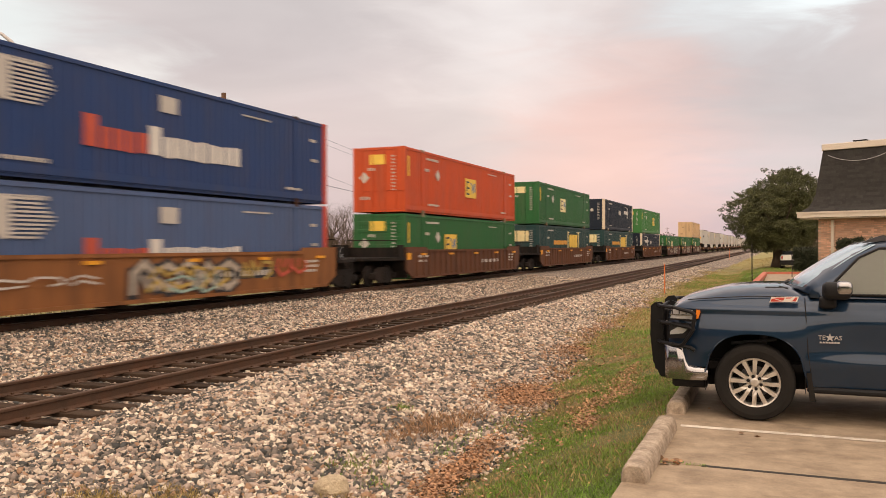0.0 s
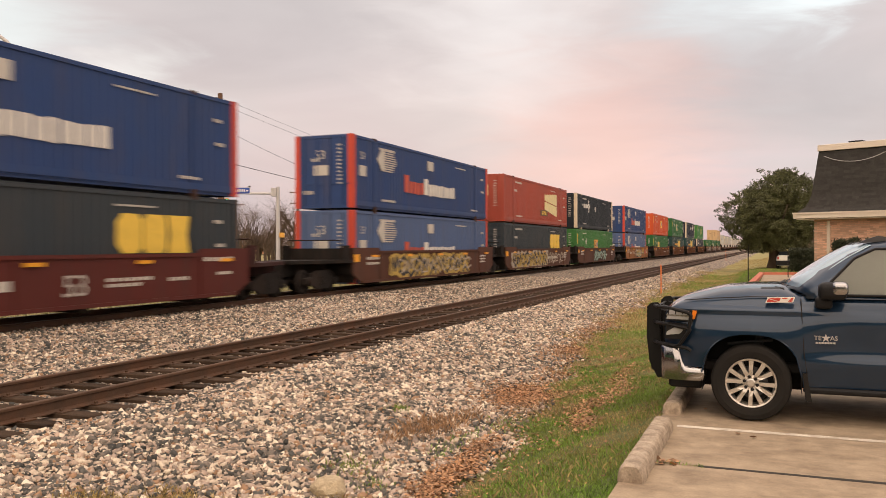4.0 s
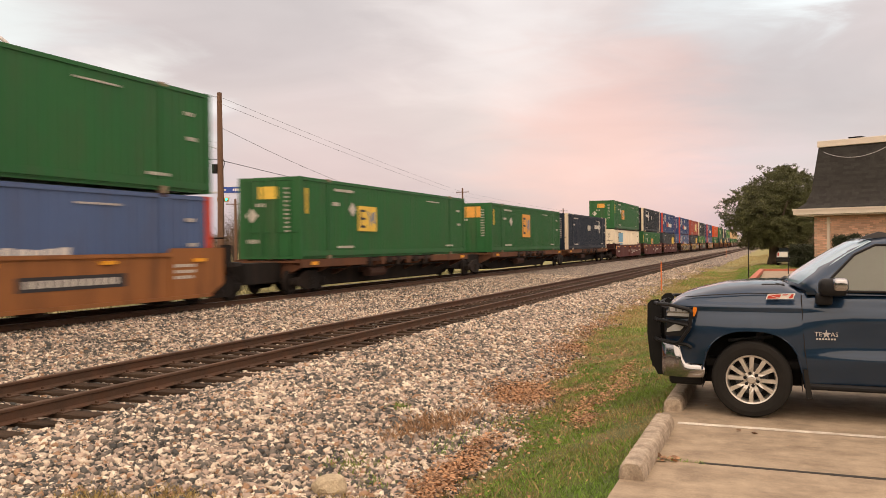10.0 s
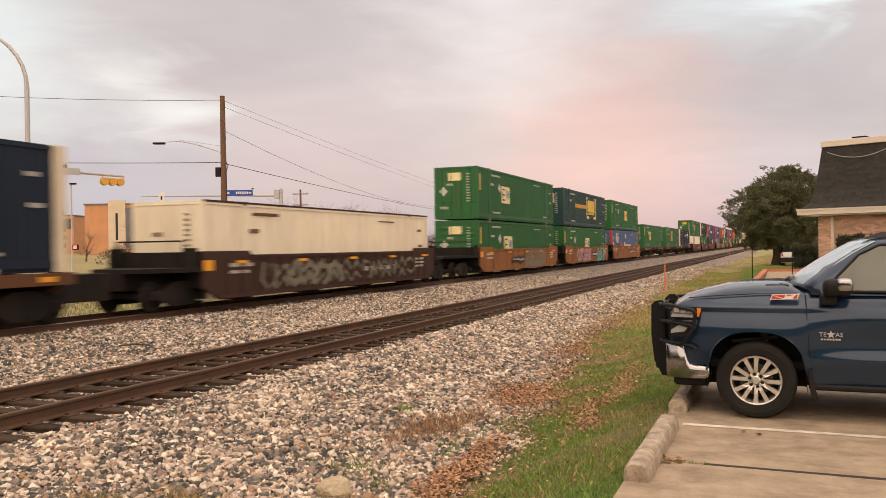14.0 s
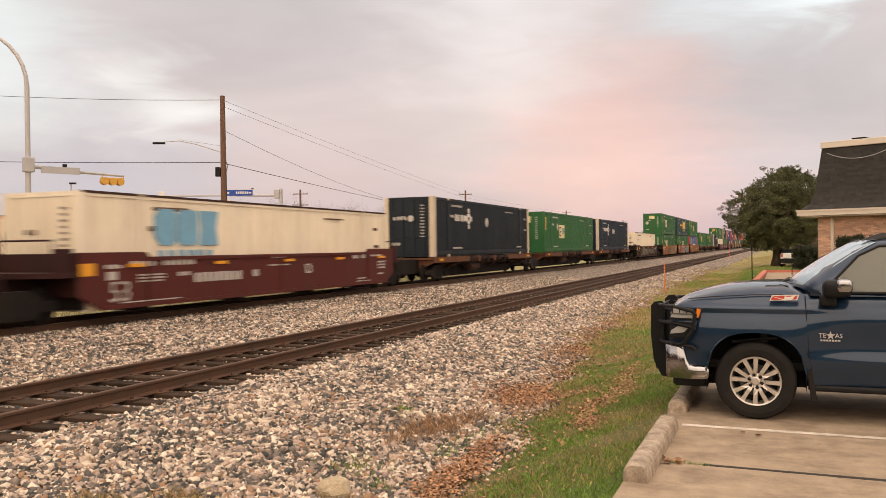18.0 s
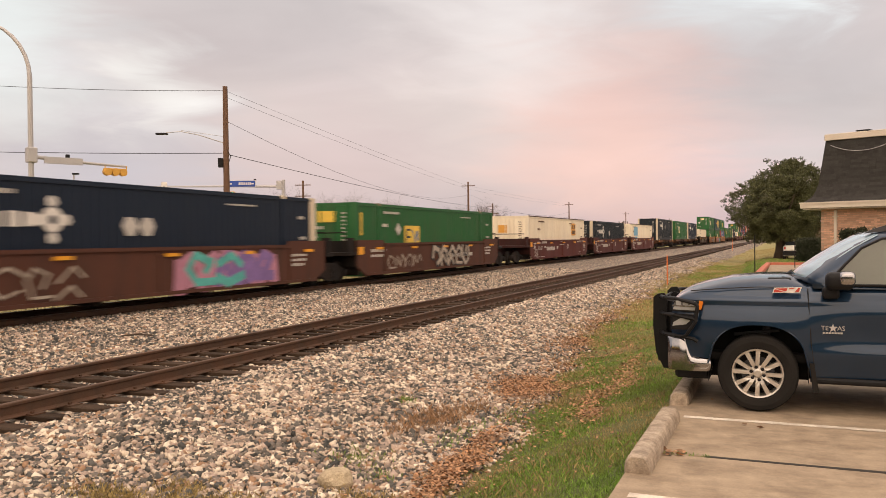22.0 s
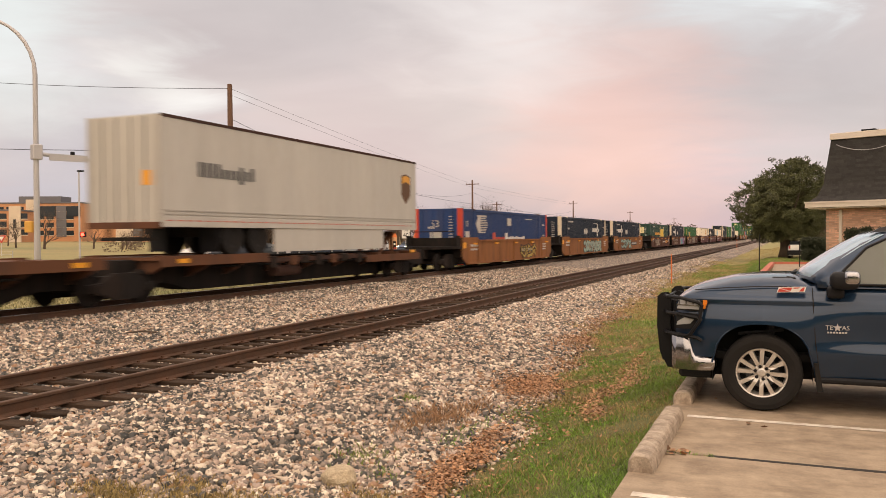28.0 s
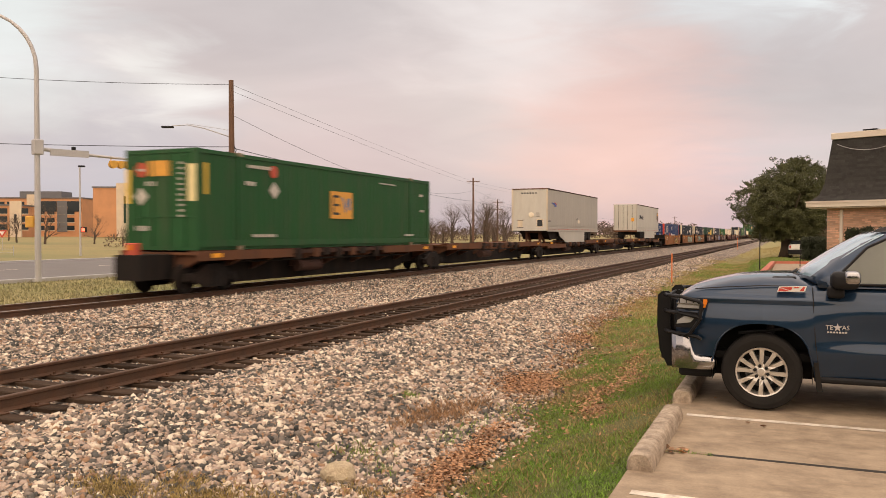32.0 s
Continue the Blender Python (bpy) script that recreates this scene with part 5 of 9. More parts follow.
STROKES = [  # loose bent shapes in a unit square
    [[(0.0, 0.2), (0.22, 0.85), (0.48, 0.25), (0.75, 0.9), (1.0, 0.4)]],
    [[(0.05, 0.5), (0.3, 0.95), (0.85, 0.8), (0.95, 0.35), (0.6, 0.05)]],
    [[(0.05, 0.05), (0.1, 0.65), (0.45, 1.0), (0.85, 0.7), (0.95, 0.1)], [(0.4, 0.5), (0.6, 0.15)]],
    [[(0.1, 0.95), (0.05, 0.4), (0.45, 0.0), (0.9, 0.3), (0.95, 0.9)], [(0.45, 0.5), (0.55, 0.95)]],
    [[(0.95, 0.1), (0.25, 0.1), (0.05, 0.55), (0.4, 0.95), (0.85, 0.75), (0.6, 0.4)]],
    [[(0.0, 0.75), (0.5, 0.95), (1.0, 0.7)], [(0.05, 0.35), (0.5, 0.1), (1.0, 0.3)]],
    [[(0.1, 0.0), (0.5, 0.45), (0.9, 0.05)], [(0.1, 0.55), (0.5, 1.0), (0.9, 0.6)]],
]


def scrawl(seed, y0, y1, z0, z1, x, width=0.15):
    """Sprayed graffiti: fat bent shapes, or thin scrawls, on a car's side."""
    def build():
        r = random.Random(seed)
        bm = bmesh.new()
        n = max(2, int((y1 - y0) / 0.82))
        step = (y1 - y0) / n
        layer = 0
        for i in range(n):
            lean = r.uniform(-0.2, 0.25)
            low, high = z0 + (z1 - z0) * r.uniform(0, 0.12), z1 - (z1 - z0) * r.uniform(0, 0.12)
            for line in r.choice(STROKES):
                pts = [(y0 + (i + 0.02 + 1.02 * px + lean * (pz - 0.5) + r.uniform(-0.07, 0.07)) * step, low + (high - low) * min(1, max(0, pz + r.uniform(-0.06, 0.06)))) for px, pz in line]
                for p, q in zip(pts, pts[1:]):
                    d = Vector((q[0] - p[0], q[1] - p[1]))
                    if d.length < 0.03:
                        continue
                    d.normalize()
                    w = width * r.uniform(0.75, 1.2) / 2
                    nx, nz = -d.y * w, d.x * w
                    e = d * w * 0.7
                    layer += 1
                    quad = [(p[0] - e.x + nx, p[1] - e.y + nz), (q[0] + e.x + nx, q[1] + e.y + nz), (q[0] + e.x - nx, q[1] + e.y - nz), (p[0] - e.x - nx, p[1] - e.y - nz)]
                    quad = [(c0, min(1.42, max(0.22, c1))) for c0, c1 in quad]
                    prism(bm, quad, "x", x - 0.004, x + 0.003 + 0.0004 * (layer % 9))
        return bm
    return build


CAR_LABELS = {"car_rust": "rust-brown ribbed well car of a container train", "car_tan": "faded orange well car with sprayed graffiti", "car_maroon": "maroon well car with white stencils",
              "car_brown": "dirty brown well car covered in graffiti", "car_dark": "dark brown ribbed well car"}


def well_car(color, half_front, half_rear, front_bogie, rear_bogie, sprays=(), ribbed=False, stencils=True, mid_number=False):
    """A well unit, its middle at the origin and z 0 at the rail top. half_*: reach of its end platforms to the joint or coupler."""
    P = PAINTS
    car = thing("well_car", None, CAR_LABELS[color], "railway wagon", "wagons of the train")
    cm = P[color]
    side_x = 1.49
    L = 8.45

    def sill(s):
        def build():
            bm = bmesh.new()
            out = [(-L, 0.66), (-L + 0.75, 0.27), (L - 0.75, 0.27), (L, 0.66), (L, 1.66), (L - 2.3, 1.66), (L - 2.45, 1.52), (-L + 2.45, 1.52), (-L + 2.3, 1.66), (-L, 1.66)]
            prism(bm, out, "x", s * (side_x - 0.06), s * side_x)
            box(bm, *sorted((s * (side_x - 0.05), s * (side_x + 0.05))), -L + 2.4, L - 2.4, 1.44, 1.535)
            box(bm, *sorted((s * (side_x - 0.05), s * (side_x + 0.06))), -L + 0.7, L - 0.7, 0.265, 0.36)
            if ribbed:
                for k in range(22):
                    y = -L + 1.2 + k * (2 * L - 2.4) / 21
                    box(bm, *sorted((s * side_x, s * (side_x + 0.05))), y - 0.05, y + 0.05, 0.36, 1.44)
            else:
                for y in (-6.1, 6.1, 0.0):
                    box(bm, *sorted((s * side_x, s * (side_x + 0.035))), y - 0.04, y + 0.04, 0.36, 1.44)
            return bm
        return build
    for s in (1, -1):
        child("side_sill", shared(("side_sill", color, s, ribbed), sill(s), cm), car)
    for y in (-6.1, -2.0, 2.0, 6.1):
        child("cross_bearer", shared(("well_bearer", 1), lambda: boxes((-1.44, 1.44, -0.13, 0.13, 0.15, 0.30)), P["under"]), car, pose(0, y, 0))
    for sgn, half, bog in ((1, half_front, front_bogie), (-1, half_rear, rear_bogie)):
        def platform(half=half):
            bm = bmesh.new()
            end = half - 0.25
            prism(bm, [(-1.49, L - 0.05), (1.49, L - 0.05), (1.49, L + 0.55), (0.75, end), (-0.75, end), (-1.49, L + 0.55)], "z", 1.08, 1.20)
            box(bm, -0.32, 0.32, L - 0.05, end, 0.62, 1.08)
            box(bm, -1.49, 1.49, L - 0.08, L, 0.62, 1.64)
            for x in (-1.35, 1.35):
                box(bm, x - 0.05, x + 0.05, L, L + 0.5, 1.20, 1.75)
            tube(bm, [(-1.2, L + 0.4, 1.2), (-1.2, L + 0.4, 1.95), (1.2, L + 0.4, 1.95), (1.2, L + 0.4, 1.2)], 0.025, 6)
            return bm
        m = Matrix.Identity(4) if sgn > 0 else pose(0, 0, 0, 0, 0, 180)
        child("end_platform", shared(("end_platform", color, round(half, 2)), platform, P["under"] if color != "car_maroon" else P["car_maroon_dark"]), car, m)
        child("bulkhead", shared(("bulkhead", round(L, 2)), lambda: boxes((-1.42, 1.42, L - 0.33, L - 0.26, 0.30, 1.1)), P["under"]), car, m)
        if bog is not None:
            bogie(car, bog)
    if not stencils:
        return car
    w = side_x + 0.012

    def marks():
        r = random.Random(len(color))
        bm = bmesh.new()
        rows = ((-4.3, 0.80, 2.2, 0.27, 9), (-1.55, 0.86, 0.34, 0.22, 1), (-L + 0.95, 0.98, 0.42, 0.22, 1), (-L + 0.9, 1.26, 0.55, 0.10, 3), (-L + 1.75, 1.30, 0.9, 0.13, 4),
                (-L + 2.9, 1.30, 1.3, 0.17, 6), (-L + 2.0, 1.05, 1.0, 0.045, 8), (-L + 2.0, 0.97, 1.0, 0.045, 7), (-L + 2.0, 0.89, 0.9, 0.045, 7), (-L + 3.5, 1.0, 0.5, 0.11, 2),
                (-L + 1.4, 0.39, 3.0, 0.03, 1), (-0.7, 1.16, 1.2, 0.045, 9), (-0.5, 1.40, 0.7, 0.045, 5), (1.5, 0.86, 0.10, 0.30, 1), (1.8, 0.86, 0.10, 0.30, 1), (1.5, 0.86, 0.4, 0.045, 1), (1.5, 1.13, 0.4, 0.045, 1),
                (L - 3.6, 1.30, 0.5, 0.13, 3), (L - 2.9, 1.30, 0.4, 0.15, 2), (L - 2.1, 1.36, 1.0, 0.07, 5), (L - 1.5, 1.10, 0.7, 0.07, 4), (L - 1.5, 0.98, 0.7, 0.07, 4), (L - 1.5, 0.86, 0.7, 0.07, 4),
                (L - 1.5, 0.62, 0.5, 0.07, 3), (L - 3.2, 0.50, 0.7, 0.05, 3), (L - 3.3, 0.40, 1.3, 0.04, 2)) if color == "car_maroon" and not mid_number else ((2.6, 0.86, 1.6, 0.09, 7), (2.6, 0.72, 1.2, 0.09, 5), (4.8, 0.80, 0.8, 0.10, 4), (-0.5, 0.76, 0.5, 0.24, 1), (-L + 1.2, 0.80, 1.2, 0.14, 5),
                (-L + 1.0, 1.30, 1.0, 0.10, 4), (L - 2.2, 1.30, 1.4, 0.12, 5), (L - 1.6, 0.9, 0.7, 0.09, 4)) if mid_number else ()
        for a, z, length, height, count in rows or ((-2.7 if color == "car_maroon" else L - 7.0, 0.80, 2.8 if color != "car_maroon" else 2.4, 0.18 if color != "car_maroon" else 0.26, 12), (-L + 1.2, 1.18, 1.3, 0.12, 7), (-L + 1.2, 0.98, 1.1, 0.10, 6), (L - 2.2, 1.14, 0.9, 0.09, 5), (L - 2.2, 0.98, 0.9, 0.09, 5), (L - 2.2, 0.82, 0.8, 0.09, 4)):
            for i in range(count):
                st = length / count
                box(bm, side_x - 0.01, w, a + i * st, a + i * st + st * 0.72, z, z + height * r.uniform(0.9, 1))
        return bm
    if color == "car_tan":
        child("number_panel", shared(("number_panel", 1), lambda: boxes((side_x - 0.01, side_x + 0.008, L - 7.2, L - 4.0, 0.72, 1.05)), P["spray_dark"]), car, None, "dark panel behind white number bars")
    stuffed("stencil_marking", shared(("stencils", color, mid_number), marks, P["m_white"]), car)
    stuffed("reflector_strip", shared(("reflectors", 1), lambda: boxes(*[(side_x - 0.01, side_x + 0.062, a, a + 0.5, 1.28, 1.37) for a in (-6.8, -3.4, 0.2, 3.6, 7.0)], (side_x - 0.01, w + 0.004, -L + 0.12, -L + 0.55, 1.1, 1.4)), P["reflect"]), car, None, "yellow reflector strips")
    if color == "car_maroon":
        key = "car53"
        if key not in made:
            made[key] = lettering("53", 0.72, P["m_white"], 0.004)
        child("length_number", made[key], car, pose(w + 0.02, 1.6 if mid_number else -L + 1.35, 0.78 if mid_number else 0.66, 0, 0, 90))
    for k, (tone, y0, y1, z0, z1, width) in enumerate(sprays):
        stuffed("graffiti", mesh_of("graffiti", scrawl(int(y0 * 10) + 150, y0, y1, z0, z1, side_x + 0.040 + 0.008 * k, width)(), P[tone]), car, None, "sprayed graffiti shapes")
    return car


def spine_car(half_front, half_rear, front_bogie, rear_bogie, stanchion=""):
    """A skeleton flat unit for containers and trailers; z 0 at the rail top."""
    P = PAINTS
    car = thing("spine_car", None, "rusty brown skeleton flat wagon with a narrow spine", "railway wagon", "wagons of the train")
    L = 8.6

    def spine():
        bm = bmesh.new()
        prism(bm, [(-half_rear + 0.3, 0.42), (-7.0, 0.46), (-6.0, 0.19), (6.0, 0.19), (7.0, 0.46), (half_front - 0.3, 0.42), (half_front - 0.3, 1.12), (-half_rear + 0.3, 1.12)], "x", -0.48, 0.48)
        return bm
    child("spine", shared(("spine", round(half_front, 2), round(half_rear, 2)), spine, P["under"]), car)

    def deck(y0, y1):
        return lambda: prism(bmesh.new(), [(-1.41, 0.94), (-1.33, 0.94), (-1.33, 1.10), (1.33, 1.10), (1.33, 0.94), (1.41, 0.94), (1.41, 1.22), (1.33, 1.22), (1.33, 1.18), (-1.33, 1.18), (-1.33, 1.22), (-1.41, 1.22)], "y", y0, y1)
    nose = {"trailer_b": -1, "trailer_a": 1}.get(stanchion, 0)      # which end stands under a trailer's nose
    for y0, y1 in ((-8.2, -3.4), (3.2, 8.2)):
        child("deck_plate", shared(("deck_plate", y0), deck(y0, y1), P["deck_rust"]), car, pose(0, 0, -0.22 if nose * y0 > 0 else 0.0), "rust-brown deck plate")
    for sx in (1, -1):
        child("side_sill", shared(("spine_sill", sx), lambda: boxes((*sorted((sx * 1.36, sx * 1.40)), -3.4, 3.2, 1.06, 1.19)), P["car_dark"]), car, pose(0, 0, -0.14 if nose else 0))
    for y in (-8.0, -6.1, -4.4, -2.2, 0, 2.2, 4.4, 6.1, 8.0):
        child("cross_bearer", shared(("cross_bearer", 1), lambda: prism(bmesh.new(), [(-1.32, 1.09), (1.32, 1.09), (1.32, 0.96), (0.42, 0.55), (-0.42, 0.55), (-1.32, 0.96)], "y", -0.09, 0.09), P["car_rust"]), car, pose(0, y, 0))
    for k, y in enumerate((-3.1, -1.9, -1.2, -0.4, 0.7, 1.5, 2.6)):
        child("bracket", shared(("spine_bracket", k % 3), lambda: boxes((1.30, 1.44, -0.16 - 0.06 * (k % 3), 0.16, 0.86 + 0.05 * (k % 3), 1.22), bevel=0.02), P["car_rust" if k % 2 else "under"]), car, pose(0, y, -0.12 if nose else 0))
    child("brake_rod", shared(("brake_rod", 1), lambda: tubes(([(1.05, -6.0, 0.86), (1.12, 6.0, 0.82)], 0.035), sides=6), P["under"]), car)
    child("air_tank", shared(("air_tank", 1), lambda: tubes(([(1.0, -2.6, 0.62), (1.0, -1.2, 0.62)], 0.2), sides=12), P["car_dark"]), car)
    for sx in (1, -1):
        for y in (-7.9, -6.1, 6.1, 7.9):
            if nose * y > 0:
                continue
            child("pedestal", shared(("pedestal", 1), lambda: boxes((-0.12, 0.12, -0.16, 0.16, 1.16, 1.235)), P["car_rust"]), car, pose(sx * 1.12, y, 0))
    stuffed("reflector_strip", shared(("spine_reflectors", 1), lambda: boxes(*[(1.40, 1.425, a, a + 0.45, 1.02, 1.14) for a in (-7.6, 7.2)]), P["reflect"]), car)
    for bog in (front_bogie, rear_bogie):
        if bog is not None:
            bogie(car, bog)
    if stanchion:
        f = nose
        child("hitch", shared(("hitch", f), lambda: tubes(([(-0.55, f * 5.9, 0.94), (-0.4, f * 7.1, 1.86)], 0.09), ([(0.55, f * 5.9, 0.94), (0.4, f * 7.1, 1.86)], 0.09), ([(0.5, f * 7.2, 0.94), (0.45, f * 7.2, 1.86)], 0.10),
                                                           ([(-0.5, f * 7.2, 0.94), (-0.45, f * 7.2, 1.86)], 0.10), ([(-0.6, f * 7.15, 1.86), (0.6, f * 7.15, 1.86)], 0.09)), P["car_rust"]), car, None, "rusty folding trailer hitch")
    return car


def trailer(label, kind):
    """A highway trailer riding on a flat wagon, doors to -y; z 0 at the wagon's deck."""
    P = PAINTS
    ob = thing("highway_trailer", None, label, "trailer", "trailers on the train")
    l, w = C_L / 2, 1.29
    z0, z1 = (0.82, 3.84) if kind == "a" else (0.70, 3.70)
    # kind b: sides painted greyer than the nose, as the less lit faces
    skin = P["white"] if kind == "a" else P["trailer_grey"]

    def shell():
        return prism(bmesh.new(), ribbed_ring(w, l, 0.58, 0.007), "z", z0 + 0.10, z1)
    child("box", shared(("trailer_box", kind), shell, skin), ob)
    for sx in (1, -1):
        child("side_rail", shared(("trailer_rail", kind, sx), lambda: boxes((*sorted((sx * (w - 0.02), sx * (w + 0.02))), -l, l, z0, z0 + 0.30), bevel=0.01), skin), ob)
    child("floor", shared(("trailer_floor", kind), lambda: boxes((-w + 0.02, w - 0.02, -l, l, z0 + 0.02, z0 + 0.1)), P["under"]), ob)
    child("top_rail", shared(("trailer_top_rail", kind), lambda: boxes((w - 0.02, w + 0.015, -l, l, z1 - 0.07, z1 + 0.01), (-w - 0.015, -w + 0.02, -l, l, z1 - 0.07, z1 + 0.01)), P["car_dark"]), ob)
    stuffed("reflective_tape", shared(("reflective_tape", kind), lambda: boxes(*[(w, w + 0.026, -l + 0.2 + k * 0.40, -l + 0.42 + k * 0.40, z0 + 0.16, z0 + 0.195) for k in range(39)]), P["m_red"]), ob)
    if kind == "a":
        for k in range(5):
            child("door_rib", shared(("door_rib", 1), lambda: boxes((-0.04, 0.04, -l - 0.03, -l + 0.01, z0 + 0.14, z1 - 0.08)), P["white"]), ob, pose(-1.0 + 0.5 * k, 0, 0))
        # thin dark strips stand in for the shading of the door grooves
        for k in range(4):
            child("door_gap", shared(("door_gap", 1), lambda: boxes((-0.018, 0.018, -l - 0.006, -l + 0.01, z0 + 0.14, z1 - 0.05)), P["under"]), ob, pose(-0.75 + 0.5 * k, 0, 0))
        for x in (-1.22, 1.22):
            child("door_post", shared(("door_post", 1), lambda: boxes((-0.06, 0.06, -l - 0.04, -l + 0.02, z0 + 0.1, z1), bevel=0.01), P["trailer_grey"]), ob, pose(x, 0, 0))
        child("rear_sill", shared(("rear_sill", 1), lambda: boxes((-w, w, -l - 0.05, -l + 0.05, z0 - 0.04, z0 + 0.14), bevel=0.01), P["car_rust"]), ob, None, "rusty brown rear sill")
        for z in (z0 + 0.34, z0 + 0.44):
            child("side_moulding", shared(("side_moulding", round(z, 2)), lambda: boxes((w, w + 0.02, -l, l, z, z + 0.03)), P["trailer_grey"]), ob)
        child("orange_placard", shared(("orange_placard", 1), lambda: boxes((0.65, 1.05, -l - 0.02, -l, 1.95, 2.35)), P["reflect"]), ob)
        child("brown_shield", shared(("brown_shield", 1), lambda: prism(bmesh.new(), [(l - 1.5, 3.15), (l - 1.5, 2.35), (l - 1.05, 1.95), (l - 0.6, 2.35), (l - 0.6, 3.15), (l - 1.05, 3.25)], "x", w, w + 0.012), P["m_brown"]), ob, None, "brown shield with a gold band")
        child("shield_band", shared(("shield_band", 1), lambda: prism(bmesh.new(), [(l - 1.42, 3.1), (l - 1.42, 2.8), (l - 1.05, 2.92), (l - 0.68, 2.8), (l - 0.68, 3.1), (l - 1.05, 3.18)], "x", w, w + 0.018), P["m_gold"]), ob)
        for i, h in enumerate((0.42, 0.42, 0.42, 0.42, 0.28, 0.28, 0.28, 0.40, 0.28, 0.40)):
            a = -l + 1.5 + 0.27 * i
            child("word_bar", shared(("word_bar", i), lambda: boxes((w, w + 0.012, a, a + 0.16, 2.25 - (0.12 if i == 7 else 0), 2.25 + h)), P["m_dark"]), ob)
    else:
        # paler plate over the nose: light falling on this end, put into colour
        child("nose_panel", shared(("nose_panel", 1), lambda: boxes((-w, w, -l - 0.012, -l + 0.05, z0 + 0.06, z1), bevel=0.01), P["white"]), ob, None, "front panel painted paler, as the lit end")
        child("nose_window", shared(("nose_window", 1), lambda: boxes((0.55, 0.93, -l - 0.03, -l, 1.06, 1.52)), P["m_dark"]), ob)
        child("window_rim", shared(("window_rim", 1), lambda: boxes((0.50, 0.98, -l - 0.026, -l, 1.0, 1.58)), P["post_cream"]), ob)
        child("nose_hatch", shared(("nose_hatch", 1), lambda: boxes((-0.85, -0.5, -l - 0.035, -l, 1.02, 1.48)), P["post_cream"]), ob)
        for z in (0.985, 1.48):
            child("hatch_bar", shared(("hatch_bar", 1), lambda: boxes((-0.90, -0.45, -l - 0.04, -l, 0.0, 0.035)), P["car_dark"]), ob, pose(0, 0, z))
        child("nose_disc", shared(("nose_disc", 1), lambda: spin([(0.0, -l - 0.05), (0.15, -l - 0.045), (0.19, -l - 0.02), (0.19, -l)], "y", 16), P["cream"]), ob, pose(0.12, 0, 1.86), "round cream cap")
        child("nose_box", shared(("nose_box", 1), lambda: boxes((0.48, 0.72, -l - 0.07, -l, 1.74, 2.06), bevel=0.02), P["trailer_grey"]), ob)
        child("side_disc", shared(("side_disc", 1), lambda: prism(bmesh.new(), [(1.1 + 0.34 * math.cos(a * math.tau / 12), 1.52 + 0.16 * math.sin(a * math.tau / 12)) for a in range(12)], "x", w, w + 0.012), P["cream"]), ob, None, "faded cream sticker")
        child("side_smudge", shared(("side_smudge", 1), lambda: prism(bmesh.new(), [(0.2, 1.60), (0.55, 1.66), (0.75, 1.80), (0.5, 1.74)], "x", w, w + 0.010), P["m_dark"]), ob)
        each = [(w, w + 0.012, -l + 0.25 + 0.17 * k, -l + 0.36 + 0.17 * k, 1.40, 1.47) for k in range(3)]
        stuffed("small_words", shared(("small_words", 1), lambda: boxes(*each), P["m_dark"]), ob)
        child("badge", shared(("badge_b", 1), lambda: prism(bmesh.new(), [(-l + 1.15, 2.76), (-l + 1.95, 2.72), (-l + 2.35, 2.62), (-l + 2.35, 2.46), (-l + 1.85, 2.48), (-l + 1.75, 2.60), (-l + 1.15, 2.66)], "x", w, w + 0.010), M["signblue"]), ob, None, "navy swept badge with a red edge")
        for z in (z0 + 0.36, z0 + 0.46):
            child("side_moulding", shared(("side_moulding_b", round(z, 2)), lambda: boxes((w, w + 0.02, -l, l, z, z + 0.025)), skin), ob)
        for sx in (-1, 1):
            child("nose_post", shared(("nose_post", 1), lambda: boxes((-0.05, 0.05, -l - 0.03, -l + 0.06, z0 + 0.06, z1), bevel=0.02), P["post_cream"]), ob, pose(sx * (w - 0.04), 0, 0))
        child("nose_cap", shared(("nose_cap", 1), lambda: boxes((-w, w, -l - 0.03, -l + 0.02, z1 - 0.06, z1 + 0.01)), P["car_rust"]), ob)
        child("word_underline", shared(("word_underline_b", 1), lambda: prism(bmesh.new(), [(-l + 1.7, 2.745), (-l + 2.05, 2.80), (-l + 2.4, 2.68), (-l + 2.36, 2.60), (-l + 2.0, 2.73)], "x", w, w + 0.014), P["m_red"]), ob)
        stuffed("nose_words", shared(("nose_words", 1), lambda: boxes(*[(-0.6 + 0.2 * i, -0.6 + 0.2 * i + 0.12, -l - 0.025, -l, 3.34, 3.43) for i in range(6)]), P["m_dark"]), ob)
    # running gear at one end, skirt and legs
    wy = (-l + 4.4, -l + 3.1) if kind == "a" else (l - 3.0, l - 4.25)
    for y in wy:
        for s in (1, -1):
            child("wheel", shared(("trailer_wheel", 1), lambda: spin([(0.0, 0.0), (0.24, 0.0), (0.30, -0.03), (0.50, -0.04), (0.52, 0.0), (0.52, 0.24), (0.0, 0.24)], "x", 20), M["rubber"]), ob,
                  pose(w - 0.09, y, 0.52, 0, 0, 180) if s > 0 else pose(-w + 0.09, y, 0.52))
    sk = (-l + 5.2, l - 3.2) if kind == "a" else (-l + 3.0, l - 4.95)
    slope, hem = (0.0, 0.06) if kind == "a" else (2.3, -0.12)
    child("skirt", shared(("trailer_skirt", kind), lambda: prism(bmesh.new(), [(sk[0], z0 + 0.05), (sk[0] + slope * 0.15, z0 - 0.3 * (slope > 0)), (sk[0] + slope, hem), (sk[1], hem), (sk[1], z0 + 0.05)], "x", w - 0.04, w - 0.015), P["white"]), ob, None, "pale plastic side skirt")
    tail = -l + 0.10 if kind == "a" else l - 0.10
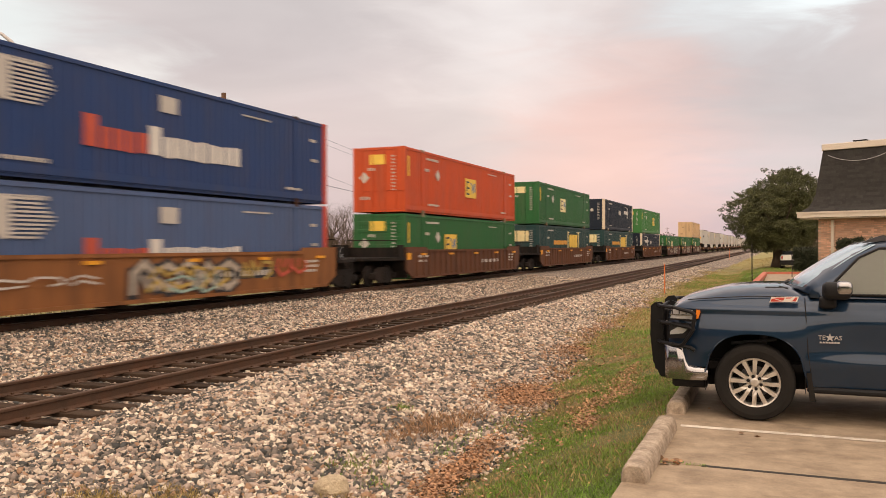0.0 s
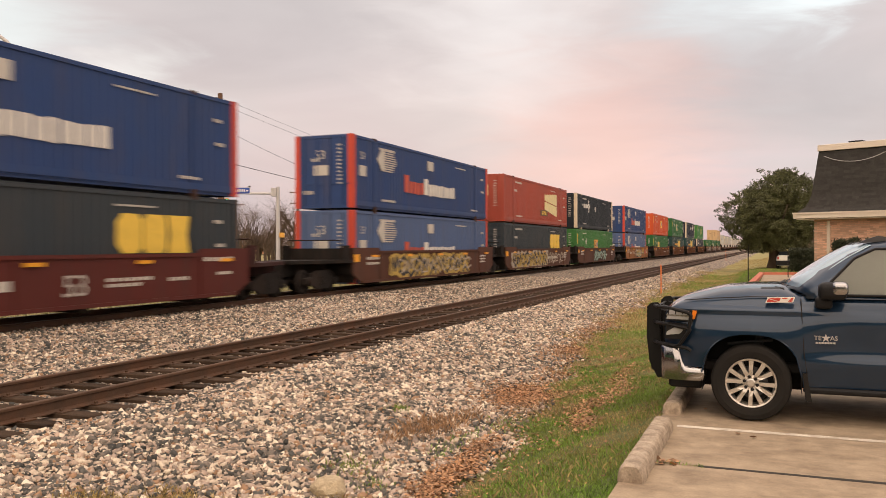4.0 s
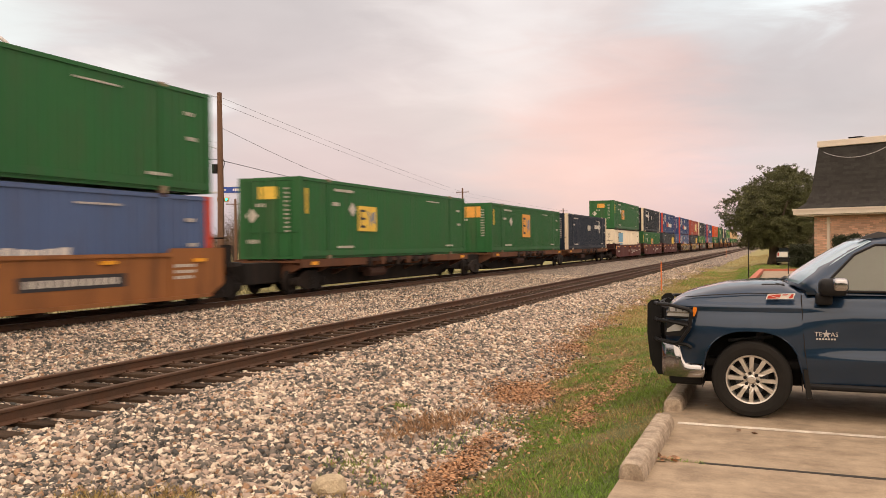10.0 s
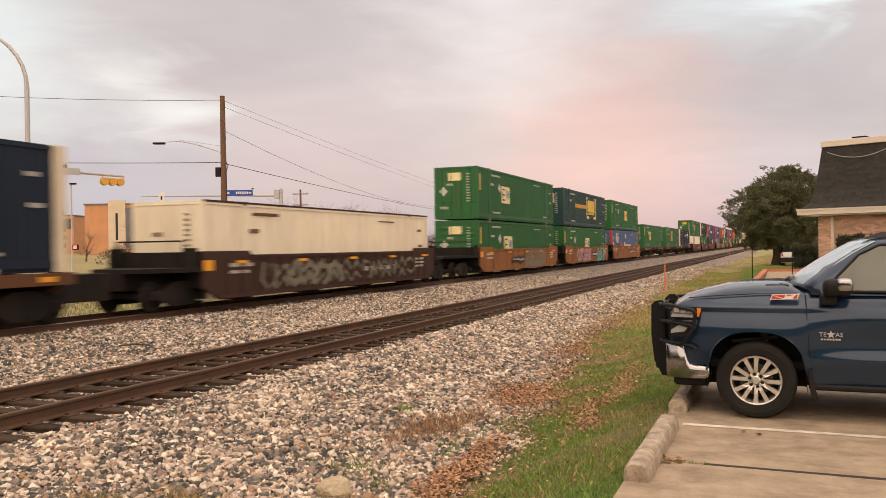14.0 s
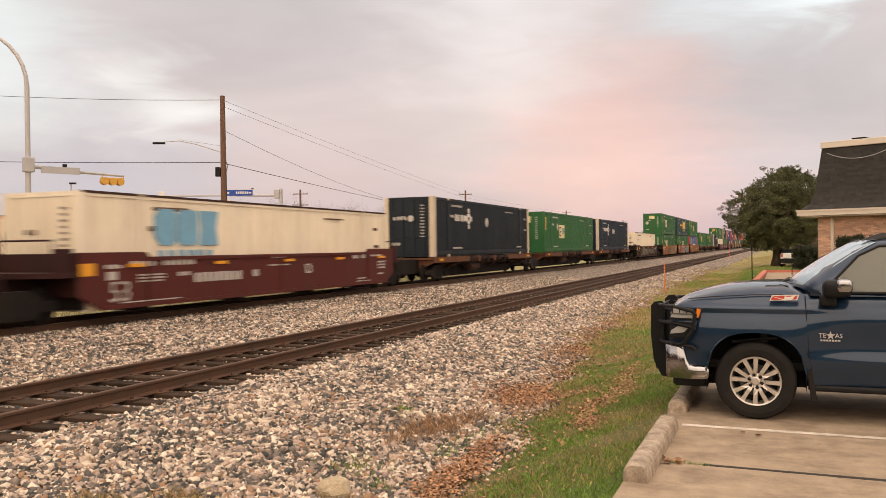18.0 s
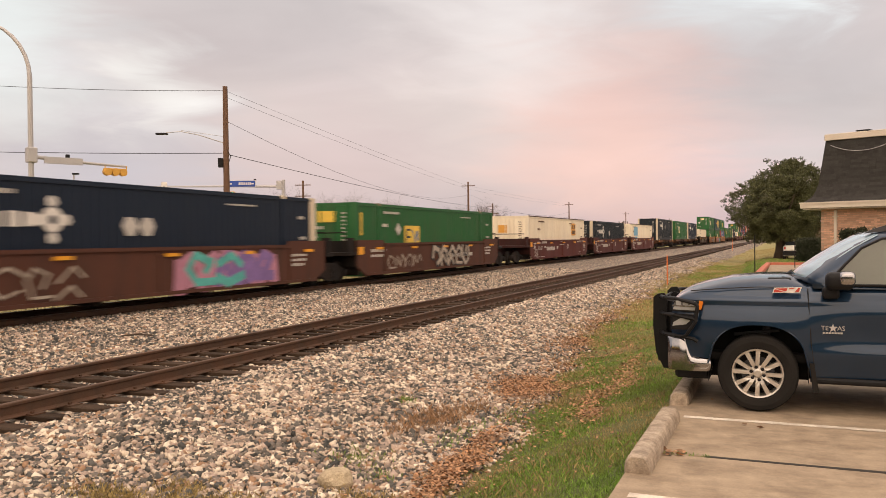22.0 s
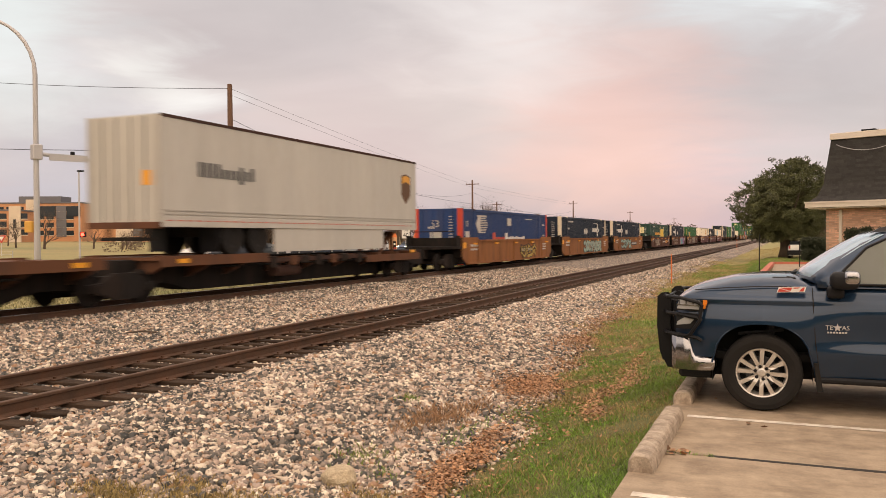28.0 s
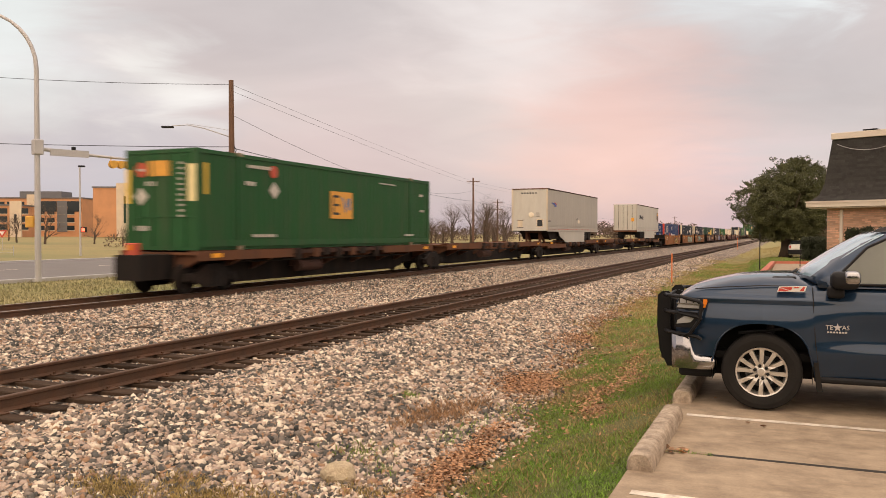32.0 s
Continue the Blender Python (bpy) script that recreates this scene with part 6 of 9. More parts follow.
    child("bumper_guard", shared(("bumper_guard", kind), lambda: boxes((-1.0, 1.0, tail - 0.05, tail + 0.05, 0.45, 0.55), (-0.7, -0.6, tail - 0.05, tail + 0.05, 0.5, z0 + 0.05), (0.6, 0.7, tail - 0.05, tail + 0.05, 0.5, z0 + 0.05)), P["under"]), ob)
    if kind == "b":
        child("landing_gear", shared(("landing_gear", 1), lambda: prism(bmesh.new(), [(-l + 0.8, z0 + 0.05), (-l + 3.9, z0 + 0.05), (-l + 3.9, 0.30), (-l + 2.9, 0.14), (-l + 1.75, 0.14), (-l + 1.5, 0.34)], "x", -1.0, 1.0), P["under"]), ob)
    for sx in (-0.95, 0.95):
        child("mud_flap", shared(("mud_flap", kind), lambda: boxes((-0.32, 0.32, -0.02, 0.02, 0.12, z0 + 0.05)), M["black"]), ob, pose(sx, min(wy) - 0.75, 0))
    for sx in (-0.75, 0.75):
        child("landing_leg", shared(("landing_leg", kind), lambda: boxes((-0.07, 0.07, -0.07, 0.07, 0.1, z0 + 0.05)), P["under"]), ob, pose(sx, (l - 2.7) if kind == "a" else (-l + 2.6), 0))
    child("underframe", shared(("underframe", kind), lambda: boxes((-0.6, 0.6, min(wy) - 0.6, max(wy) + 0.6, 0.55, z0 + 0.05)), P["under"]), ob)
    return ob


# order of the train from the head: rear end of the load at 0 s, kind of wagon, lower and upper load
E3 = ("emp", "green")
TRAIN = [
    # (rear end at 0 s, wagon, lower, upper, set position: f first, m middle, r rear, s single)
    (32.78, "rust", ("emp", "green", 0.335, "m_yellow"), ("emp", "orange", 0.515, "m_yellow"), "s"),
    (9.84, "tan", ("pacer", "paleblue"), ("pacer", "blue"), "s"),
    (-13.59, "brown1", ("emp", "leaf", 0.495, "m_gold"), ("umax", "charcoal", 0.30), "f"),
    (-33.21, "brown2", ("csx", "slate", 0.77), ("wave", "brickred"), "m"),
    (-52.47, "brown3", ("pacer", "paleblue"), ("pacer", "blue"), "r"),
    (-76.01, "maroon1", ("csx", "slate", 0.78), ("pacer", "blue"), "f"),
    (-95.31, "maroon1", ("emp", "green", 0.49, "m_gold"), ("umax", "charcoal", 0.30), "m"),
    (-115.02, "maroon1", ("creamcsx", "cream", 0.235), ("emp", "green", 0.32, "m_gold"), "r"),
    (-135.6, "spine", ("umax", "navy", 0.786), None, "f"),
    (-154.27, "spine", ("emp", "green", 0.44, "m_gold"), None, "m"),
    (-174.96, "spine", ("emp", "green", 0.31, "m_yellow"), None, "r"),
    (-196.0, "tan0", ("pacer", "paleblue"), ("emp", "green", 0.50, "m_yellow"), "f"),
    (-215.49, "tan1", ("emp", "green", 0.51, "m_pale"), ("csx", "teal", 0.625), "m"),
    (-234.79, "tan2", ("emp", "green", 0.33, "m_pale"), ("emp", "green", 0.305, "m_pale"), "r"),
    (-258.02, "dark", ("plain", "cream"), None, "s"),
    (-279.04, "spine", ("umax", "navy", 0.30), None, "f"),
    (-297.6, "spine", ("emp", "green", 0.31, "m_pale"), None, "m"),
    (-317.64, "spine", ("umax", "charcoal", 0.30), None, "r"),
    (-338.97, "maroon", ("creamcsx", "cream", 0.23), None, "f"),
    (-358.4, "maroon", ("umax", "charcoal", 0.30), None, "m"),
    (-377.77, "maroon", ("creambox", "cream", 0.77), None, "r"),
    (-401.15, "brown4", ("emp", "green", 0.32, "m_yellow"), None, "f"),
    (-420.35, "brown5", ("umax", "navy", 0.30), None, "m"),
    (-439.93, "brown6", ("csx", "pine", 0.63), None, "r"),
    (-463.5, "tan3", ("umax", "navy", 0.30), None, "f"),
    (-482.82, "tan4", ("umax", "navy", 0.79), None, "m"),
    (-502.7, "tan5", ("pacer", "blue"), None, "r"),
    (-524.35, "spine", "trailer_a", None, "f"),
    (-542.7, "spine", None, None, "m"),
    (-561.01, "spine", "trailer_b", None, "m"),
    (-579.2, "spine", None, None, "m"),
    (-597.45, "spine", ("emp", "forest", 0.50, "m_gold"), None, "r"),
]
HEAD = [  # ahead of the first, seen only far off
    (54.6, "rust", ("csx", "teal", 0.63), ("emp", "green", 0.42, "m_pale"), "s"),
    (77.4, "rust", ("csx", "teal", 0.63), ("umax", "navy", 0.78), "s"),
    (100.2, "rust", ("umax", "navy", 0.30), ("emp", "leaf", 0.62, "m_yellow"), "s"),
    (123.5, "brown4", ("emp", "green", 0.42, "m_pale"), None, "f"),
    (142.9, "brown4", ("emp", "green", 0.42, "m_pale"), None, "m"),
    (162.3, "brown4", ("emp", "green", 0.42, "m_pale"), ("plain", "tan"), "r"),
] + [(185.0 + 18.6 * k, "spine", "trailer_b" if k % 3 else "trailer_a", None, "fmmmr"[k % 5]) for k in range(14)]
SPRAYS = {  # tone, from and to along the wagon, heights, width of the strokes
    "tan": [("spray_dark", -1.9, 2.4, 0.35, 1.35, 0.34), ("spray_white", -1.9, 2.4, 0.40, 1.30, 0.17), ("spray_gold", -1.4, 1.9, 0.5, 1.2, 0.10), ("spray_mint", -0.6, 1.4, 0.4, 1.0, 0.07), ("m_red", 4.4, 6.2, 0.75, 1.3, 0.10), ("spray_gold", 2.6, 4.2, 0.6, 1.3, 0.10), ("m_white", -6.2, -3.0, 0.8, 1.05, 0.05)],
    "brown1": [("spray_dark", -2.0, 3.4, 0.35, 1.35, 0.30), ("spray_mint", -2.0, 3.4, 0.40, 1.30, 0.16)],
    "brown2": [("spray_white", -7.2, 1.2, 0.30, 1.40, 0.50), ("spray_gold", -7.1, 1.1, 0.3, 1.3, 0.2), ("spray_dark", -7.0, 1.0, 0.35, 1.35, 0.15), ("spray_white", 1.6, 6.6, 0.45, 1.3, 0.10), ("spray_gold", -6.5, 0.6, 0.4, 1.2, 0.06)],
    "brown3": [("spray_gold", -5.2, 4.2, 0.35, 1.38, 0.48), ("spray_dark", -5.2, 4.2, 0.35, 1.35, 0.15), ("spray_white", -4.6, 4.6, 0.45, 1.25, 0.07)],
    "tan1": [("spray_white", -4.6, 0.4, 0.35, 1.38, 0.36), ("spray_pink", -4.6, 0.4, 0.38, 1.35, 0.20), ("spray_dark", -4.4, 0.2, 0.5, 1.2, 0.04), ("spray_teal", 3.2, 5.9, 0.36, 1.40, 0.52), ("spray_dark", 3.5, 5.6, 0.48, 1.25, 0.30), ("spray_white", 3.5, 5.6, 0.5, 1.2, 0.10)],
    "tan2": [("spray_faded", 0.6, 4.4, 0.32, 1.38, 1.0), ("car_tan", 0.4, 4.2, 0.6, 1.3, 0.12), ("spray_dark", -2.6, -0.4, 0.72, 0.98, 0.30), ("m_white", -2.6, -0.4, 0.78, 0.93, 0.05)],
    "brown4": [("spray_dark", -1.2, 3.6, 0.35, 1.42, 0.36), ("spray_white", -1.2, 3.6, 0.40, 1.38, 0.18), ("spray_white", -6.0, -2.5, 0.4, 1.1, 0.06)],
    "brown5": [("spray_pink", 0.7, 5.2, 0.32, 1.40, 0.45), ("spray_purple", 2.4, 5.0, 0.35, 1.38, 0.34), ("spray_teal", 1.0, 3.4, 0.35, 1.38, 0.24), ("spray_white", -6.8, -2.6, 0.35, 1.2, 0.06)],
    "brown6": [("spray_white", -5.4, -1.3, 0.35, 1.25, 0.07), ("spray_white", -4.2, -2.0, 0.4, 1.3, 0.05), ("m_gold", 3.4, 6.0, 0.7, 1.1, 0.08)],
    "tan3": [("spray_dark", -4.8, 0.8, 0.35, 1.42, 0.34), ("spray_mint", -4.8, 0.8, 0.40, 1.36, 0.19)],
    "tan4": [("spray_dark", -1.6, 5.0, 0.30, 1.42, 0.40), ("spray_mint", -1.6, 5.0, 0.36, 1.38, 0.22), ("spray_white", -1.2, 4.6, 0.5, 1.25, 0.05)],
    "dark": [("spray_faded", -5.6, 6.0, 0.40, 1.30, 0.12), ("spray_faded", -4.2, -0.5, 0.45, 1.25, 0.22)],
    "tan5": [("spray_dark", 1.4, 4.6, 0.38, 1.25, 0.26), ("spray_gold", 1.4, 4.6, 0.4, 1.2, 0.14)],
}
rolling = []        # (thing, place along the train at 0 s, height)


def load(spec, low=True):
    if spec == "trailer_a":
        return trailer("weathered white highway trailer with a brown shield, riding a flat wagon", "a")
    if spec == "trailer_b":
        return trailer("plain grey-white highway trailer riding a flat wagon", "b")
    style, color, *rest = spec
    return container(style, color, rest[0] if rest else 0.5, tone=rest[1] if len(rest) > 1 else "m_yellow", ribs=low and style in ("emp", "csx"))


def assemble(units):
    for i, (rear, wagon, low, up, pos) in enumerate(units):
        mid = rear + C_L / 2
        ahead = units[i - 1][0] - rear if i else 22.9
        behind = rear - units[i + 1][0] if i + 1 < len(units) else 19.4
        hf, hr = ahead / 2 - 0.02, behind / 2 - 0.02
        first, last = pos in "fs", pos in "rs"
        fb = hf - 1.75 if first else None
        rb = -(hr - 1.75) if last else -(behind / 2)
        if wagon == "spine":
            car = spine_car(hf, hr, min(fb, 7.1) if fb else None, max(rb, -7.1) if last else rb, stanchion=low if isinstance(low, str) else "")
            base = 1.235
        else:
            kind = wagon.rstrip("0123456789")
            car = well_car("car_" + kind, hf, hr, fb, rb, SPRAYS.get(wagon, ()), ribbed=kind in ("rust", "dark"), mid_number=wagon == "maroon1")
            base = 0.25
        rolling.append((car, mid, 0.0))
        if low is not None:
            rolling.append((load(low, up is not None), mid, base if isinstance(low, tuple) else 1.18))
        if up is not None:
            rolling.append((load(up, False), mid, base + C_H + 0.09))


HEAD.sort(key=lambda r: -r[0])
assemble(HEAD + TRAIN)
# end-of-train lamp on the last coupler
eot = thing("end_of_train_device", None, "small end-of-train marker box on the last coupler", "marker light")
part("case", boxes((-0.16, 0.16, -0.12, 0.12, 0.7, 1.25), bevel=0.02), PAINTS["m_red"], eot)
part("lens", boxes((-0.08, 0.08, -0.14, -0.12, 1.05, 1.2)), M["amber"], eot)
rolling.append((eot, -597.45 - 1.1, 0.2))


def run(t):
    """How far the train has gone since 0 s: it slows from 20.3 to 18.6 m/s."""
    return 20.323 * t - 0.036016 * t * t - 0.00029789 * t ** 3 + 0.0000116819 * t ** 4

# ---- the parked pickup: local x from its front axle to the tail, near side at -y ----
def lerp_table(x, table):
    return float(np.interp(x, [a for a, _ in table], [b for _, b in table]))


AXLES = (0.0, 3.75)
ARCH = 0.508


def arch_top(d):
    """Height of the squared-off wheel opening at a distance from the axle."""
    return 0.405 + 0.535 * max(0.0, 1 - (abs(d) / ARCH) ** 2.5) ** (1 / 2.5)


def lower_edge(x, base):
    z = base
    for a in AXLES:
        d = abs(x - a)
        if d < ARCH:
            z = max(z, arch_top(d))
    return z


def loft(stations, section, closed_ends=True, smooth_mirror=True):
    """A body through cross-sections; section(x) gives (half width, height) from the sill over to the middle; mirrored."""
    bm = bmesh.new()
    rings = []
    for x in stations:
        half = section(x)
        ring = [bm.verts.new((x, -w, z)) for w, z in half] + [bm.verts.new((x, w, z)) for w, z in reversed(half[:-1])]
        rings.append(ring)
    for r0, r1 in zip(rings, rings[1:]):
        for k in range(len(r0) - 1):
            bm.faces.new((r0[k], r0[k + 1], r1[k + 1], r1[k]))
    if closed_ends:
        bm.faces.new(rings[0])
        bm.faces.new(rings[-1][::-1])
    bmesh.ops.recalc_face_normals(bm, faces=bm.faces[:])
    return bm


def pickup_truck():
    truck = thing("pickup_truck", pose(-0.245, 10.42, 0), "dark blue crew-cab pickup parked on the concrete lot", "pickup truck")
    P = M["truckpaint"]

    def width(x):
        return lerp_table(x, [(-0.92, 0.80), (-0.80, 0.92), (-0.60, 0.985), (-0.45, 1.0), (0.0, 1.015), (0.45, 1.0), (0.8, 0.99), (3.0, 0.99), (3.75, 1.015), (4.9, 0.98)])

    def deck(x):
        return lerp_table(x, [(-0.92, 1.17), (-0.85, 1.235), (-0.74, 1.295), (-0.59, 1.34), (-0.3, 1.405), (0.0, 1.435), (0.3, 1.44), (0.5, 1.37), (0.9, 1.355), (4.9, 1.37)])

    def sides(x):
        w, z1 = width(x), deck(x)
        flare = sum(0.03 * max(0, 1 - abs(x - a) / 0.75) for a in AXLES)
        zb = lower_edge(x, 0.40 if x > -0.5 else 0.56)
        edge = z1 - lerp_table(x, [(-0.9, 0.03), (-0.3, 0.075), (0.35, 0.09), (0.6, 0.0), (4.9, 0.0)])
        e2 = max(edge, zb + 0.06)
        front = max(0.0, min(1.0, (1.0 - x) / 0.65))         # the fender has a rounder shoulder than the doors
        door = [(0.50, -0.048), (0.56, -0.022), (0.64, 0.0), (0.67, 0.0), (0.755, -0.028), (0.80, -0.031), (0.95, -0.024), (1.05, -0.012), (1.10, -0.010), (1.16, -0.026), (1.22, -0.050), (1.30, -0.066), (1.45, -0.080)]
        fend = [(0.50, -0.020), (0.56, 0.0), (0.76, 0.008), (0.90, 0.008), (0.98, 0.004), (1.04, -0.006), (1.10, -0.022), (1.135, -0.030), (1.16, -0.031), (1.185, -0.018), (1.205, -0.022), (1.23, -0.046), (1.26, -0.070), (1.30, -0.080), (1.45, -0.092)]

        def off(z):
            return lerp_table(z, door) * (1 - front) + lerp_table(z, fend) * front + flare * max(0.0, min(1.0, (1.25 - z) / 0.22))
        levels = [zb] + [max(z, zb + 0.004 * (k + 1)) for k, z in enumerate((0.555, 0.64, 0.67, 0.71, 0.755, 0.80, 0.88, 0.96, 1.04, 1.10, 1.135, 1.16, 1.185, 1.205, 1.23, 1.26))]
        levels = [min(z, e2 - 0.01 + 0.0004 * k) for k, z in enumerate(levels)]
        return [(w + off(z), z) for z in levels] + [(w - 0.105, e2 + 0.012), (w - 0.20, z1 - 0.012), (w * 0.62, z1 - 0.004), (w * 0.56, z1 + 0.014), (w * 0.3, z1 + 0.022), (0.0, z1 + 0.025)]
    xs = sorted(set([round(v, 3) for v in np.concatenate([np.linspace(-0.92, -0.5, 8), np.linspace(-0.52, 0.52, 47), np.linspace(0.5, 3.25, 12), np.linspace(3.22, 4.28, 33), np.linspace(4.25, 4.93, 5)])]))
    body = part("body", loft(xs, sides), P, truck, "dark blue metallic paint", smooth=True)
    # cab shell and roof
    def cab(x):
        roof = lerp_table(x, [(0.30, 1.42), (0.56, 1.62), (0.85, 1.80), (1.08, 1.915), (1.35, 1.95), (2.7, 1.95), (3.05, 1.90), (3.25, 1.36)])
        top_w = lerp_table(x, [(0.30, 0.86), (0.56, 0.80), (1.08, 0.70), (1.4, 0.68), (3.0, 0.68), (3.25, 0.80)])
        bw = 0.925
        k = (roof - 1.34) / 0.61
        return [(bw, 1.335), (bw - (bw - top_w) * 0.5 * k, 1.335 + (roof - 1.335) * 0.5), (top_w + 0.03 * k, roof - 0.05 * k), (top_w - 0.06, roof), (top_w * 0.5, roof + 0.012 * k), (0.0, roof + 0.015 * k)]
    cxs = [0.30, 0.43, 0.56, 0.7, 0.85, 0.97, 1.08, 1.2, 1.35, 1.7, 2.1, 2.7, 2.9, 3.05, 3.25]
    def bowed(bm):
        for v in bm.verts:
            fade = max(0.0, min(1.0, (1.75 - v.co.x) / 0.7))
            v.co.x += 0.21 * fade * (abs(v.co.y) / 0.85) ** 2
        return bm
    part("cab", bowed(loft(cxs, cab)), P, truck, smooth=True)
    # glass, set just proud of the shell
    bm = bmesh.new()
    grid = []
    for x in (0.335, 0.50, 0.66, 0.82, 0.98, 1.06):
        c = cab(x)
        z = c[-1][1] + 0.006
        w = c[3][0] + 0.035
        grid.append([bm.verts.new((x - 0.004, -w + 2 * w * k / 8, z + 0.006 - 0.030 * (abs(k - 4) / 4) ** 3)) for k in range(9)])
    for r0, r1 in zip(grid, grid[1:]):
        for k in range(8):
            bm.faces.new((r0[k], r0[k + 1], r1[k + 1], r1[k]))
    bowed(bm)
    bmesh.ops.recalc_face_normals(bm, faces=bm.faces[:])
    bmesh.ops.solidify(bm, geom=bm.faces[:], thickness=0.006)
    part("windshield", bm, M["windshield"], truck, "windshield with pale sky reflection in its colour", smooth=True)

    def side_glass(name, outline):
        for s in (-1, 1):
            bm = bmesh.new()
            def y_at(z):
                k = (z - 1.335) / 0.60
                return s * (0.925 - 0.225 * k + 0.030)
            top = [bm.verts.new((x, y_at(z), z)) for x, z in outline]
            bm.faces.new(top if s < 0 else top[::-1])
            bmesh.ops.solidify(bm, geom=bm.faces[:], thickness=0.028)
            part(name, bm, M["glass"], truck, "window with grey sky reflection in its colour")
            bm = bmesh.new()
            pts = [(x, y_at(z) * 1.003, z) for x, z in outline]
            tube(bm, pts + [pts[0]], 0.014, 6, False)
            part("window_seal", bm, M["black"], truck)
    side_glass("front_window", [(0.72, 1.375), (1.96, 1.375), (1.96, 1.86), (1.22, 1.86), (1.02, 1.76), (0.80, 1.52)])
    side_glass("rear_window", [(2.08, 1.375), (2.78, 1.375), (2.85, 1.70), (2.6, 1.86), (2.08, 1.86)])
    # shut lines as thin dark strips
    def seam(points):
        for s in (-1, 1):
            part("shut_line", tubes(([(x, s * y, z) for x, y, z in points], 0.005), sides=5), M["darkgap"], truck)
    seam([(0.50, 0.922, 1.335), (0.505, 0.972, 1.22), (0.515, 0.997, 1.0), (0.53, 1.012, 0.75), (0.56, 0.995, 0.52)])
    seam([(2.02, 0.922, 1.345), (2.02, 0.975, 1.2), (2.02, 0.975, 0.9), (2.02, 0.985, 0.52)])
    seam([(-0.70, 0.88, 1.29), (-0.4, 0.925, 1.32), (0.0, 0.935, 1.345), (0.30, 0.92, 1.345)])
    for y0 in (-1.0, 0.93):
        part("rocker_trim", boxes((0.52, 3.24, y0, y0 + 0.07, 0.335, 0.398), bevel=0.02), M["black"], truck)
    # frame, plus a broad low box added to keep light off the pavement below
    part("chassis", boxes((-0.6, 4.8, -0.45, 0.45, 0.30, 0.62), (0.58, 3.15, -0.90, 0.90, 0.34, 0.50), (-0.75, 4.9, -0.80, 0.80, 0.52, 0.60)), M["darkgap"], truck)
    # wheel houses and lips
    for a in AXLES:
        for s in (-1, 1):
            bm = bmesh.new()
            n = 22
            rim, inn = [], []
            line = [(-0.508, 0.30)] + [(-0.505 + 1.01 * k / n, arch_top(-0.505 + 1.01 * k / n) + 0.004) for k in range(n + 1)] + [(0.508, 0.30)]
            for dx, z in line:
                rim.append(bm.verts.new((a + dx, s * 1.0, z)))
                inn.append(bm.verts.new((a + dx, s * 0.55, z)))
            for k in range(len(rim) - 1):
                bm.faces.new((rim[k], rim[k + 1], inn[k + 1], inn[k]))
            bm.faces.new(inn)
            part("wheel_house", bm, M["darkgap"], truck)
            bm = bmesh.new()
            tube(bm, [(a + dx, s * 1.022, z) for dx, z in line[1:-1]], 0.009, 6)
            part("arch_lip", bm, P, truck)
            part("spring_strut", tubes(([(a + 0.05, s * 0.70, 0.55), (a + 0.10, s * 0.66, 0.98)], 0.045), ([(a - 0.25, s * 0.72, 0.80), (a + 0.22, s * 0.72, 0.86)], 0.018), sides=8), M["darkalloy"], truck)
            wheel = pickup_wheel(truck, a, s)
    # lamps, bumper, grille, guard
    for s in (-1, 1):
        bm = bmesh.new()
        prism(bm, [(-0.895, 1.07), (-0.60, 1.055), (-0.585, 1.175), (-0.86, 1.205)], "y", s * 0.78, s * 0.985)
        part("headlamp_housing", bm, M["black"], truck)
        for z0, z1, x0 in ((1.135, 1.185, -0.875), (1.085, 1.125, -0.885)):
            bm = bmesh.new()
            prism(bm, [(x0, z0), (-0.64, z0 - 0.008), (-0.64, z1 - 0.006), (x0 + 0.015, z1)], "y", s * 0.80, s * 0.993)
            part("headlamp", bm, M["lamp"], truck, "clear headlamp lens")
        for k in range(3):
            x0 = -0.865 + 0.075 * k
            part("headlamp_rib", prism(bmesh.new(), [(x0, 1.136), (x0 + 0.012, 1.136), (x0 + 0.012, 1.186), (x0, 1.186)], "y", s * 0.90, s * 0.996), M["black"], truck)
        part("headlamp_blade", prism(bmesh.new(), [(-0.89, 1.122), (-0.60, 1.108), (-0.60, 1.122), (-0.885, 1.135)], "y", s * 0.86, s * 0.998), M["chrome"], truck, "bright strip between the lamps")
        bm = bmesh.new()
        prism(bm, [(-0.602, 1.085), (-0.58, 1.09), (-0.558, 1.165), (-0.562, 1.182), (-0.60, 1.185), (-0.606, 1.13)], "y", s * 0.88, s * 1.0)
        part("side_marker", bm, M["amber"], truck, "amber side marker")
        bm = bmesh.new()
        prism(bm, [(-0.90, 0.86), (-0.69, 0.86), (-0.66, 1.03), (-0.89, 1.03)], "y", s * 0.84, s * 0.972)
        part("fog_housing", bm, M["black"], truck)
        bm = bmesh.new()
        prism(bm, [(-0.89, 0.90), (-0.74, 0.92), (-0.70, 0.965), (-0.80, 0.99), (-0.88, 0.94)], "y", s * 0.85, s * 0.982)
        part("daytime_lamp", bm, M["lamp"], truck, "clear lower lamp")
    def bumper(x):
        k = (x + 0.95) / 0.45
        z1 = 0.80 - 0.23 * max(0.0, min(1.0, (k - 0.42) / 0.14)) - 0.02 * max(0.0, k - 0.56)
        return [(0.86 + 0.13 * min(1, k * 1.6), 0.39 + 0.02 * k), (0.90 + 0.115 * min(1, k * 1.6), 0.47), (0.90 + 0.115 * min(1, k * 1.6), z1 - 0.05), (0.86 + 0.12 * min(1, k * 1.6), z1), (0.5, z1), (0.0, z1)]
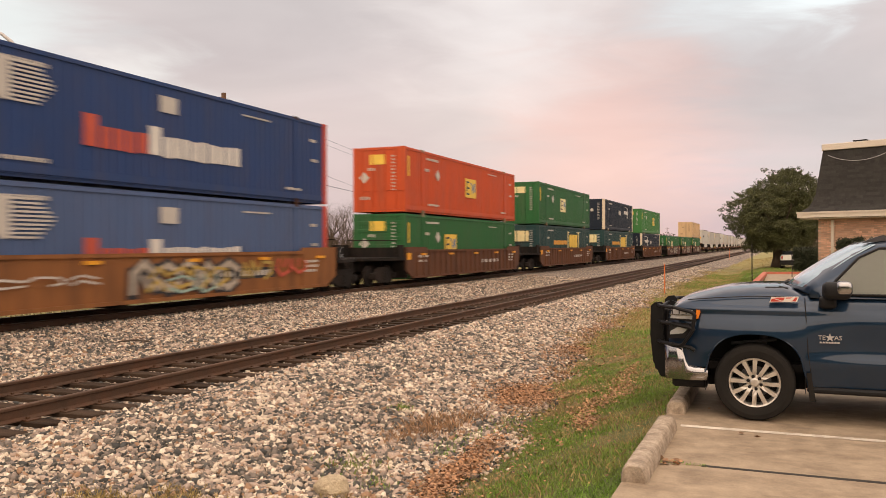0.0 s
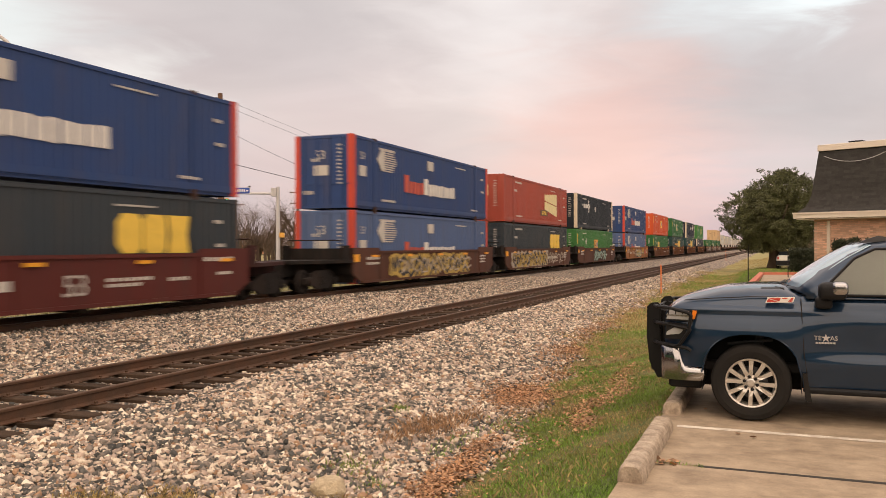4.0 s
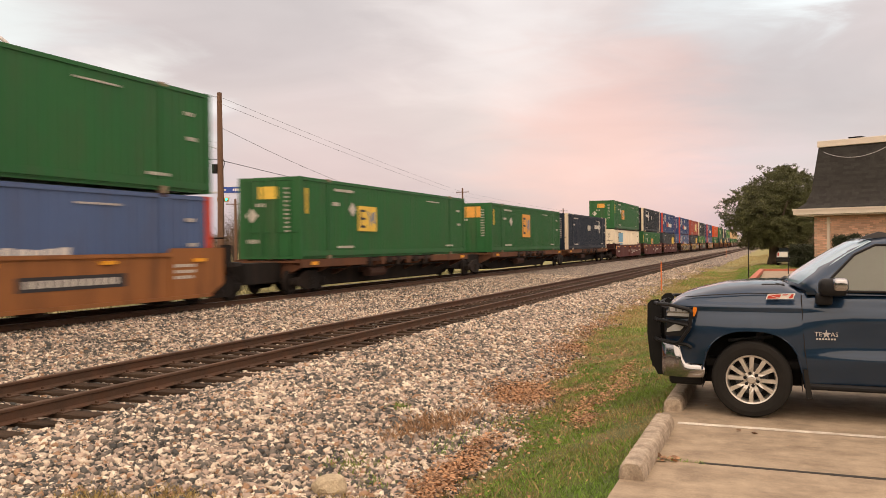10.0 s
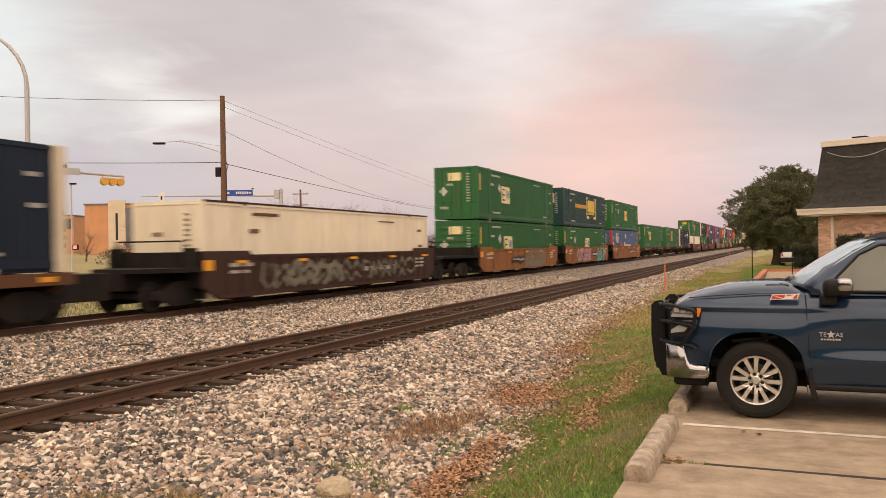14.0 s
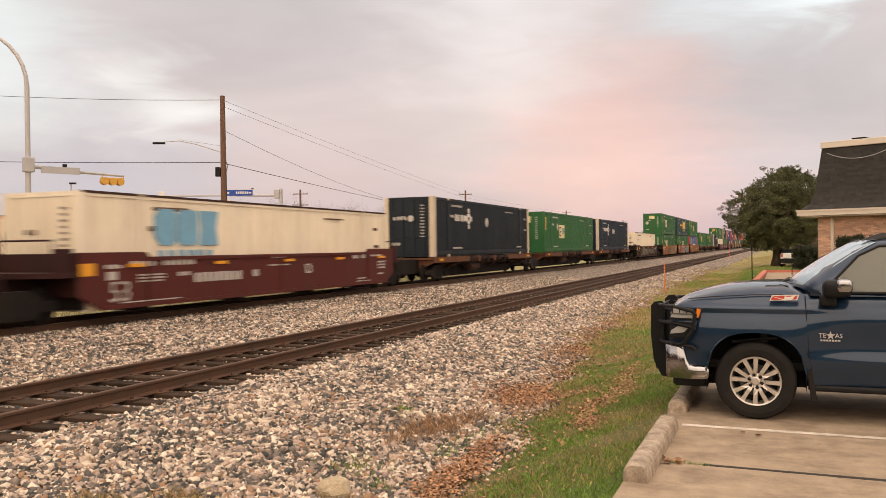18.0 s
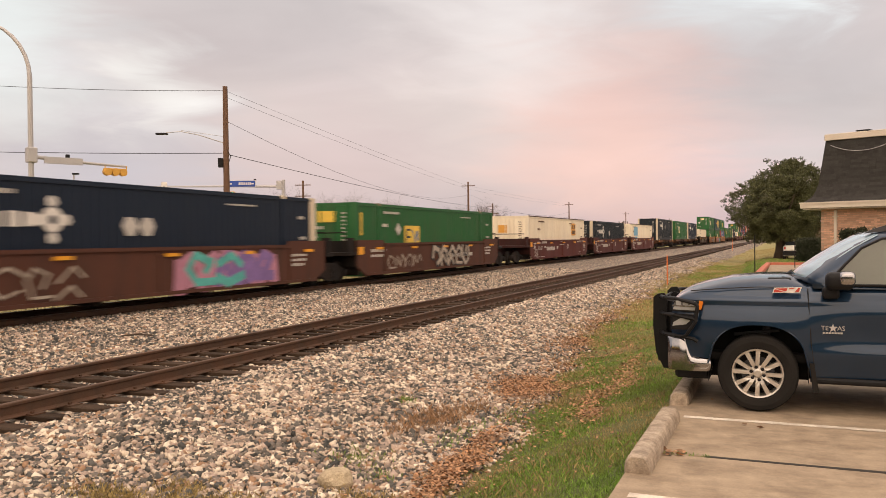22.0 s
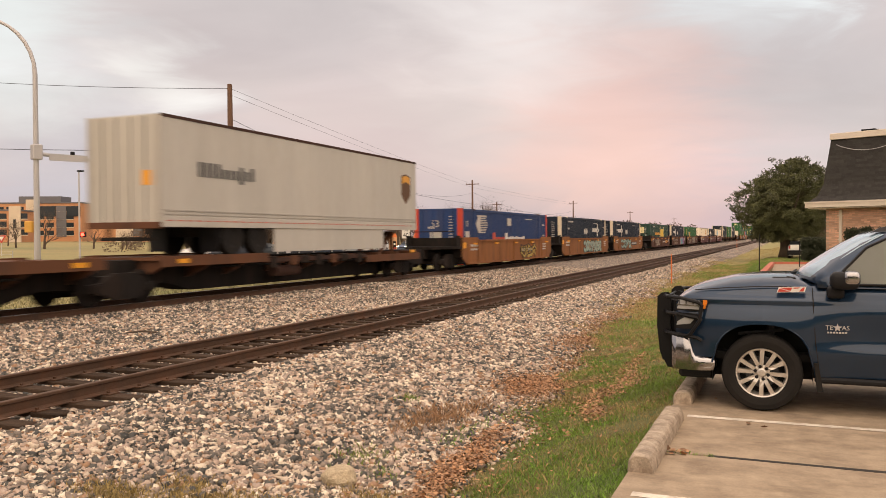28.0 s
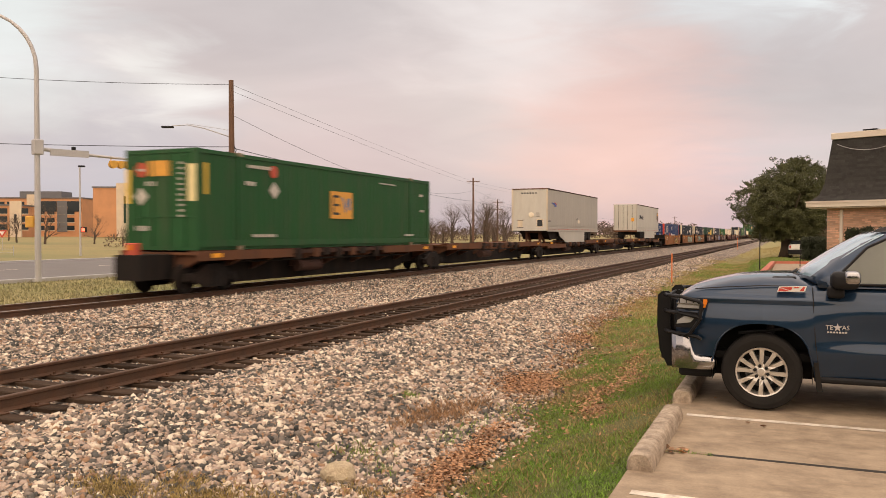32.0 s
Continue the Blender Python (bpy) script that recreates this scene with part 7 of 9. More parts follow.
    part("front_bumper", loft([-0.95, -0.90, -0.82, -0.765, -0.74, -0.715, -0.69, -0.62, -0.54, -0.48], bumper), M["chrome"], truck, "chrome wrap-round bumper", smooth=True)
    part("air_dam", boxes((-0.88, -0.50, -0.86, 0.86, 0.30, 0.42), bevel=0.03), M["black"], truck)
    part("grille", boxes((-0.955, -0.86, -0.70, 0.70, 0.80, 1.17), bevel=0.02), M["black"], truck, "black grille")
    part("grille_bar", boxes((-0.97, -0.94, -0.66, 0.66, 0.96, 1.03), bevel=0.01), M["chrome"], truck)
    guard = part("grille_guard", boxes(*[(-1.13, -0.96, y - 0.03, y + 0.03, 0.42, 1.16) for y in (-0.42, 0.42)], bevel=0.02), M["satin"], truck, "black steel grille guard")
    for s in (-1, 1):
        bm = bmesh.new()
        prism(bm, [(-1.10, 1.235), (-1.145, 1.19), (-1.15, 0.85), (-1.12, 0.55), (-1.03, 0.37), (-0.90, 0.37), (-0.885, 0.44), (-0.98, 0.62), (-1.0, 0.9), (-0.985, 1.20), (-1.02, 1.245)], "y", s * 0.62, s * 0.645)
        part("upright_plate", bm, M["satin"], guard)
        bm = bmesh.new()
        prism(bm, [(-1.02, 1.20), (-1.06, 1.17), (-1.07, 0.6), (-0.97, 0.45), (-0.93, 0.5), (-0.95, 1.18)], "y", s * 0.30, s * 0.32)
        part("upright_plate", bm, M["satin"], guard)
        for z, zz in ((1.205, 1.165), (1.02, 0.99), (0.79, 0.77)):
            part("wing_bar", tubes(([(-1.06, s * 0.63, z), (-1.0, s * 0.80, z), (-0.86, s * 0.96, z), (-0.66, s * 1.045, zz), (-0.615, s * 1.045, zz - 0.03)], 0.021), sides=8), M["satin"], guard)
        part("wing_upright", tubes(([(-0.64, s * 1.045, 1.165), (-0.615, s * 1.05, 1.13), (-0.64, s * 1.045, 0.95), (-0.74, s * 1.02, 0.80), (-0.80, s * 0.99, 0.775)], 0.021), sides=8), M["satin"], guard)
    for z in (0.62, 0.80, 0.98, 1.16):
        part("cross_bar", tubes(([(-1.08, -0.63, z), (-1.09, 0.63, z)], 0.02), sides=8), M["satin"], guard)
    # mirror
    for s in (-1, 1):
        mirror = part("side_mirror", rounded(0.66, 0.93, *sorted((s * 0.985, s * 1.205)), 1.335, 1.515, 0.06), M["black"], truck, "door mirror with a chrome cap", smooth=True)
        part("mirror_cap", rounded(0.785, 0.94, *sorted((s * 1.00, s * 1.222)), 1.385, 1.525, 0.045), M["chrome"], mirror, "chrome mirror cap", smooth=True)
        part("mirror_arm", rounded(0.635, 0.80, *sorted((s * 0.90, s * 1.06)), 1.235, 1.36, 0.035), M["black"], mirror, smooth=True)
    # badges, handle, flap, wipers, roof rack foot
    def tilted(x, z):
        return (0.15 + 0.84 * x + z * 0.30, 1.284 + 0.84 * z + 0.03 * x)
    def plate(name, outline, y0, material, label=""):
        part(name, prism(bmesh.new(), [tilted(*p) for p in outline], "y", -0.964, y0), material, truck, label)
    plate("hood_badge", [(0.0, 0.0), (0.325, 0.0), (0.325, 0.068), (0.0, 0.068)], -0.984, M["whitepaint"], "white slanted badge with red block shapes")
    plate("badge_block", [(0.012, 0.009), (0.150, 0.009), (0.030, 0.046), (0.012, 0.046)], -0.988, M["redpaint"])
    plate("badge_block", [(0.160, 0.060), (0.012, 0.060), (0.140, 0.022), (0.160, 0.022)], -0.988, M["redpaint"])
    plate("badge_block", [(0.178, 0.046), (0.230, 0.046), (0.250, 0.060), (0.178, 0.060)], -0.988, M["redpaint"])
    plate("badge_block", [(0.262, 0.009), (0.308, 0.009), (0.308, 0.060), (0.285, 0.060)], -0.988, M["redpaint"])
    child("door_letters", lettering("TE", 0.066, M["galv"], 0.003), truck, pose(0.66, -1.002, 0.925), "bright metal lettering")
    child("door_letters", lettering("AS", 0.066, M["galv"], 0.003), truck, pose(0.815, -0.998, 0.925), "bright metal lettering")
    star = [(0.738 + r * math.sin(k * math.pi / 5), 0.927 + r * math.cos(k * math.pi / 5)) for k, r in enumerate([0.046, 0.018] * 5)]
    part("door_star", prism(bmesh.new(), star, "y", -1.004, -0.970), M["galv"], truck, "bright metal star")
    for k in range(7):
        part("door_word_bar", boxes((0.640 + 0.028 * k, 0.660 + 0.028 * k, -1.004, -0.970, 0.868, 0.884)), M["galv"], truck)
    for a in AXLES:
        part("mud_flap", prism(bmesh.new(), [(a + 0.515, 0.55), (a + 0.555, 0.55), (a + 0.605, 0.25), (a + 0.545, 0.25)], "y", -1.035, -0.76), M["rubber"], truck)
    part("wiper", tubes(([(0.30, -0.72, 1.432), (0.20, -0.45, 1.445), (0.36, -0.1, 1.475)], 0.010), ([(0.27, -0.2, 1.45), (0.36, 0.5, 1.475)], 0.010), sides=6), M["black"], truck)
    part("cowl", boxes((0.10, 0.34, -0.78, 0.78, 1.405, 1.437), bevel=0.01), M["black"], truck)
    part("roof_fin", prism(bmesh.new(), [(1.06, 1.915), (1.36, 1.945), (1.36, 1.985), (1.27, 2.0), (1.16, 1.965)], "y", -0.60, -0.50), M["darkalloy"], truck, "grey roof marker fin")
    part("door_handle", boxes((1.50, 1.70, -1.035, -0.98, 1.12, 1.15), bevel=0.01), P, truck)
    part("tail_bumper", boxes((4.9, 5.05, -0.95, 0.95, 0.5, 0.72), bevel=0.03), M["chrome"], truck)
    return truck


def pickup_wheel(truck, a, s):
    wheel = thing("wheel")
    wheel.parent = truck
    wheel.matrix_basis = pose(a, s * 1.0, 0.414, 0, 0, 0 if s < 0 else 180)
    key = ("tyre", 1)
    prof = [(0.262, 0.02), (0.268, -0.004), (0.285, -0.012), (0.345, -0.022), (0.390, -0.012), (0.407, 0.012), (0.414, 0.05), (0.414, 0.22), (0.40, 0.265), (0.30, 0.28), (0.262, 0.26)]
    child("tyre", shared(key, lambda: spin(prof, "y", 48, True), M["rubber"]), wheel)
    child("rim", shared(("rim", 1), lambda: spin([(0.268, 0.005), (0.262, -0.008), (0.248, -0.004), (0.238, 0.03), (0.232, 0.12), (0.232, 0.25), (0.255, 0.25), (0.264, 0.2)], "y", 48, True), M["alloy"]), wheel, None, "bright alloy rim")
    child("rim_well", shared(("rim_well", 1), lambda: spin([(0.0, 0.125), (0.235, 0.125), (0.235, 0.13), (0.0, 0.13)], "y", 32), M["darkgap"]), wheel)
    child("brake_disc", shared(("brake_disc", 1), lambda: spin([(0.0, 0.09), (0.17, 0.09), (0.17, 0.11), (0.0, 0.11)], "y", 32), M["darkalloy"]), wheel)

    def spoke(sgn):
        def build():
            bm = bmesh.new()
            # twin spoke: from hub to rim, splayed
            pts = [(0.050, 0.004 * sgn), (0.055, 0.042 * sgn), (0.115, 0.056 * sgn), (0.165, 0.070 * sgn), (0.246, 0.094 * sgn), (0.256, 0.046 * sgn), (0.160, 0.027 * sgn), (0.115, 0.013 * sgn)]
            v0 = [bm.verts.new((r, 0.018 - (0.014 if r > 0.1 else 0), o)) for r, o in pts]
            v1 = [bm.verts.new((r, 0.052, o * 1.08)) for r, o in pts]
            n = len(pts)
            bm.faces.new(v0), bm.faces.new(v1[::-1])
            for i in range(n):
                bm.faces.new((v0[i], v1[i], v1[(i + 1) % n], v0[(i + 1) % n]))
            bmesh.ops.recalc_face_normals(bm, faces=bm.faces[:])
            return bm
        return build
    for k in range(6):
        for sgn in (1, -1):
            child("spoke", shared(("spoke", sgn), spoke(sgn), M["alloy"]), wheel, Matrix.Rotation(k * math.tau / 6 - 0.22, 4, "Y"))
    child("hub_cap", shared(("hub_cap", 1), lambda: spin([(0.0, -0.006), (0.036, -0.004), (0.048, 0.006), (0.052, 0.02), (0.085, 0.03), (0.085, 0.05), (0.0, 0.05)], "y", 24), M["alloy"]), wheel)
    for k in range(6):
        t = k * math.tau / 6
        child("lug_nut", shared(("lug_nut", 1), lambda: spin([(0.0, -0.002), (0.012, 0.0), (0.018, 0.004), (0.018, 0.04), (0.0, 0.04)], "y", 8), M["satin"]), wheel, pose(0.068 * math.cos(t - 0.30), 0, 0.068 * math.sin(t - 0.30)))
    return wheel


pickup_truck()

# ---- brick house with a mansard roof ----
def house():
    base = pose(1.42, 35.0, 0, 0, 0, -22.5)      # local x along the front, local y into the building
    h = thing("brick_house", base, "tan brick house with a steep dark shingle roof", "house")
    LEN, DEEP, TOP = 18.0, 12.5, 2.95
    part("wall", boxes((0.008, LEN, 0.008, 0.25, -0.1, TOP), (0.008, 0.25, 0.25, DEEP, -0.1, TOP), (LEN - 0.25, LEN, 0.25, DEEP, -0.1, TOP), (0.25, LEN - 0.25, DEEP - 0.25, DEEP, -0.1, TOP)), M["mortar"], h, "brick wall with pale mortar")
    wall = [o for o in h.children if o.name.startswith("wall")][0]
    brick = mesh_of("brick", boxes((0.0, 0.203, 0.0, 0.05, 0.0, 0.057), bevel=0.004), M["brick"])
    rows = []
    for r in range(int(TOP / 0.067)):
        off = 0.107 * (r % 2)
        for c in range(-1, int(LEN / 0.213)):
            x = c * 0.213 + off
            if 0 <= x < LEN - 0.21:
                rows.append((x, r * 0.067))
    near = [p for p in rows if p[0] < 4.6 and p[1] > 1.95][:300]
    left = set(near)
    for x, z in near:
        child("brick", brick, wall, pose(x, random.uniform(-0.003, 0.003), z))
    bm = bmesh.new()
    for x, z in rows:
        if (x, z) not in left:
            box(bm, x, x + 0.203, random.uniform(-0.003, 0.003), 0.05, z, z + 0.057)
    m2 = M["brick_rest"] = mat("brick_rest", (0.66, 0.405, 0.28), 0.9, 0, 0.2, 3, 60, 0.4, island=0.26)
    tagged(part("brick_course", bm, m2, wall), kind="stuff")
    # mansard: a flared foot, a steep face
    prof = [(0.52, 3.14), (0.23, 3.39), (0.07, 3.83), (-0.14, 5.57)]       # reach outside the wall, height

    def ring(o, z):
        return [(-o, -o, z), (LEN + o, -o, z), (LEN + o, DEEP + o, z), (-o, DEEP + o, z)]
    bm = bmesh.new()
    rr = [[bm.verts.new(p) for p in ring(o - 0.03, z - 0.02)] for o, z in [(0.52, 2.98)] + prof]
    for a, b in zip(rr, rr[1:]):
        for k in range(4):
            bm.faces.new((a[k], a[(k + 1) % 4], b[(k + 1) % 4], b[k]))
    bm.faces.new(rr[-1])
    bm.faces.new(rr[0][::-1])
    roof = part("roof", bm, M["shingle"], h, "steep dark grey shingle roof")
    # shingle courses on the two seen faces
    def face_at(z):
        return lerp_table(z, [(b, a) for a, b in prof])
    tabs, rest = [], []
    z = 3.15
    i = 0
    while z < 5.50:
        dz = 0.10 if z > 3.42 else 0.075
        o0, o1 = face_at(z), face_at(min(5.57, z + dz * 1.15))
        x = -o0
        step = (0.09, 0.2, 0.305, 0.15)[i % 4]
        while x < LEN:
            (tabs if x < 5.8 and len(tabs) < 300 else rest).append((x, min(x + step - 0.004, LEN), o0, o1, z, z + dz * 1.15, x == -o0))
            x += step
            step = random.choice((0.15, 0.305, 0.305, 0.22))
        z += dz
        i += 1
    def tab(bm, x0, x1, o0, o1, z0, z1, first=False):
        d = random.uniform(0.007, 0.012)
        xt = x0 + (o0 - o1) * first
        v = [(x0, -o0 - d - 0.004, z0), (x1, -o0 - d - 0.004, z0), (x1, -o1 - 0.004, z1), (xt, -o1 - 0.004, z1)]
        w = [(a, b + 0.014, c) for a, b, c in v]
        vs = [bm.verts.new(p) for p in v + w]
        for q in ((0, 1, 2, 3), (7, 6, 5, 4), (0, 4, 5, 1), (1, 5, 6, 2), (2, 6, 7, 3), (3, 7, 4, 0)):
            bm.faces.new([vs[k] for k in q])
    for t in tabs:
        bm = bmesh.new()
        tab(bm, *t)
        part("shingle", bm, M["shingle"], roof)
    bm = bmesh.new()
    for t in rest:
        tab(bm, *t)
    tagged(part("shingle_course", bm, M["shingles"], roof), kind="stuff")
    part("fascia", boxes((-0.50, LEN + 0.52, -0.58, -0.50, 2.94, 3.16), (-0.58, -0.50, -0.58, DEEP + 0.52, 2.94, 3.16), bevel=0.008), M["trim"], h, "cream wooden fascia")
    part("drip_edge", boxes((-0.60, LEN + 0.54, -0.61, -0.585, 3.11, 3.17)), M["trim"], h)
    part("soffit", boxes((-0.50, LEN + 0.5, -0.50, 0.0, 2.90, 2.93), (-0.50, 0.0, 0.0, DEEP, 2.90, 2.93)), M["trim"], h)
    part("parapet", boxes((0.11, LEN, 0.06, 0.22, 5.56, 5.80), (0.11, 0.27, 0.22, DEEP, 5.56, 5.80), bevel=0.012), M["trim"], h, "cream cap along the roof's top")
    part("roof_vent", boxes((1.10, 1.52, 0.7, 1.1, 5.4, 5.88), (1.05, 1.57, 0.64, 1.16, 5.88, 5.93), bevel=0.02), M["black"], h, "dark roof vent")
    part("downspout", boxes((0.50, 0.61, -0.09, 0.0, 0.1, 2.85), bevel=0.012), M["trim"], h, "cream downspout")
    for zz in (0.8, 1.7, 2.6):
        part("downspout_strap", boxes((0.46, 0.65, -0.10, 0.0, zz, zz + 0.04)), M["trim"], h)
    cable = [(0.36 + 2.55 * t, 0.0, 5.36 - 1.5 * (t - t * t) + 0.20 * t) for t in [k / 16 for k in range(17)]]
    cable = [(x, -face_at(z) - 0.08, z) for x, y, z in cable]
    part("roof_cable", tubes((cable, 0.011), sides=5), M["galv"], h, "slack grey cable")
    part("window_frame", boxes((1.2, 3.6, -0.03, 0.03, 0.4, 1.95), bevel=0.01), M["trim"], h)
    part("window_pane", boxes((1.28, 3.52, -0.036, -0.02, 0.48, 1.87)), M["glass"], h)
    return h


house()


def leafy(name, centres, count, size, material, shape=(1, 1, 1), seed=3, up=0.0):
    """Many small leaf faces spread through overlapping clumps: centres of (x, y, z, radius)."""
    r = np.random.default_rng(seed)
    per = np.array([c[3] ** 2 for c in centres])
    per = (per / per.sum() * count).astype(int)
    vs = []
    for (cx_, cy_, cz_, rad), n in zip(centres, per):
        d = r.normal(size=(n, 3))
        d /= np.linalg.norm(d, axis=1)[:, None]
        p = d * (rad * r.uniform(0.35, 1.08, n) ** 0.6)[:, None] * np.array(shape) + np.array([cx_, cy_, cz_])
        a, b = r.normal(size=(n, 3)), r.normal(size=(n, 3))
        a /= np.linalg.norm(a, axis=1)[:, None]
        b -= a * (a * b).sum(1)[:, None]
        b /= np.linalg.norm(b, axis=1)[:, None]
        s = size * r.uniform(0.6, 1.5, n)[:, None]
        vs.append(np.stack([p - a * s, p + b * s * 0.5, p + a * s, p - b * s * 0.5], 1))
    v = np.concatenate(vs)
    f = np.tile(np.array([[0, 1, 2, 3]]), (len(v), 1)) + (np.arange(len(v)) * 4)[:, None]
    return big_mesh(name, v.reshape(-1, 3), f, material)


def oak():
    tree = thing("oak_tree", pose(-0.1, 75, -0.05), "broad evergreen oak with a dark dense crown", "tree")
    r = random.Random(5)
    lines = [([(0, 0, 0), (0.05, 0, 0.8), (0.0, 0.1, 1.7), (0.1, 0.1, 2.6)], [0.62, 0.46, 0.38, 0.28])]
    tips = []
    for k in range(11):
        a = k * math.tau / 11 + r.uniform(-0.2, 0.2)
        reach = r.uniform(2.2, 3.6)
        z0 = r.uniform(1.5, 2.4)
        p = [(0.02, 0.05, z0), (math.cos(a) * reach * 0.4, math.sin(a) * reach * 0.4, z0 + 1.1), (math.cos(a) * reach, math.sin(a) * reach, z0 + r.uniform(1.3, 3.2))]
        lines.append((p, [0.16, 0.10, 0.04]))
        tips.append(p[-1])
    bm = bmesh.new()
    for p, rad in lines:
        tube(bm, p, rad, 7)
    part("trunk", bm, M["bark"], tree, "dark forked trunk", smooth=True)
    cl = []
    west = [(2.0, 1.8), (3.0, 3.6), (4.1, 4.2), (4.9, 4.3), (5.8, 3.4), (6.8, 2.1), (7.6, 0.5), (8.1, -0.4)]
    east = [(2.0, 2.4), (3.3, 3.9), (5.1, 4.5), (6.6, 3.7), (7.5, 2.4), (8.1, 1.0)]
    for k in range(760):
        z = 2.0 + 6.1 * r.random() ** 1.25
        lo, hi = -lerp_table(z, west), lerp_table(z, east)
        mid, half = (lo + hi) / 2, (hi - lo) / 2
        a = r.uniform(0, math.tau)
        q = half * r.uniform(0.35, 1.0) ** 0.6
        cl.append((mid + math.cos(a) * q, math.sin(a) * max(q, 0.5), z + r.uniform(-0.25, 0.2), r.uniform(0.18, 0.46)))
    for k in range(46):
        cl.append((r.uniform(-1.2, 2.0), r.uniform(-2.0, 2.0), r.uniform(7.4, 8.45), r.uniform(0.09, 0.20)))
    for k in range(170):
        z = r.uniform(2.3, 8.2)
        lo, hi = -lerp_table(z, west), lerp_table(z, east)
        a = r.uniform(0, math.tau)
        cl.append(((lo + hi) / 2 + math.cos(a) * (hi - lo) * 0.56, math.sin(a) * (hi - lo) * 0.54, z, r.uniform(0.10, 0.26)))
    for k in range(90):         # the skirt, hanging low about the trunk
        a, q = r.uniform(0, math.tau), r.uniform(0.8, 2.9)
        cl.append((math.cos(a) * q, math.sin(a) * q, r.uniform(1.5, 2.7), r.uniform(0.25, 0.5)))
    for k in range(200):        # the dense heart of the crown
        a, q = r.uniform(0, math.tau), 3.0 * r.random() ** 0.5
        z = r.uniform(2.4, 6.6)
        cl.append((math.cos(a) * q * (1 - abs(z - 4) * 0.14), math.sin(a) * q * (1 - abs(z - 4) * 0.14), z, r.uniform(0.5, 0.85)))
    for k in range(150):        # sprigs that stand out of the outline
        z = r.uniform(2.6, 8.0)
        lo, hi = -lerp_table(z, west), lerp_table(z, east)
        a = r.uniform(0, math.tau)
        px, py = (lo + hi) / 2 + math.cos(a) * (hi - lo) * 0.5, math.sin(a) * (hi - lo) * 0.5
        out = Vector((math.cos(a), math.sin(a), r.uniform(0.2, 1.4))).normalized() * r.uniform(0.10, 0.17)
        for q in range(5):
            cl.append((px + out.x * q, py + out.y * q, z + out.z * q, 0.19 - 0.028 * q))
    child("crown", leafy("crown", cl, 260000, 0.050, M["oakleaf"], (1, 1, 0.85)), tree, None, "dense small olive-green leaves")
    bm = bmesh.new()
    for k in range(40):
        t = r.choice(cl)
        tube(bm, [(0, 0, 2.6), (t[0] * 0.4, t[1] * 0.4, 3 + (t[2] - 3) * 0.4), (t[0] * 0.75, t[1] * 0.75, 3 + (t[2] - 3) * 0.75)], [0.05, 0.03, 0.012], 4, False)
    tagged(part("limb_mass", bm, M["bark"], tree), kind="stuff")


oak()


def hedge(x, y, w, d, h, rz, seed, label):
    r = random.Random(seed)
    ob = thing("hedge", pose(x, y, 0, 0, 0, rz), label, "hedge", "clipped hedges by the house")
    cl = [(r.uniform(-w / 2 + 0.12, w / 2 - 0.12), r.uniform(-d / 2 + 0.12, d / 2 - 0.12), r.uniform(0.22, h - 0.13), 0.19) for _ in range(int(w * d * h * 70) + 30)]
    child("foliage", leafy("foliage", cl, int(12000 * w * max(h, 0.8)), 0.037, M["hedge"], seed=seed), ob)
    bm = bmesh.new()
    for k in range(6):
        px = -w / 2 + w * (k + 0.5) / 6
        tube(bm, [(px, 0, 0), (px + 0.05, 0.02, h * 0.7)], [0.03, 0.012], 5)
    part("stems", bm, M["bark"], ob)


hedge(1.80, 63.0, 1.75, 1.4, 1.72, 0, 4, "dark green clipped hedge with bare lower stems")
hedge(2.88, 33.3, 1.9, 0.9, 2.14, -22, 6, "clipped evergreen shrub before the brick wall")

# second lot with a red kerb, further along
lot2 = tagged(new("pavement_far", mesh_of("pavement_far", boxes((-0.7, 9, 38, 57.5, -0.1, 0.0)), M["concrete"])), "pale concrete lot with a red kerb", "pavement", kind="structure")
bm = bmesh.new()
prism(bm, [(-1.25, 38), (-0.95, 38), (-0.70, 57.2), (9, 58.6), (9, 58.9), (-0.95, 57.5)], "z", -0.1, 0.15)
solo("kerb_red", bm, M["redkerb"], None, "kerb painted faded red around the lot", "kerb", kind="structure")
x, y = strip(-2.8, 12, 24.2, 75, 130)
ok = ~((x > -1.1) & (y > 38) & (y < 58.6)) & ~((x > 0.6) & (y < 36))
x, y = x[ok], y[ok]
blades("lawn_grass", x, y, ground_z(x, y), rng.uniform(0.03, 0.08, len(x)), 0.02, M["blade"], "green lawn")


def slim_post(name, x, y, h, material, label):
    ob = thing(name, pose(x, y, float(ground_z(x, y)) - 0.02), label, "post")
    part("post", tubes(([(0, 0, 0), (0, 0, h)], 0.028), sides=6), material, ob)
    return ob


slim_post("marker_stake", -4.72, 37.5, 1.35, M["orange"], "thin orange marker stake in the ballast")
slim_post("sign_post", -1.35, 47.5, 2.05, M["black"], "thin dark post standing in the lawn")
slim_post("sign_post", 0.72, 52.5, 1.6, M["black"], "thin dark post at the kerb")
slim_post("marker_post", -6.2, 118, 1.6, M["orange"], "far orange and white line marker")


def litter():
    ob = thing("stick", pose(-12.1, 12.9, float(ground_z(-12.1, 12.9)) + 0.05, 0, 0, 25), "dark broken branch lying on ballast", "stick")
    part("branch", tubes(([(-0.3, 0, 0.0), (0, 0.03, 0.03), (0.32, -0.02, 0.01)], 0.018), ([(0, 0.03, 0.03), (0.18, 0.16, 0.06)], 0.010), sides=6), M["bark"], ob)


litter()

# ---- beyond the tracks ----
ROAD_Z = -0.13


def bar_along(p, q, r, sides=8):
    return tubes(([p, q], r), sides=sides)


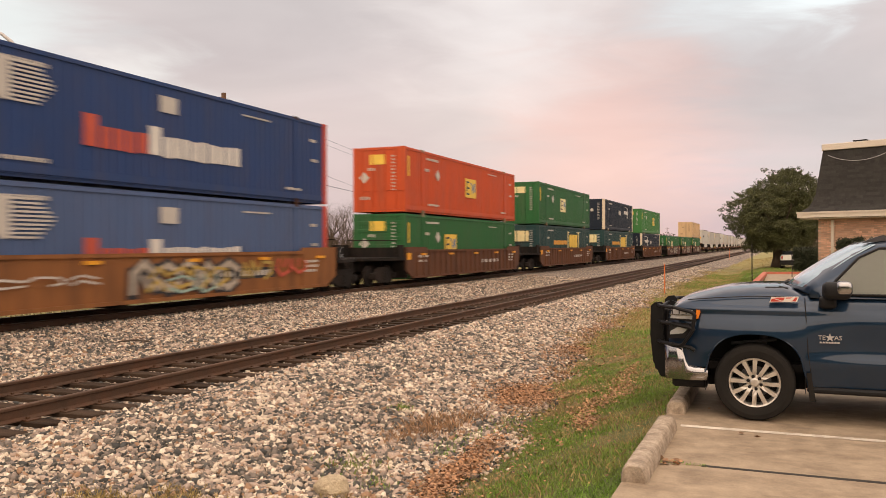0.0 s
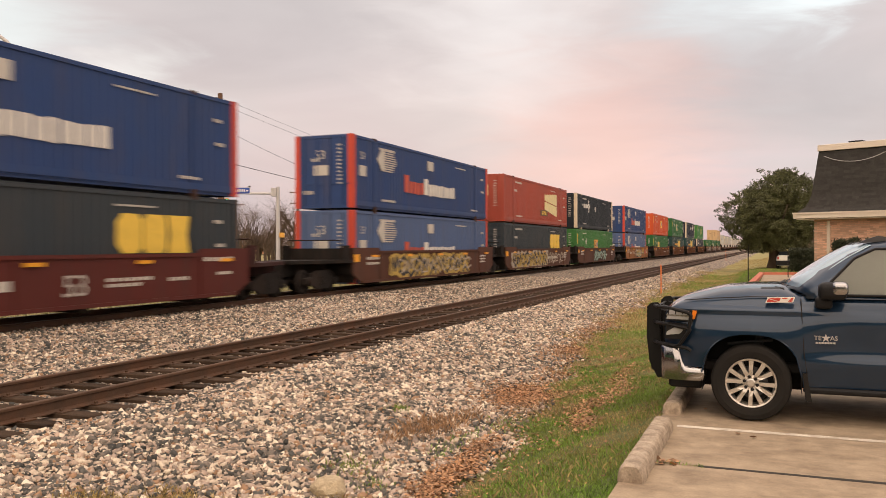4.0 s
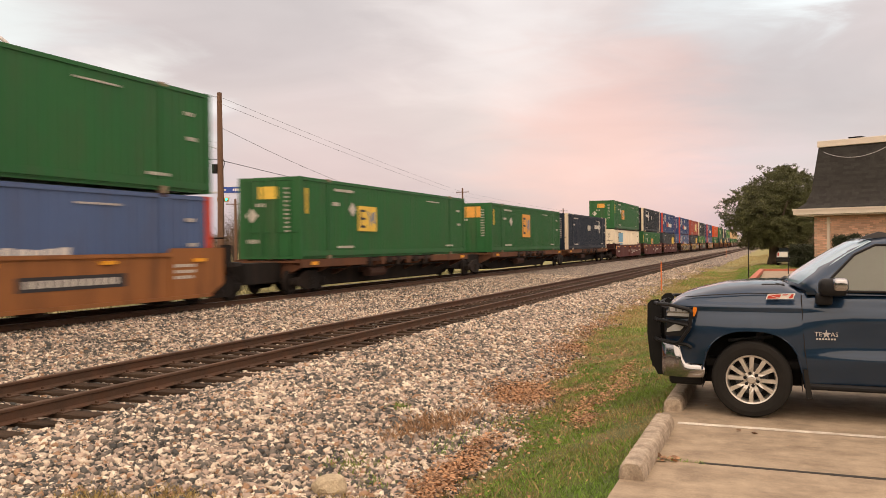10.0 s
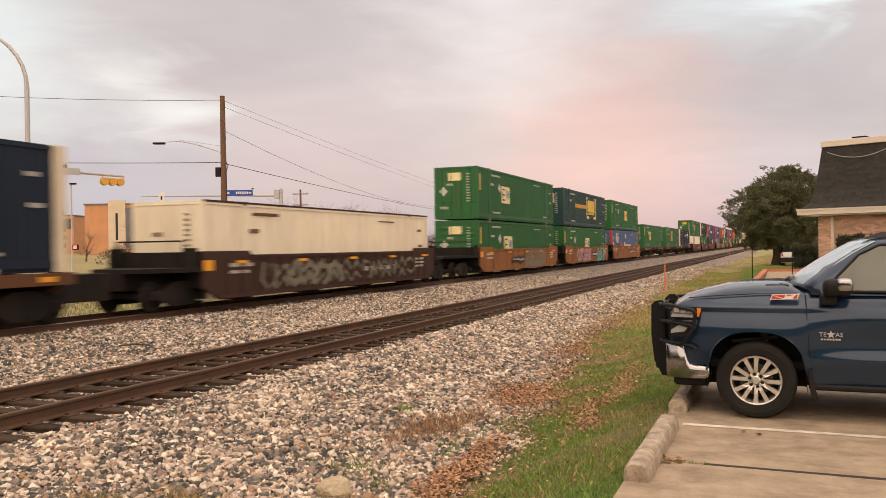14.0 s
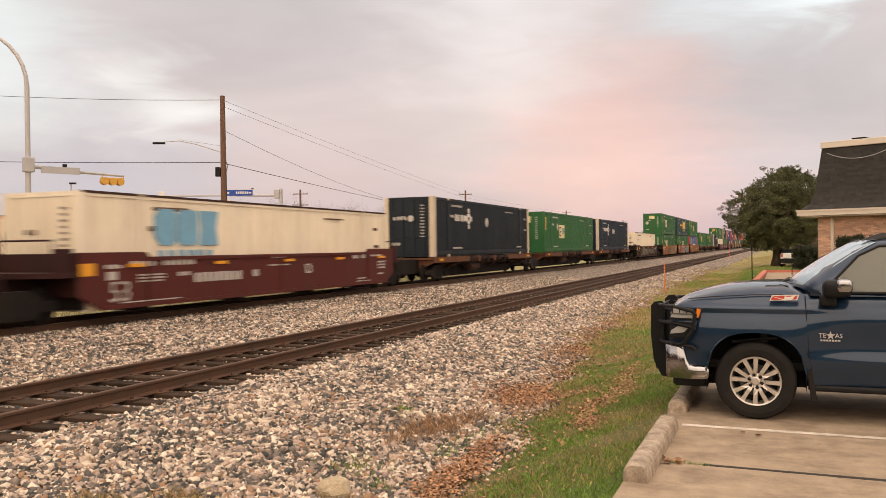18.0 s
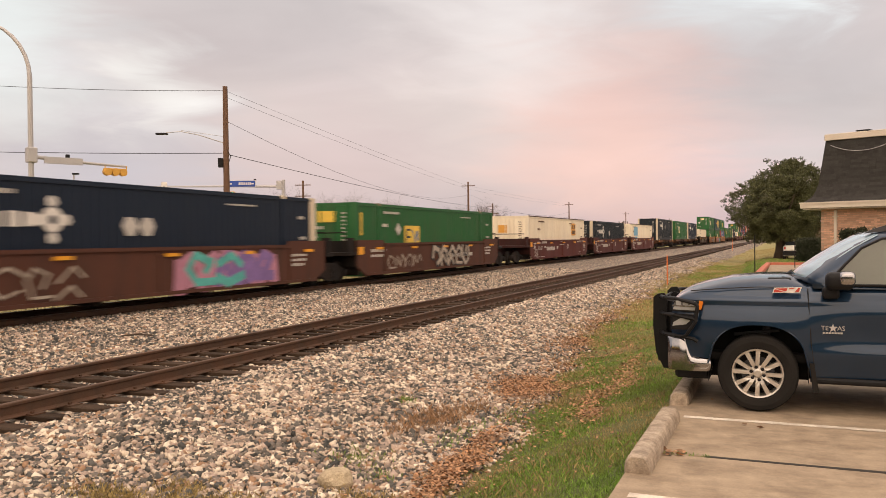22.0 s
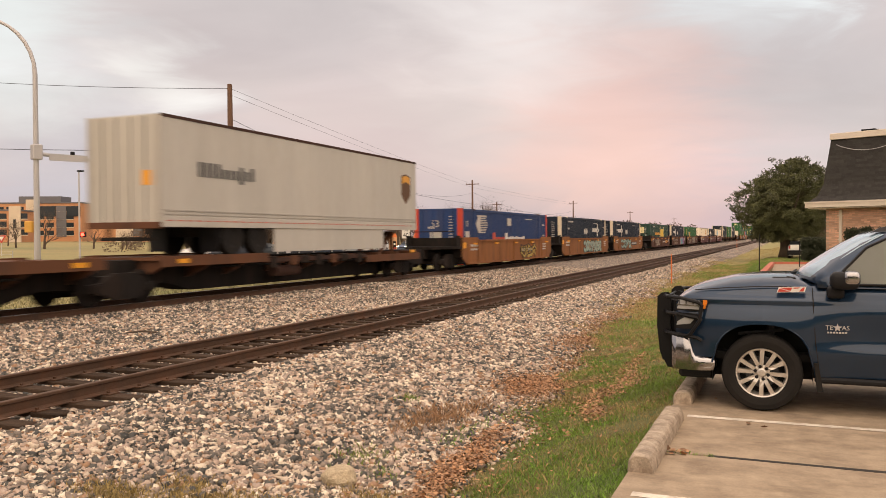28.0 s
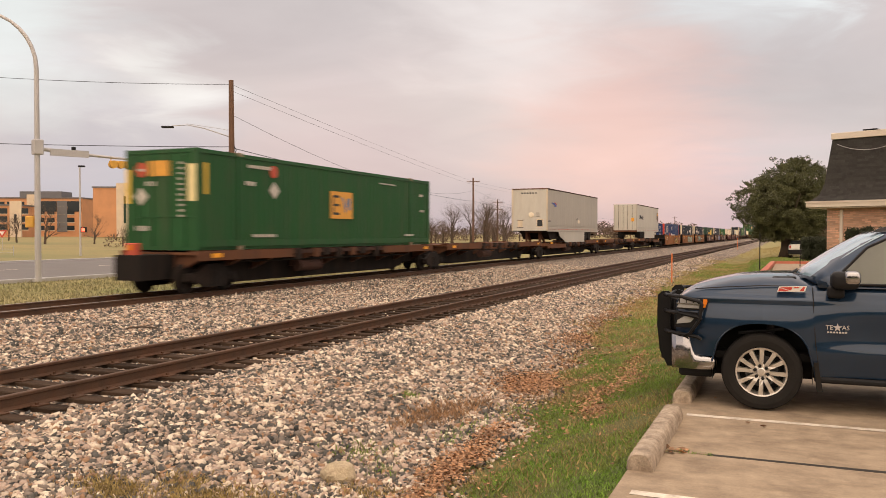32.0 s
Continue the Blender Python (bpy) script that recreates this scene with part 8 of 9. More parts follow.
def signal_head(parent, x, z, lamps, lit, y=0.0, back=False, up=False):
    n = lamps
    w = 0.36
    shell = boxes((x, x + n * w, y - 0.12, y + 0.12, z - 0.19, z + 0.19), bevel=0.03)
    if back:
        shell = boxes((x, x + n * w, y - 0.06, y + 0.06, z + 0.02, z + 0.17), bevel=0.03)
        for k in range(n):
            c = x + (k + 0.5) * w
            prism(shell, [(c + 0.17 * math.cos(a * math.tau / 12), z + 0.18 * math.sin(a * math.tau / 12)) for a in range(12)], "y", y - 0.13, y + 0.12)
    head = part("signal_head", shell, M["signal"], parent, "yellow horizontal signal head")
    for k in range(n):
        c = x + (k + 0.5) * w
        if not back:
            on = lit == k
            bm = spin([(0.0, -0.01), (0.12, -0.01), (0.13, 0.0), (0.0, 0.02)], "y", 12)
            child("lens", mesh_of("lens", bm, M["green_light"] if on else M["redpaint"] if k == 0 else M["black"]), head, pose(c, y - 0.13, z), "lit green lens" if on else "")
        bm = spin([(0.12, -0.16), (0.135, -0.16), (0.135, 0.0), (0.12, 0.0)], "y", 12)
        child("visor", mesh_of("visor", bm, M["signal"] if back else M["black"]), head, pose(c, y + (0.26 if back else -0.12), z))
    return head


# near corner: curved street lamp with a signal arm, seen from behind
def davit():
    ob = thing("street_lamp", pose(-30.02, 25.9, -0.15, 0, 0, 0), "tall grey davit street lamp with a signal arm", "street lamp")
    pts = [(0, 0, 0), (0, 0, 5), (0, 0, 9.2)] + [(-2.5 * (1 - math.cos(a)) * 0.92, -2.5 * (1 - math.cos(a)) * 0.39, 9.2 + 2.5 * math.sin(a)) for a in [k * math.pi / 2 / 8 for k in range(1, 9)]] + [(-3.3, -1.35, 11.75)]
    part("pole", tubes((pts, [0.14, 0.115, 0.10] + [0.085] * 4 + [0.07] * 5), sides=12), M["galv"], ob)
    part("base_flange", tubes(([(0, 0, 0), (0, 0, 0.12)], 0.28), sides=12), M["galv"], ob)
    part("luminaire", boxes((-4.1, -3.2, -1.6, -1.2, 11.65, 11.8), bevel=0.04), M["fargrey"], ob)
    arm = pose(0, 0, 5.66, 0, 0, 67)
    a = child("signal_arm", mesh_of("signal_arm", tubes(([(0, 0, 0.12), (2.0, 0, -0.02), (4.15, 0, -0.10)], [0.09, 0.07, 0.05])), M["galv"]), ob, arm)
    part("street_sign_back", boxes((0.5, 2.15, -0.14, -0.08, -0.16, 0.14)), M["galv"], a, "bare metal back of a street sign")
    part("arm_clamp", boxes((-0.18, 0.22, -0.2, 0.2, -0.15, 0.5), bevel=0.03), M["galv"], a)
    part("detector", boxes((1.45, 1.62, -0.06, 0.06, 0.14, 0.30), bevel=0.02), M["black"], a)
    part("hanger", tubes(([(3.2, 0, -0.08), (3.2, 0, -0.3), (4.2, 0, -0.3), (4.2, 0, -0.08)], 0.03)), M["signal"], a)
    signal_head(a, 3.12, -0.38, 3, -1, back=True)
    part("walk_signal", boxes((-0.55, -0.1, -0.2, 0.2, 2.35, 2.85), bevel=0.03), M["signal"], ob, "yellow pedestrian signal box")


davit()


# wooden utility poles and their wires
def utility_pole(x, y, h, label, arms=1, lamp=False, rz=0.0, box_=False):
    ob = thing("utility_pole", pose(x, y, float(ground_z(x, y)) - 0.05, 0, 0, rz), label, "utility pole", "utility poles along the street")
    part("pole", tubes(([(0, 0, 0), (0.02, 0, h * 0.5), (0.0, 0, h)], [0.21, 0.18, 0.14]), sides=10), M["polewood"], ob, "reddish brown wooden pole")
    for k in range(arms):
        part("crossarm", boxes((-1.2, 1.2, -0.06, 0.06, h - 0.75 - 1.7 * k, h - 0.62 - 1.7 * k), bevel=0.01), M["polewood"], ob)
        for px in (-1.1, -0.5, 0.5, 1.1):
            part("insulator", tubes(([(px, 0, h - 0.62 - 1.7 * k), (px, 0, h - 0.46 - 1.7 * k)], 0.04), sides=6), M["galv"], ob)
    if lamp:
        part("lamp_arm", tubes(([(0, 0, h - 3.35), (-1.6, 0, h - 2.82), (-2.6, 0, h - 2.62), (-3.5, 0, h - 2.68)], [0.03, 0.028, 0.025, 0.025]), ([(0, 0, h - 2.95), (-2.6, 0, h - 2.55)], 0.012)), M["galv"], ob, "curved lamp arm")
        part("luminaire", boxes((-4.1, -3.4, -0.15, 0.15, h - 2.80, h - 2.69), bevel=0.04), M["black"], ob, "dark cobra-head luminaire")
    if box_:
        part("terminal_box", boxes((-0.45, -0.15, -0.12, 0.12, h - 4.75, h - 4.2), bevel=0.02), M["black"], ob)
        part("conduit", tubes(([(0.19, -0.06, 0.2), (0.17, -0.06, h - 4.5), (0.3, -0.06, h - 4.1), (0.12, -0.05, h - 3.8)], 0.025), sides=6), M["black"], ob)
    return Vector((x, y, float(ground_z(x, y))))


POLE_H = 11.2
utility_pole(-30.2, 39.6, POLE_H, "tall wooden utility pole carrying a street lamp", 0, True, 23, True)
far_poles = [(-50.5, 133.5), (-54.5, 223.0), (-56.5, 324.0), (-56.5, 460.0)]
for k, (x, y) in enumerate(far_poles):
    utility_pole(x, y, 12.0, "brown wooden utility pole beside the street", 1, False, 0)
utility_pole(-66.4, 90.2, 8.6, "short brown wooden pole with a crossarm", 1, False, 25)
utility_pole(-68.2, 108.3, 11.4, "wooden pole with two crossarms", 2, False, 20)
utility_pole(-61.9, 179.6, 10.4, "wooden pole with two crossarms", 2, False, 15)


def wire(points, sag, r=0.016):
    out = []
    for p, q in zip(points, points[1:]):
        p, q = Vector(p), Vector(q)
        n = 14
        for k in range(n):
            t = k / n
            out.append(p.lerp(q, t) - Vector((0, 0, sag * 4 * (t - t * t))))
    out.append(Vector(points[-1]))
    return solo("wire", tubes((out, r), sides=5), M["wire"], None, "black overhead cable between the poles", "cable", "overhead cables")


top1 = (-30.2, 39.6, POLE_H - 0.48)
wire([(-58, 27.8, POLE_H + 1.5), top1], 0.5, 0.015)
wire([top1, (-50.5, 133.5, 11.1), (-54.5, 223, 11.1)], 0.2, 0.009)
wire([(-30.2, 39.6, POLE_H - 0.85), (-50.5, 133.5, 10.5), (-54.5, 223, 10.6)], 0.25, 0.009)
wire([(-30.2, 39.6, POLE_H - 2.25), (-50.3, 133.5, 9.6), (-54.3, 223, 9.0)], 2.2, 0.012)
wire([(-58, 27.8, POLE_H - 3.3), (-30.2, 39.6, POLE_H - 4.15)], 0.2, 0.02)
wire([(-30.2, 39.6, POLE_H - 4.2), (-50.3, 133.5, 7.6), (-54.3, 223, 7.4), (-56.3, 324, 7.4)], 0.35, 0.02)


# far corner: straight signal mast with three heads and a blue street sign
def mast():
    ob = thing("traffic_signal", pose(-43.2, 65.2, 0.22, 0, 0, 22.8), "grey traffic signal mast with a long arm of green lights", "traffic signal")
    part("pole", tubes(([(0, 0, -0.48), (0, 0, 7.35)], [0.22, 0.17]), sides=14), M["galv"], ob)
    part("arm", tubes(([(0.05, 0, 6.72), (-6, 0, 6.78), (-13.2, 0, 6.80)], [0.12, 0.09, 0.05]), sides=10), M["galv"], ob)
    part("arm_clamp", boxes((-0.62, -0.1, -0.25, 0.25, 6.45, 7.25), bevel=0.03), M["galv"], ob)
    signal_head(ob, -13.4, 6.1, 5, 3)
    signal_head(ob, -9.75, 6.1, 3, 2)
    signal_head(ob, -5.65, 6.1, 3, 2)
    plate = part("street_sign", boxes((-5.15, -2.6, -0.18, -0.12, 6.72, 7.28), bevel=0.02), M["signblue"], ob, "blue street name sign")
    part("sign_border", boxes((-5.2, -2.55, -0.15, -0.10, 6.67, 7.33)), M["whitepaint"], plate)
    for k in range(7):
        part("sign_letter_bar", boxes((-4.15 + 0.17 * k, -4.04 + 0.17 * k, -0.19, -0.175, 6.88, 7.12)), M["whitepaint"], plate)
    for x0 in (-5.0, -2.95):
        part("sign_arrow", boxes((x0, x0 + 0.22, -0.19, -0.175, 6.93, 7.06)), M["whitepaint"], plate)
    part("lane_sign", boxes((-11.4, -10.85, -0.18, -0.14, 6.3, 7.2), bevel=0.01), M["whitepaint"], ob, "white lane-use sign")
    part("lane_arrow", boxes((-11.2, -11.05, -0.19, -0.18, 6.45, 6.8)), M["black"], ob)
    part("detector", boxes((-2.75, -2.55, -0.06, 0.06, 7.3, 7.45), bevel=0.02), M["black"], ob)
    part("walk_signal", boxes((0.15, 0.6, -0.2, 0.2, 2.6, 3.05), bevel=0.03), M["signal"], ob, "yellow pedestrian signal box")


mast()


def walk_pole():
    ob = thing("signal_pole", pose(-66.5, 62.5, -0.4, 0, 0, 30), "slim pale lamp pole with a red pedestrian signal", "signal pole")
    part("pole", tubes(([(0, 0, 0), (0, 0, 9.2)], [0.11, 0.07]), sides=8), M["galv"], ob)
    part("luminaire", boxes((-0.15, 0.5, -0.15, 0.15, 9.15, 9.32), bevel=0.03), M["black"], ob)
    part("walk_signal", boxes((0.1, 0.65, -0.25, 0.1, 2.5, 3.05), bevel=0.03), M["black"], ob)
    part("walk_light", boxes((0.2, 0.52, -0.27, -0.25, 2.6, 2.95)), M["red_light"], ob, "lit red pedestrian light")


walk_pole()


def yield_sign():
    ob = thing("yield_sign", pose(-92, 74, -0.45, 0, 0, 38), "red and white yield sign on a post", "road sign")
    part("post", tubes(([(0, 0, 0), (0, 0, 2.2)], 0.04), sides=6), M["galv"], ob)
    part("plate", prism(bmesh.new(), [(-0.6, 2.9), (0.6, 2.9), (0, 1.85)], "y", -0.06, -0.04), M["redpaint"], ob)
    part("plate_middle", prism(bmesh.new(), [(-0.3, 2.72), (0.3, 2.72), (0, 2.2)], "y", -0.068, -0.06), M["whitepaint"], ob)


yield_sign()


def speed_sign():
    ob = thing("speed_sign", pose(-28.35, 59.7, -0.15, 0, 0, 24), "white speed limit sign reading forty", "road sign")
    part("post", tubes(([(0, 0.03, 0), (0, 0.03, 2.9)], 0.035), sides=6), M["galv"], ob)
    part("plate", boxes((-0.33, 0.33, -0.02, 0.0, 1.95, 2.85), bevel=0.01), M["whitepaint"], ob)
    child("numerals", lettering("40", 0.46, M["black"], 0.003), ob, pose(0, -0.026, 2.2))
    child("word_speed", lettering("SPEED", 0.15, M["black"], 0.003), ob, pose(0, -0.026, 2.72))
    child("word_limit", lettering("LIMIT", 0.15, M["black"], 0.003), ob, pose(0, -0.026, 2.55))


speed_sign()
for x, y in ((-29.3, 59.3), (-27.55, 60.2)):
    ob = thing("kiosk", pose(x, y, -0.17, 0, 0, 25), "orange kiosk board with a peaked top", "kiosk", "orange kiosks beside the street")
    part("panel", prism(bmesh.new(), [(-0.32, 0), (0.32, 0), (0.32, 2.08), (0.2, 2.34), (-0.2, 2.34), (-0.32, 2.08)], "y", -0.10, 0.10), M["kioskboard"], ob)
    part("peak", prism(bmesh.new(), [(-0.34, 2.06), (0.34, 2.06), (0.21, 2.37), (-0.21, 2.37)], "y", -0.11, 0.11), M["orange"], ob)
    part("poster", boxes((0.0, 0.24, -0.115, -0.10, 1.0, 1.75)), M["black"], ob, "dark poster strip")
    part("poster_spot", boxes((0.05, 0.19, -0.125, -0.115, 1.1, 1.25)), M["redpaint"], ob)
    part("poster_spot", boxes((0.05, 0.19, -0.125, -0.115, 1.45, 1.6)), M["whitepaint"], ob)


# far buildings, four storeys
def far_building(name, m, width, depth, bays, label, stone, grey, floors=4, h=16.5):
    b = thing(name, m, label, "building", "brick buildings across the field")
    part("wall", boxes((0, width, 0, depth, -1, h), bevel=0.05), M["farbrick"], b, "warm tan brick wall")
    part("roof", boxes((-0.3, width + 0.3, -0.3, depth + 0.3, h, h + 0.5)), M["fargrey"], b)
    for x0, x1 in stone:
        part("stone_bay", boxes((x0, x1, -0.5, 0.2, -1, h + 1.6)), M["farstone"], b, "pale limestone bay")
        part("slot_window", boxes(((x0 + x1) / 2 - 0.4, (x0 + x1) / 2 + 0.4, -0.6, -0.45, 4, h - 3)), M["farglass"], b)
    for x0, x1 in grey:
        part("glass_bay", boxes((x0, x1, -0.25, 0.2, 1, h - 1.0)), M["fargrey"], b, "dark glazed bay")
    step = bays[2]
    for f in range(floors):
        z0 = 1.6 + f * (h - 1.6) / floors
        for x in np.arange(bays[0], bays[1] - step * 0.6, step):
            win = part("window", boxes((x, x + step * 0.72, -0.12, 0.1, z0, z0 + 1.9)), M["farglass"], b)
            part("sill", boxes((x - 0.1, x + step * 0.72 + 0.1, -0.25, 0.1, z0 - 0.25, z0)), M["farstone"], win)
    return b


BL = (-227.1, 219.2)
far_building("college_building", pose(*BL, 1.9, 0, 0, 24), 36, 22, (18.5, 35.5, 3.6), "tan brick building with a pale stone bay", [(8.4, 14.4)], [(14.4, 18)])
flats = far_building("apartment_building", pose(-318, 224, 1.9, 0, 0, 24), 60, 20, (2, 60, 4.0), "long brick apartment block with balconies", [(38, 42)], [(50, 54)], 4, 14.5)
far_building("apartment_building", pose(-268, 196, 1.9, 0, 0, 24), 22, 14, (2, 29, 3.6), "orange brick apartment block", [(20, 24)], [], 3, 10)
part("plant_room", boxes((33, 50, 4, 14, 15.0, 17.6)), M["fargrey"], flats, "dark rooftop plant room")
part("loggia", boxes((43, 49.8, -0.3, 0.2, 9.2, 13.4), (54.2, 59.6, -0.3, 0.2, 9.2, 13.4)), M["farglass"], flats, "dark open balconies")
low = thing("low_building", pose(-150, 178, -0.8, 0, 0, 28), "low brown brick building among bare trees", "building")
part("wall", boxes((0, 22, 0, 9, -1, 3.6)), M["farbrick"], low)
part("roof", prism(bmesh.new(), [(-0.8, 3.6), (9.8, 3.6), (4.5, 5.6)], "x", -0.8, 22.8), M["fargrey"], low)


# bare trees
def bare_tree(seed, h, label="bare winter tree with fine grey-brown twigs"):
    r = random.Random(seed)
    tree = thing("bare_tree", None, label, "tree", "bare trees beyond the street")
    trunk, twigs = bmesh.new(), bmesh.new()

    def grow(p, d, length, rad, level):
        n = 3 if level < 2 else 2
        pts, q, dd = [p], p, d
        for k in range(n):
            dd = (dd + Vector((r.uniform(-1, 1), r.uniform(-1, 1), r.uniform(-0.3, 0.7))) * (0.16 + 0.05 * level)).normalized()
            q = q + dd * length / n
            pts.append(q)
        rads = [rad * (1 - 0.45 * k / n) for k in range(n + 1)]
        tube(trunk if level < 2 else twigs, pts, rads, 5 if level < 2 else 3, False)
        if level >= 5:
            return
        kids = (5, 4, 4, 3, 3)[level]
        for k in range(kids):
            i = r.randint(1, n)
            spread = (0.75, 1.0, 1.0, 1.1, 1.1)[level]
            nd = (dd + Vector((r.uniform(-1, 1), r.uniform(-1, 1), r.uniform(-0.4, 0.55))) * spread).normalized()
            grow(pts[i], nd, length * r.uniform(0.55, 0.82), rads[i] * 0.6, level + 1)
    grow(Vector((0, 0, -0.3)), Vector((0, 0, 1)), h * 0.30, h * 0.022, 0)
    part("trunk", trunk, M["bark"], tree)
    tagged(part("twig_mass", twigs, M["twig"], tree), kind="stuff")
    return tree


kinds = [bare_tree(s, h) for s, h in ((11, 9.0), (12, 10.5), (13, 8.0), (14, 11.5), (15, 9.5))]
spots = []
rt = random.Random(21)
for k in range(15):
    spots.append((-72 - rt.uniform(0, 26), 92 + k * 6.5 + rt.uniform(-3, 3), rt.uniform(0.8, 1.15)))
for k in range(16):
    spots.append((-66 - rt.uniform(0, 30), 185 + k * 14 + rt.uniform(-5, 5), rt.uniform(0.85, 1.2)))
for k in range(30):
    a, far_ = radians(rt.uniform(17, 40)), rt.uniform(138, 200)
    spots.append((-far_ * math.sin(a), far_ * math.cos(a), rt.uniform(0.75, 1.1)))
for k in range(26):
    a = radians(rt.uniform(25, 37))
    far_ = max(62 / math.sin(a), 95) + rt.uniform(0, 30)
    spots.append((-far_ * math.sin(a), far_ * math.cos(a), rt.uniform(1.1, 1.5)))
for k in range(9):
    a, far_ = radians(rt.uniform(17.5, 23)), rt.uniform(180, 205)
    spots.append((-far_ * math.sin(a) - 3, far_ * math.cos(a), rt.uniform(1.25, 1.6)))
spots += [(-90, 98.6, 0.95), (-94.8, 112.2, 0.8), (-67.7, 99.0, 0.95), (-104.6, 107.5, 0.55)]
spots += [(-122, 118, 1.0), (-128, 112, 1.15), (-112, 116, 0.85), (-145, 120, 0.9), (-118, 140, 1.0), (-105, 135, 0.95), (-160, 128, 0.8), (-100, 150, 1.0), (-135, 150, 0.9), (-172, 140, 0.85)]
for i, (x, y, s) in enumerate(spots):
    src = kinds[i % 5]
    m = pose(x, y, float(ground_z(x, y)), 0, 0, rt.uniform(0, 360))
    if i < 5:
        src.matrix_basis = m @ Matrix.Scale(s, 4)
    else:
        c = copy_thing(src, m)
        c.scale = (s, s, s)
# evergreen shrubs and far woods that close the view along the line
wood_cl = []
rw = random.Random(8)
for k in range(150):
    side = rw.random() < 0.6
    x = rw.uniform(-160, -60) if side else rw.uniform(4, 90)
    y = rw.uniform(420, 640)
    wood_cl.append((x, y, rw.uniform(1.5, 6.5), rw.uniform(2.5, 5.0)))
for k in range(60):
    wood_cl.append((rw.uniform(-13, 10), rw.uniform(760, 900), rw.uniform(1, 7), rw.uniform(3, 5)))
for k in range(70):
    wood_cl.append((rw.uniform(6, 40), rw.uniform(105, 260), rw.uniform(1, 4.5), rw.uniform(1.5, 3.2)))
woods = tagged(new("far_woods", leafy("far_woods", wood_cl, 42000, 0.55, M["twig"], seed=9)), "hazy brown woods closing the view along the line", "woods", kind="stuff")
scrub_cl = [(rw.uniform(-110, -70), rw.uniform(95, 260), rw.uniform(0.4, 3.4), rw.uniform(0.8, 1.8)) for k in range(190)]
tagged(new("scrub", leafy("scrub", scrub_cl, 26000, 0.16, M["twig"], seed=10)), "low brown scrub under the bare trees", "scrub", kind="stuff")

# post-and-rail fence before the field
fence = thing("field_fence", pose(-73, 60, -0.38, 0, 0, 0), "low pale wire fence at the field's edge", "fence", kind="structure")
for k in range(24):
    part("post", tubes(([(-k * 3.2, 3.0 * k * 0.22, 0), (-k * 3.2, 3.0 * k * 0.22, 1.1)], 0.04), sides=5), M["galv"], fence)
for z in (0.4, 0.75, 1.08):
    part("rail_wire", tubes(([(0, 0, z), (-23 * 3.2, 69 * 0.22, z)], 0.015), sides=4), M["galv"], fence)


# ---- vehicles on the street: local front at -y... they drive towards -y, turned by the keyed pose ----
def car_body(length, width, height, hood, trunk_, belt, ride=0.28):
    """A lofted body along local y, front at +y."""
    L2 = length / 2

    def top(y):
        f = (y + L2) / length          # 0 tail, 1 nose
        return lerp_table(f, [(0, belt * 0.92), (0.02, belt), (trunk_, belt + 0.02), (trunk_ + 0.06, height * 0.93), (trunk_ + 0.16, height), (1 - hood - 0.20, height), (1 - hood - 0.02, belt + 0.06), (1 - hood, belt), (0.97, belt * 0.88), (1.0, belt * 0.68)])

    def sect(y):
        w = width / 2 * lerp_table(abs(y) / L2, [(0, 1), (0.8, 0.98), (1.0, 0.86)])
        zt = top(y)
        zb = ride
        for a in (L2 - 0.9, -L2 + 0.95):
            d = abs(y - a)
            if d < 0.38:
                zb = max(zb, 0.33 + math.sqrt(0.38 ** 2 - d * d))
        zm = min(belt, zt)
        over = zt > belt + 0.05
        return [(w - 0.03, zb), (w, (zb + zm) / 2), (w - 0.02, max(zb + 0.02, zm - 0.04)), (w - 0.06 if over else w - 0.10, max(zb + 0.03, zm)), ((w - 0.24) if over else w * 0.7, zt - 0.02), (w * 0.35, zt), (0, zt + 0.01)]
    ys = sorted(set([round(v, 3) for v in np.linspace(-L2, L2, 45)]))
    bm = bmesh.new()
    rings = []
    for y in ys:
        half = sect(y)
        rings.append([bm.verts.new((-w, y, z)) for w, z in half] + [bm.verts.new((w, y, z)) for w, z in reversed(half[:-1])])
    for r0, r1 in zip(rings, rings[1:]):
        for k in range(len(r0) - 1):
            bm.faces.new((r0[k], r1[k], r1[k + 1], r0[k + 1]))
    bm.faces.new(rings[0]), bm.faces.new(rings[-1][::-1])
    bmesh.ops.recalc_face_normals(bm, faces=bm.faces[:])
    return bm


CAR_KINDS = {"sedan": (4.7, 1.82, 1.45, 0.27, 0.14, 0.92), "suv": (4.8, 1.92, 1.78, 0.26, 0.02, 1.05), "van": (5.2, 2.0, 1.95, 0.17, 0.01, 1.08), "pickup": (5.8, 2.0, 1.88, 0.27, 0.36, 1.12), "low pickup": (5.5, 1.9, 1.46, 0.27, 0.38, 1.10)}


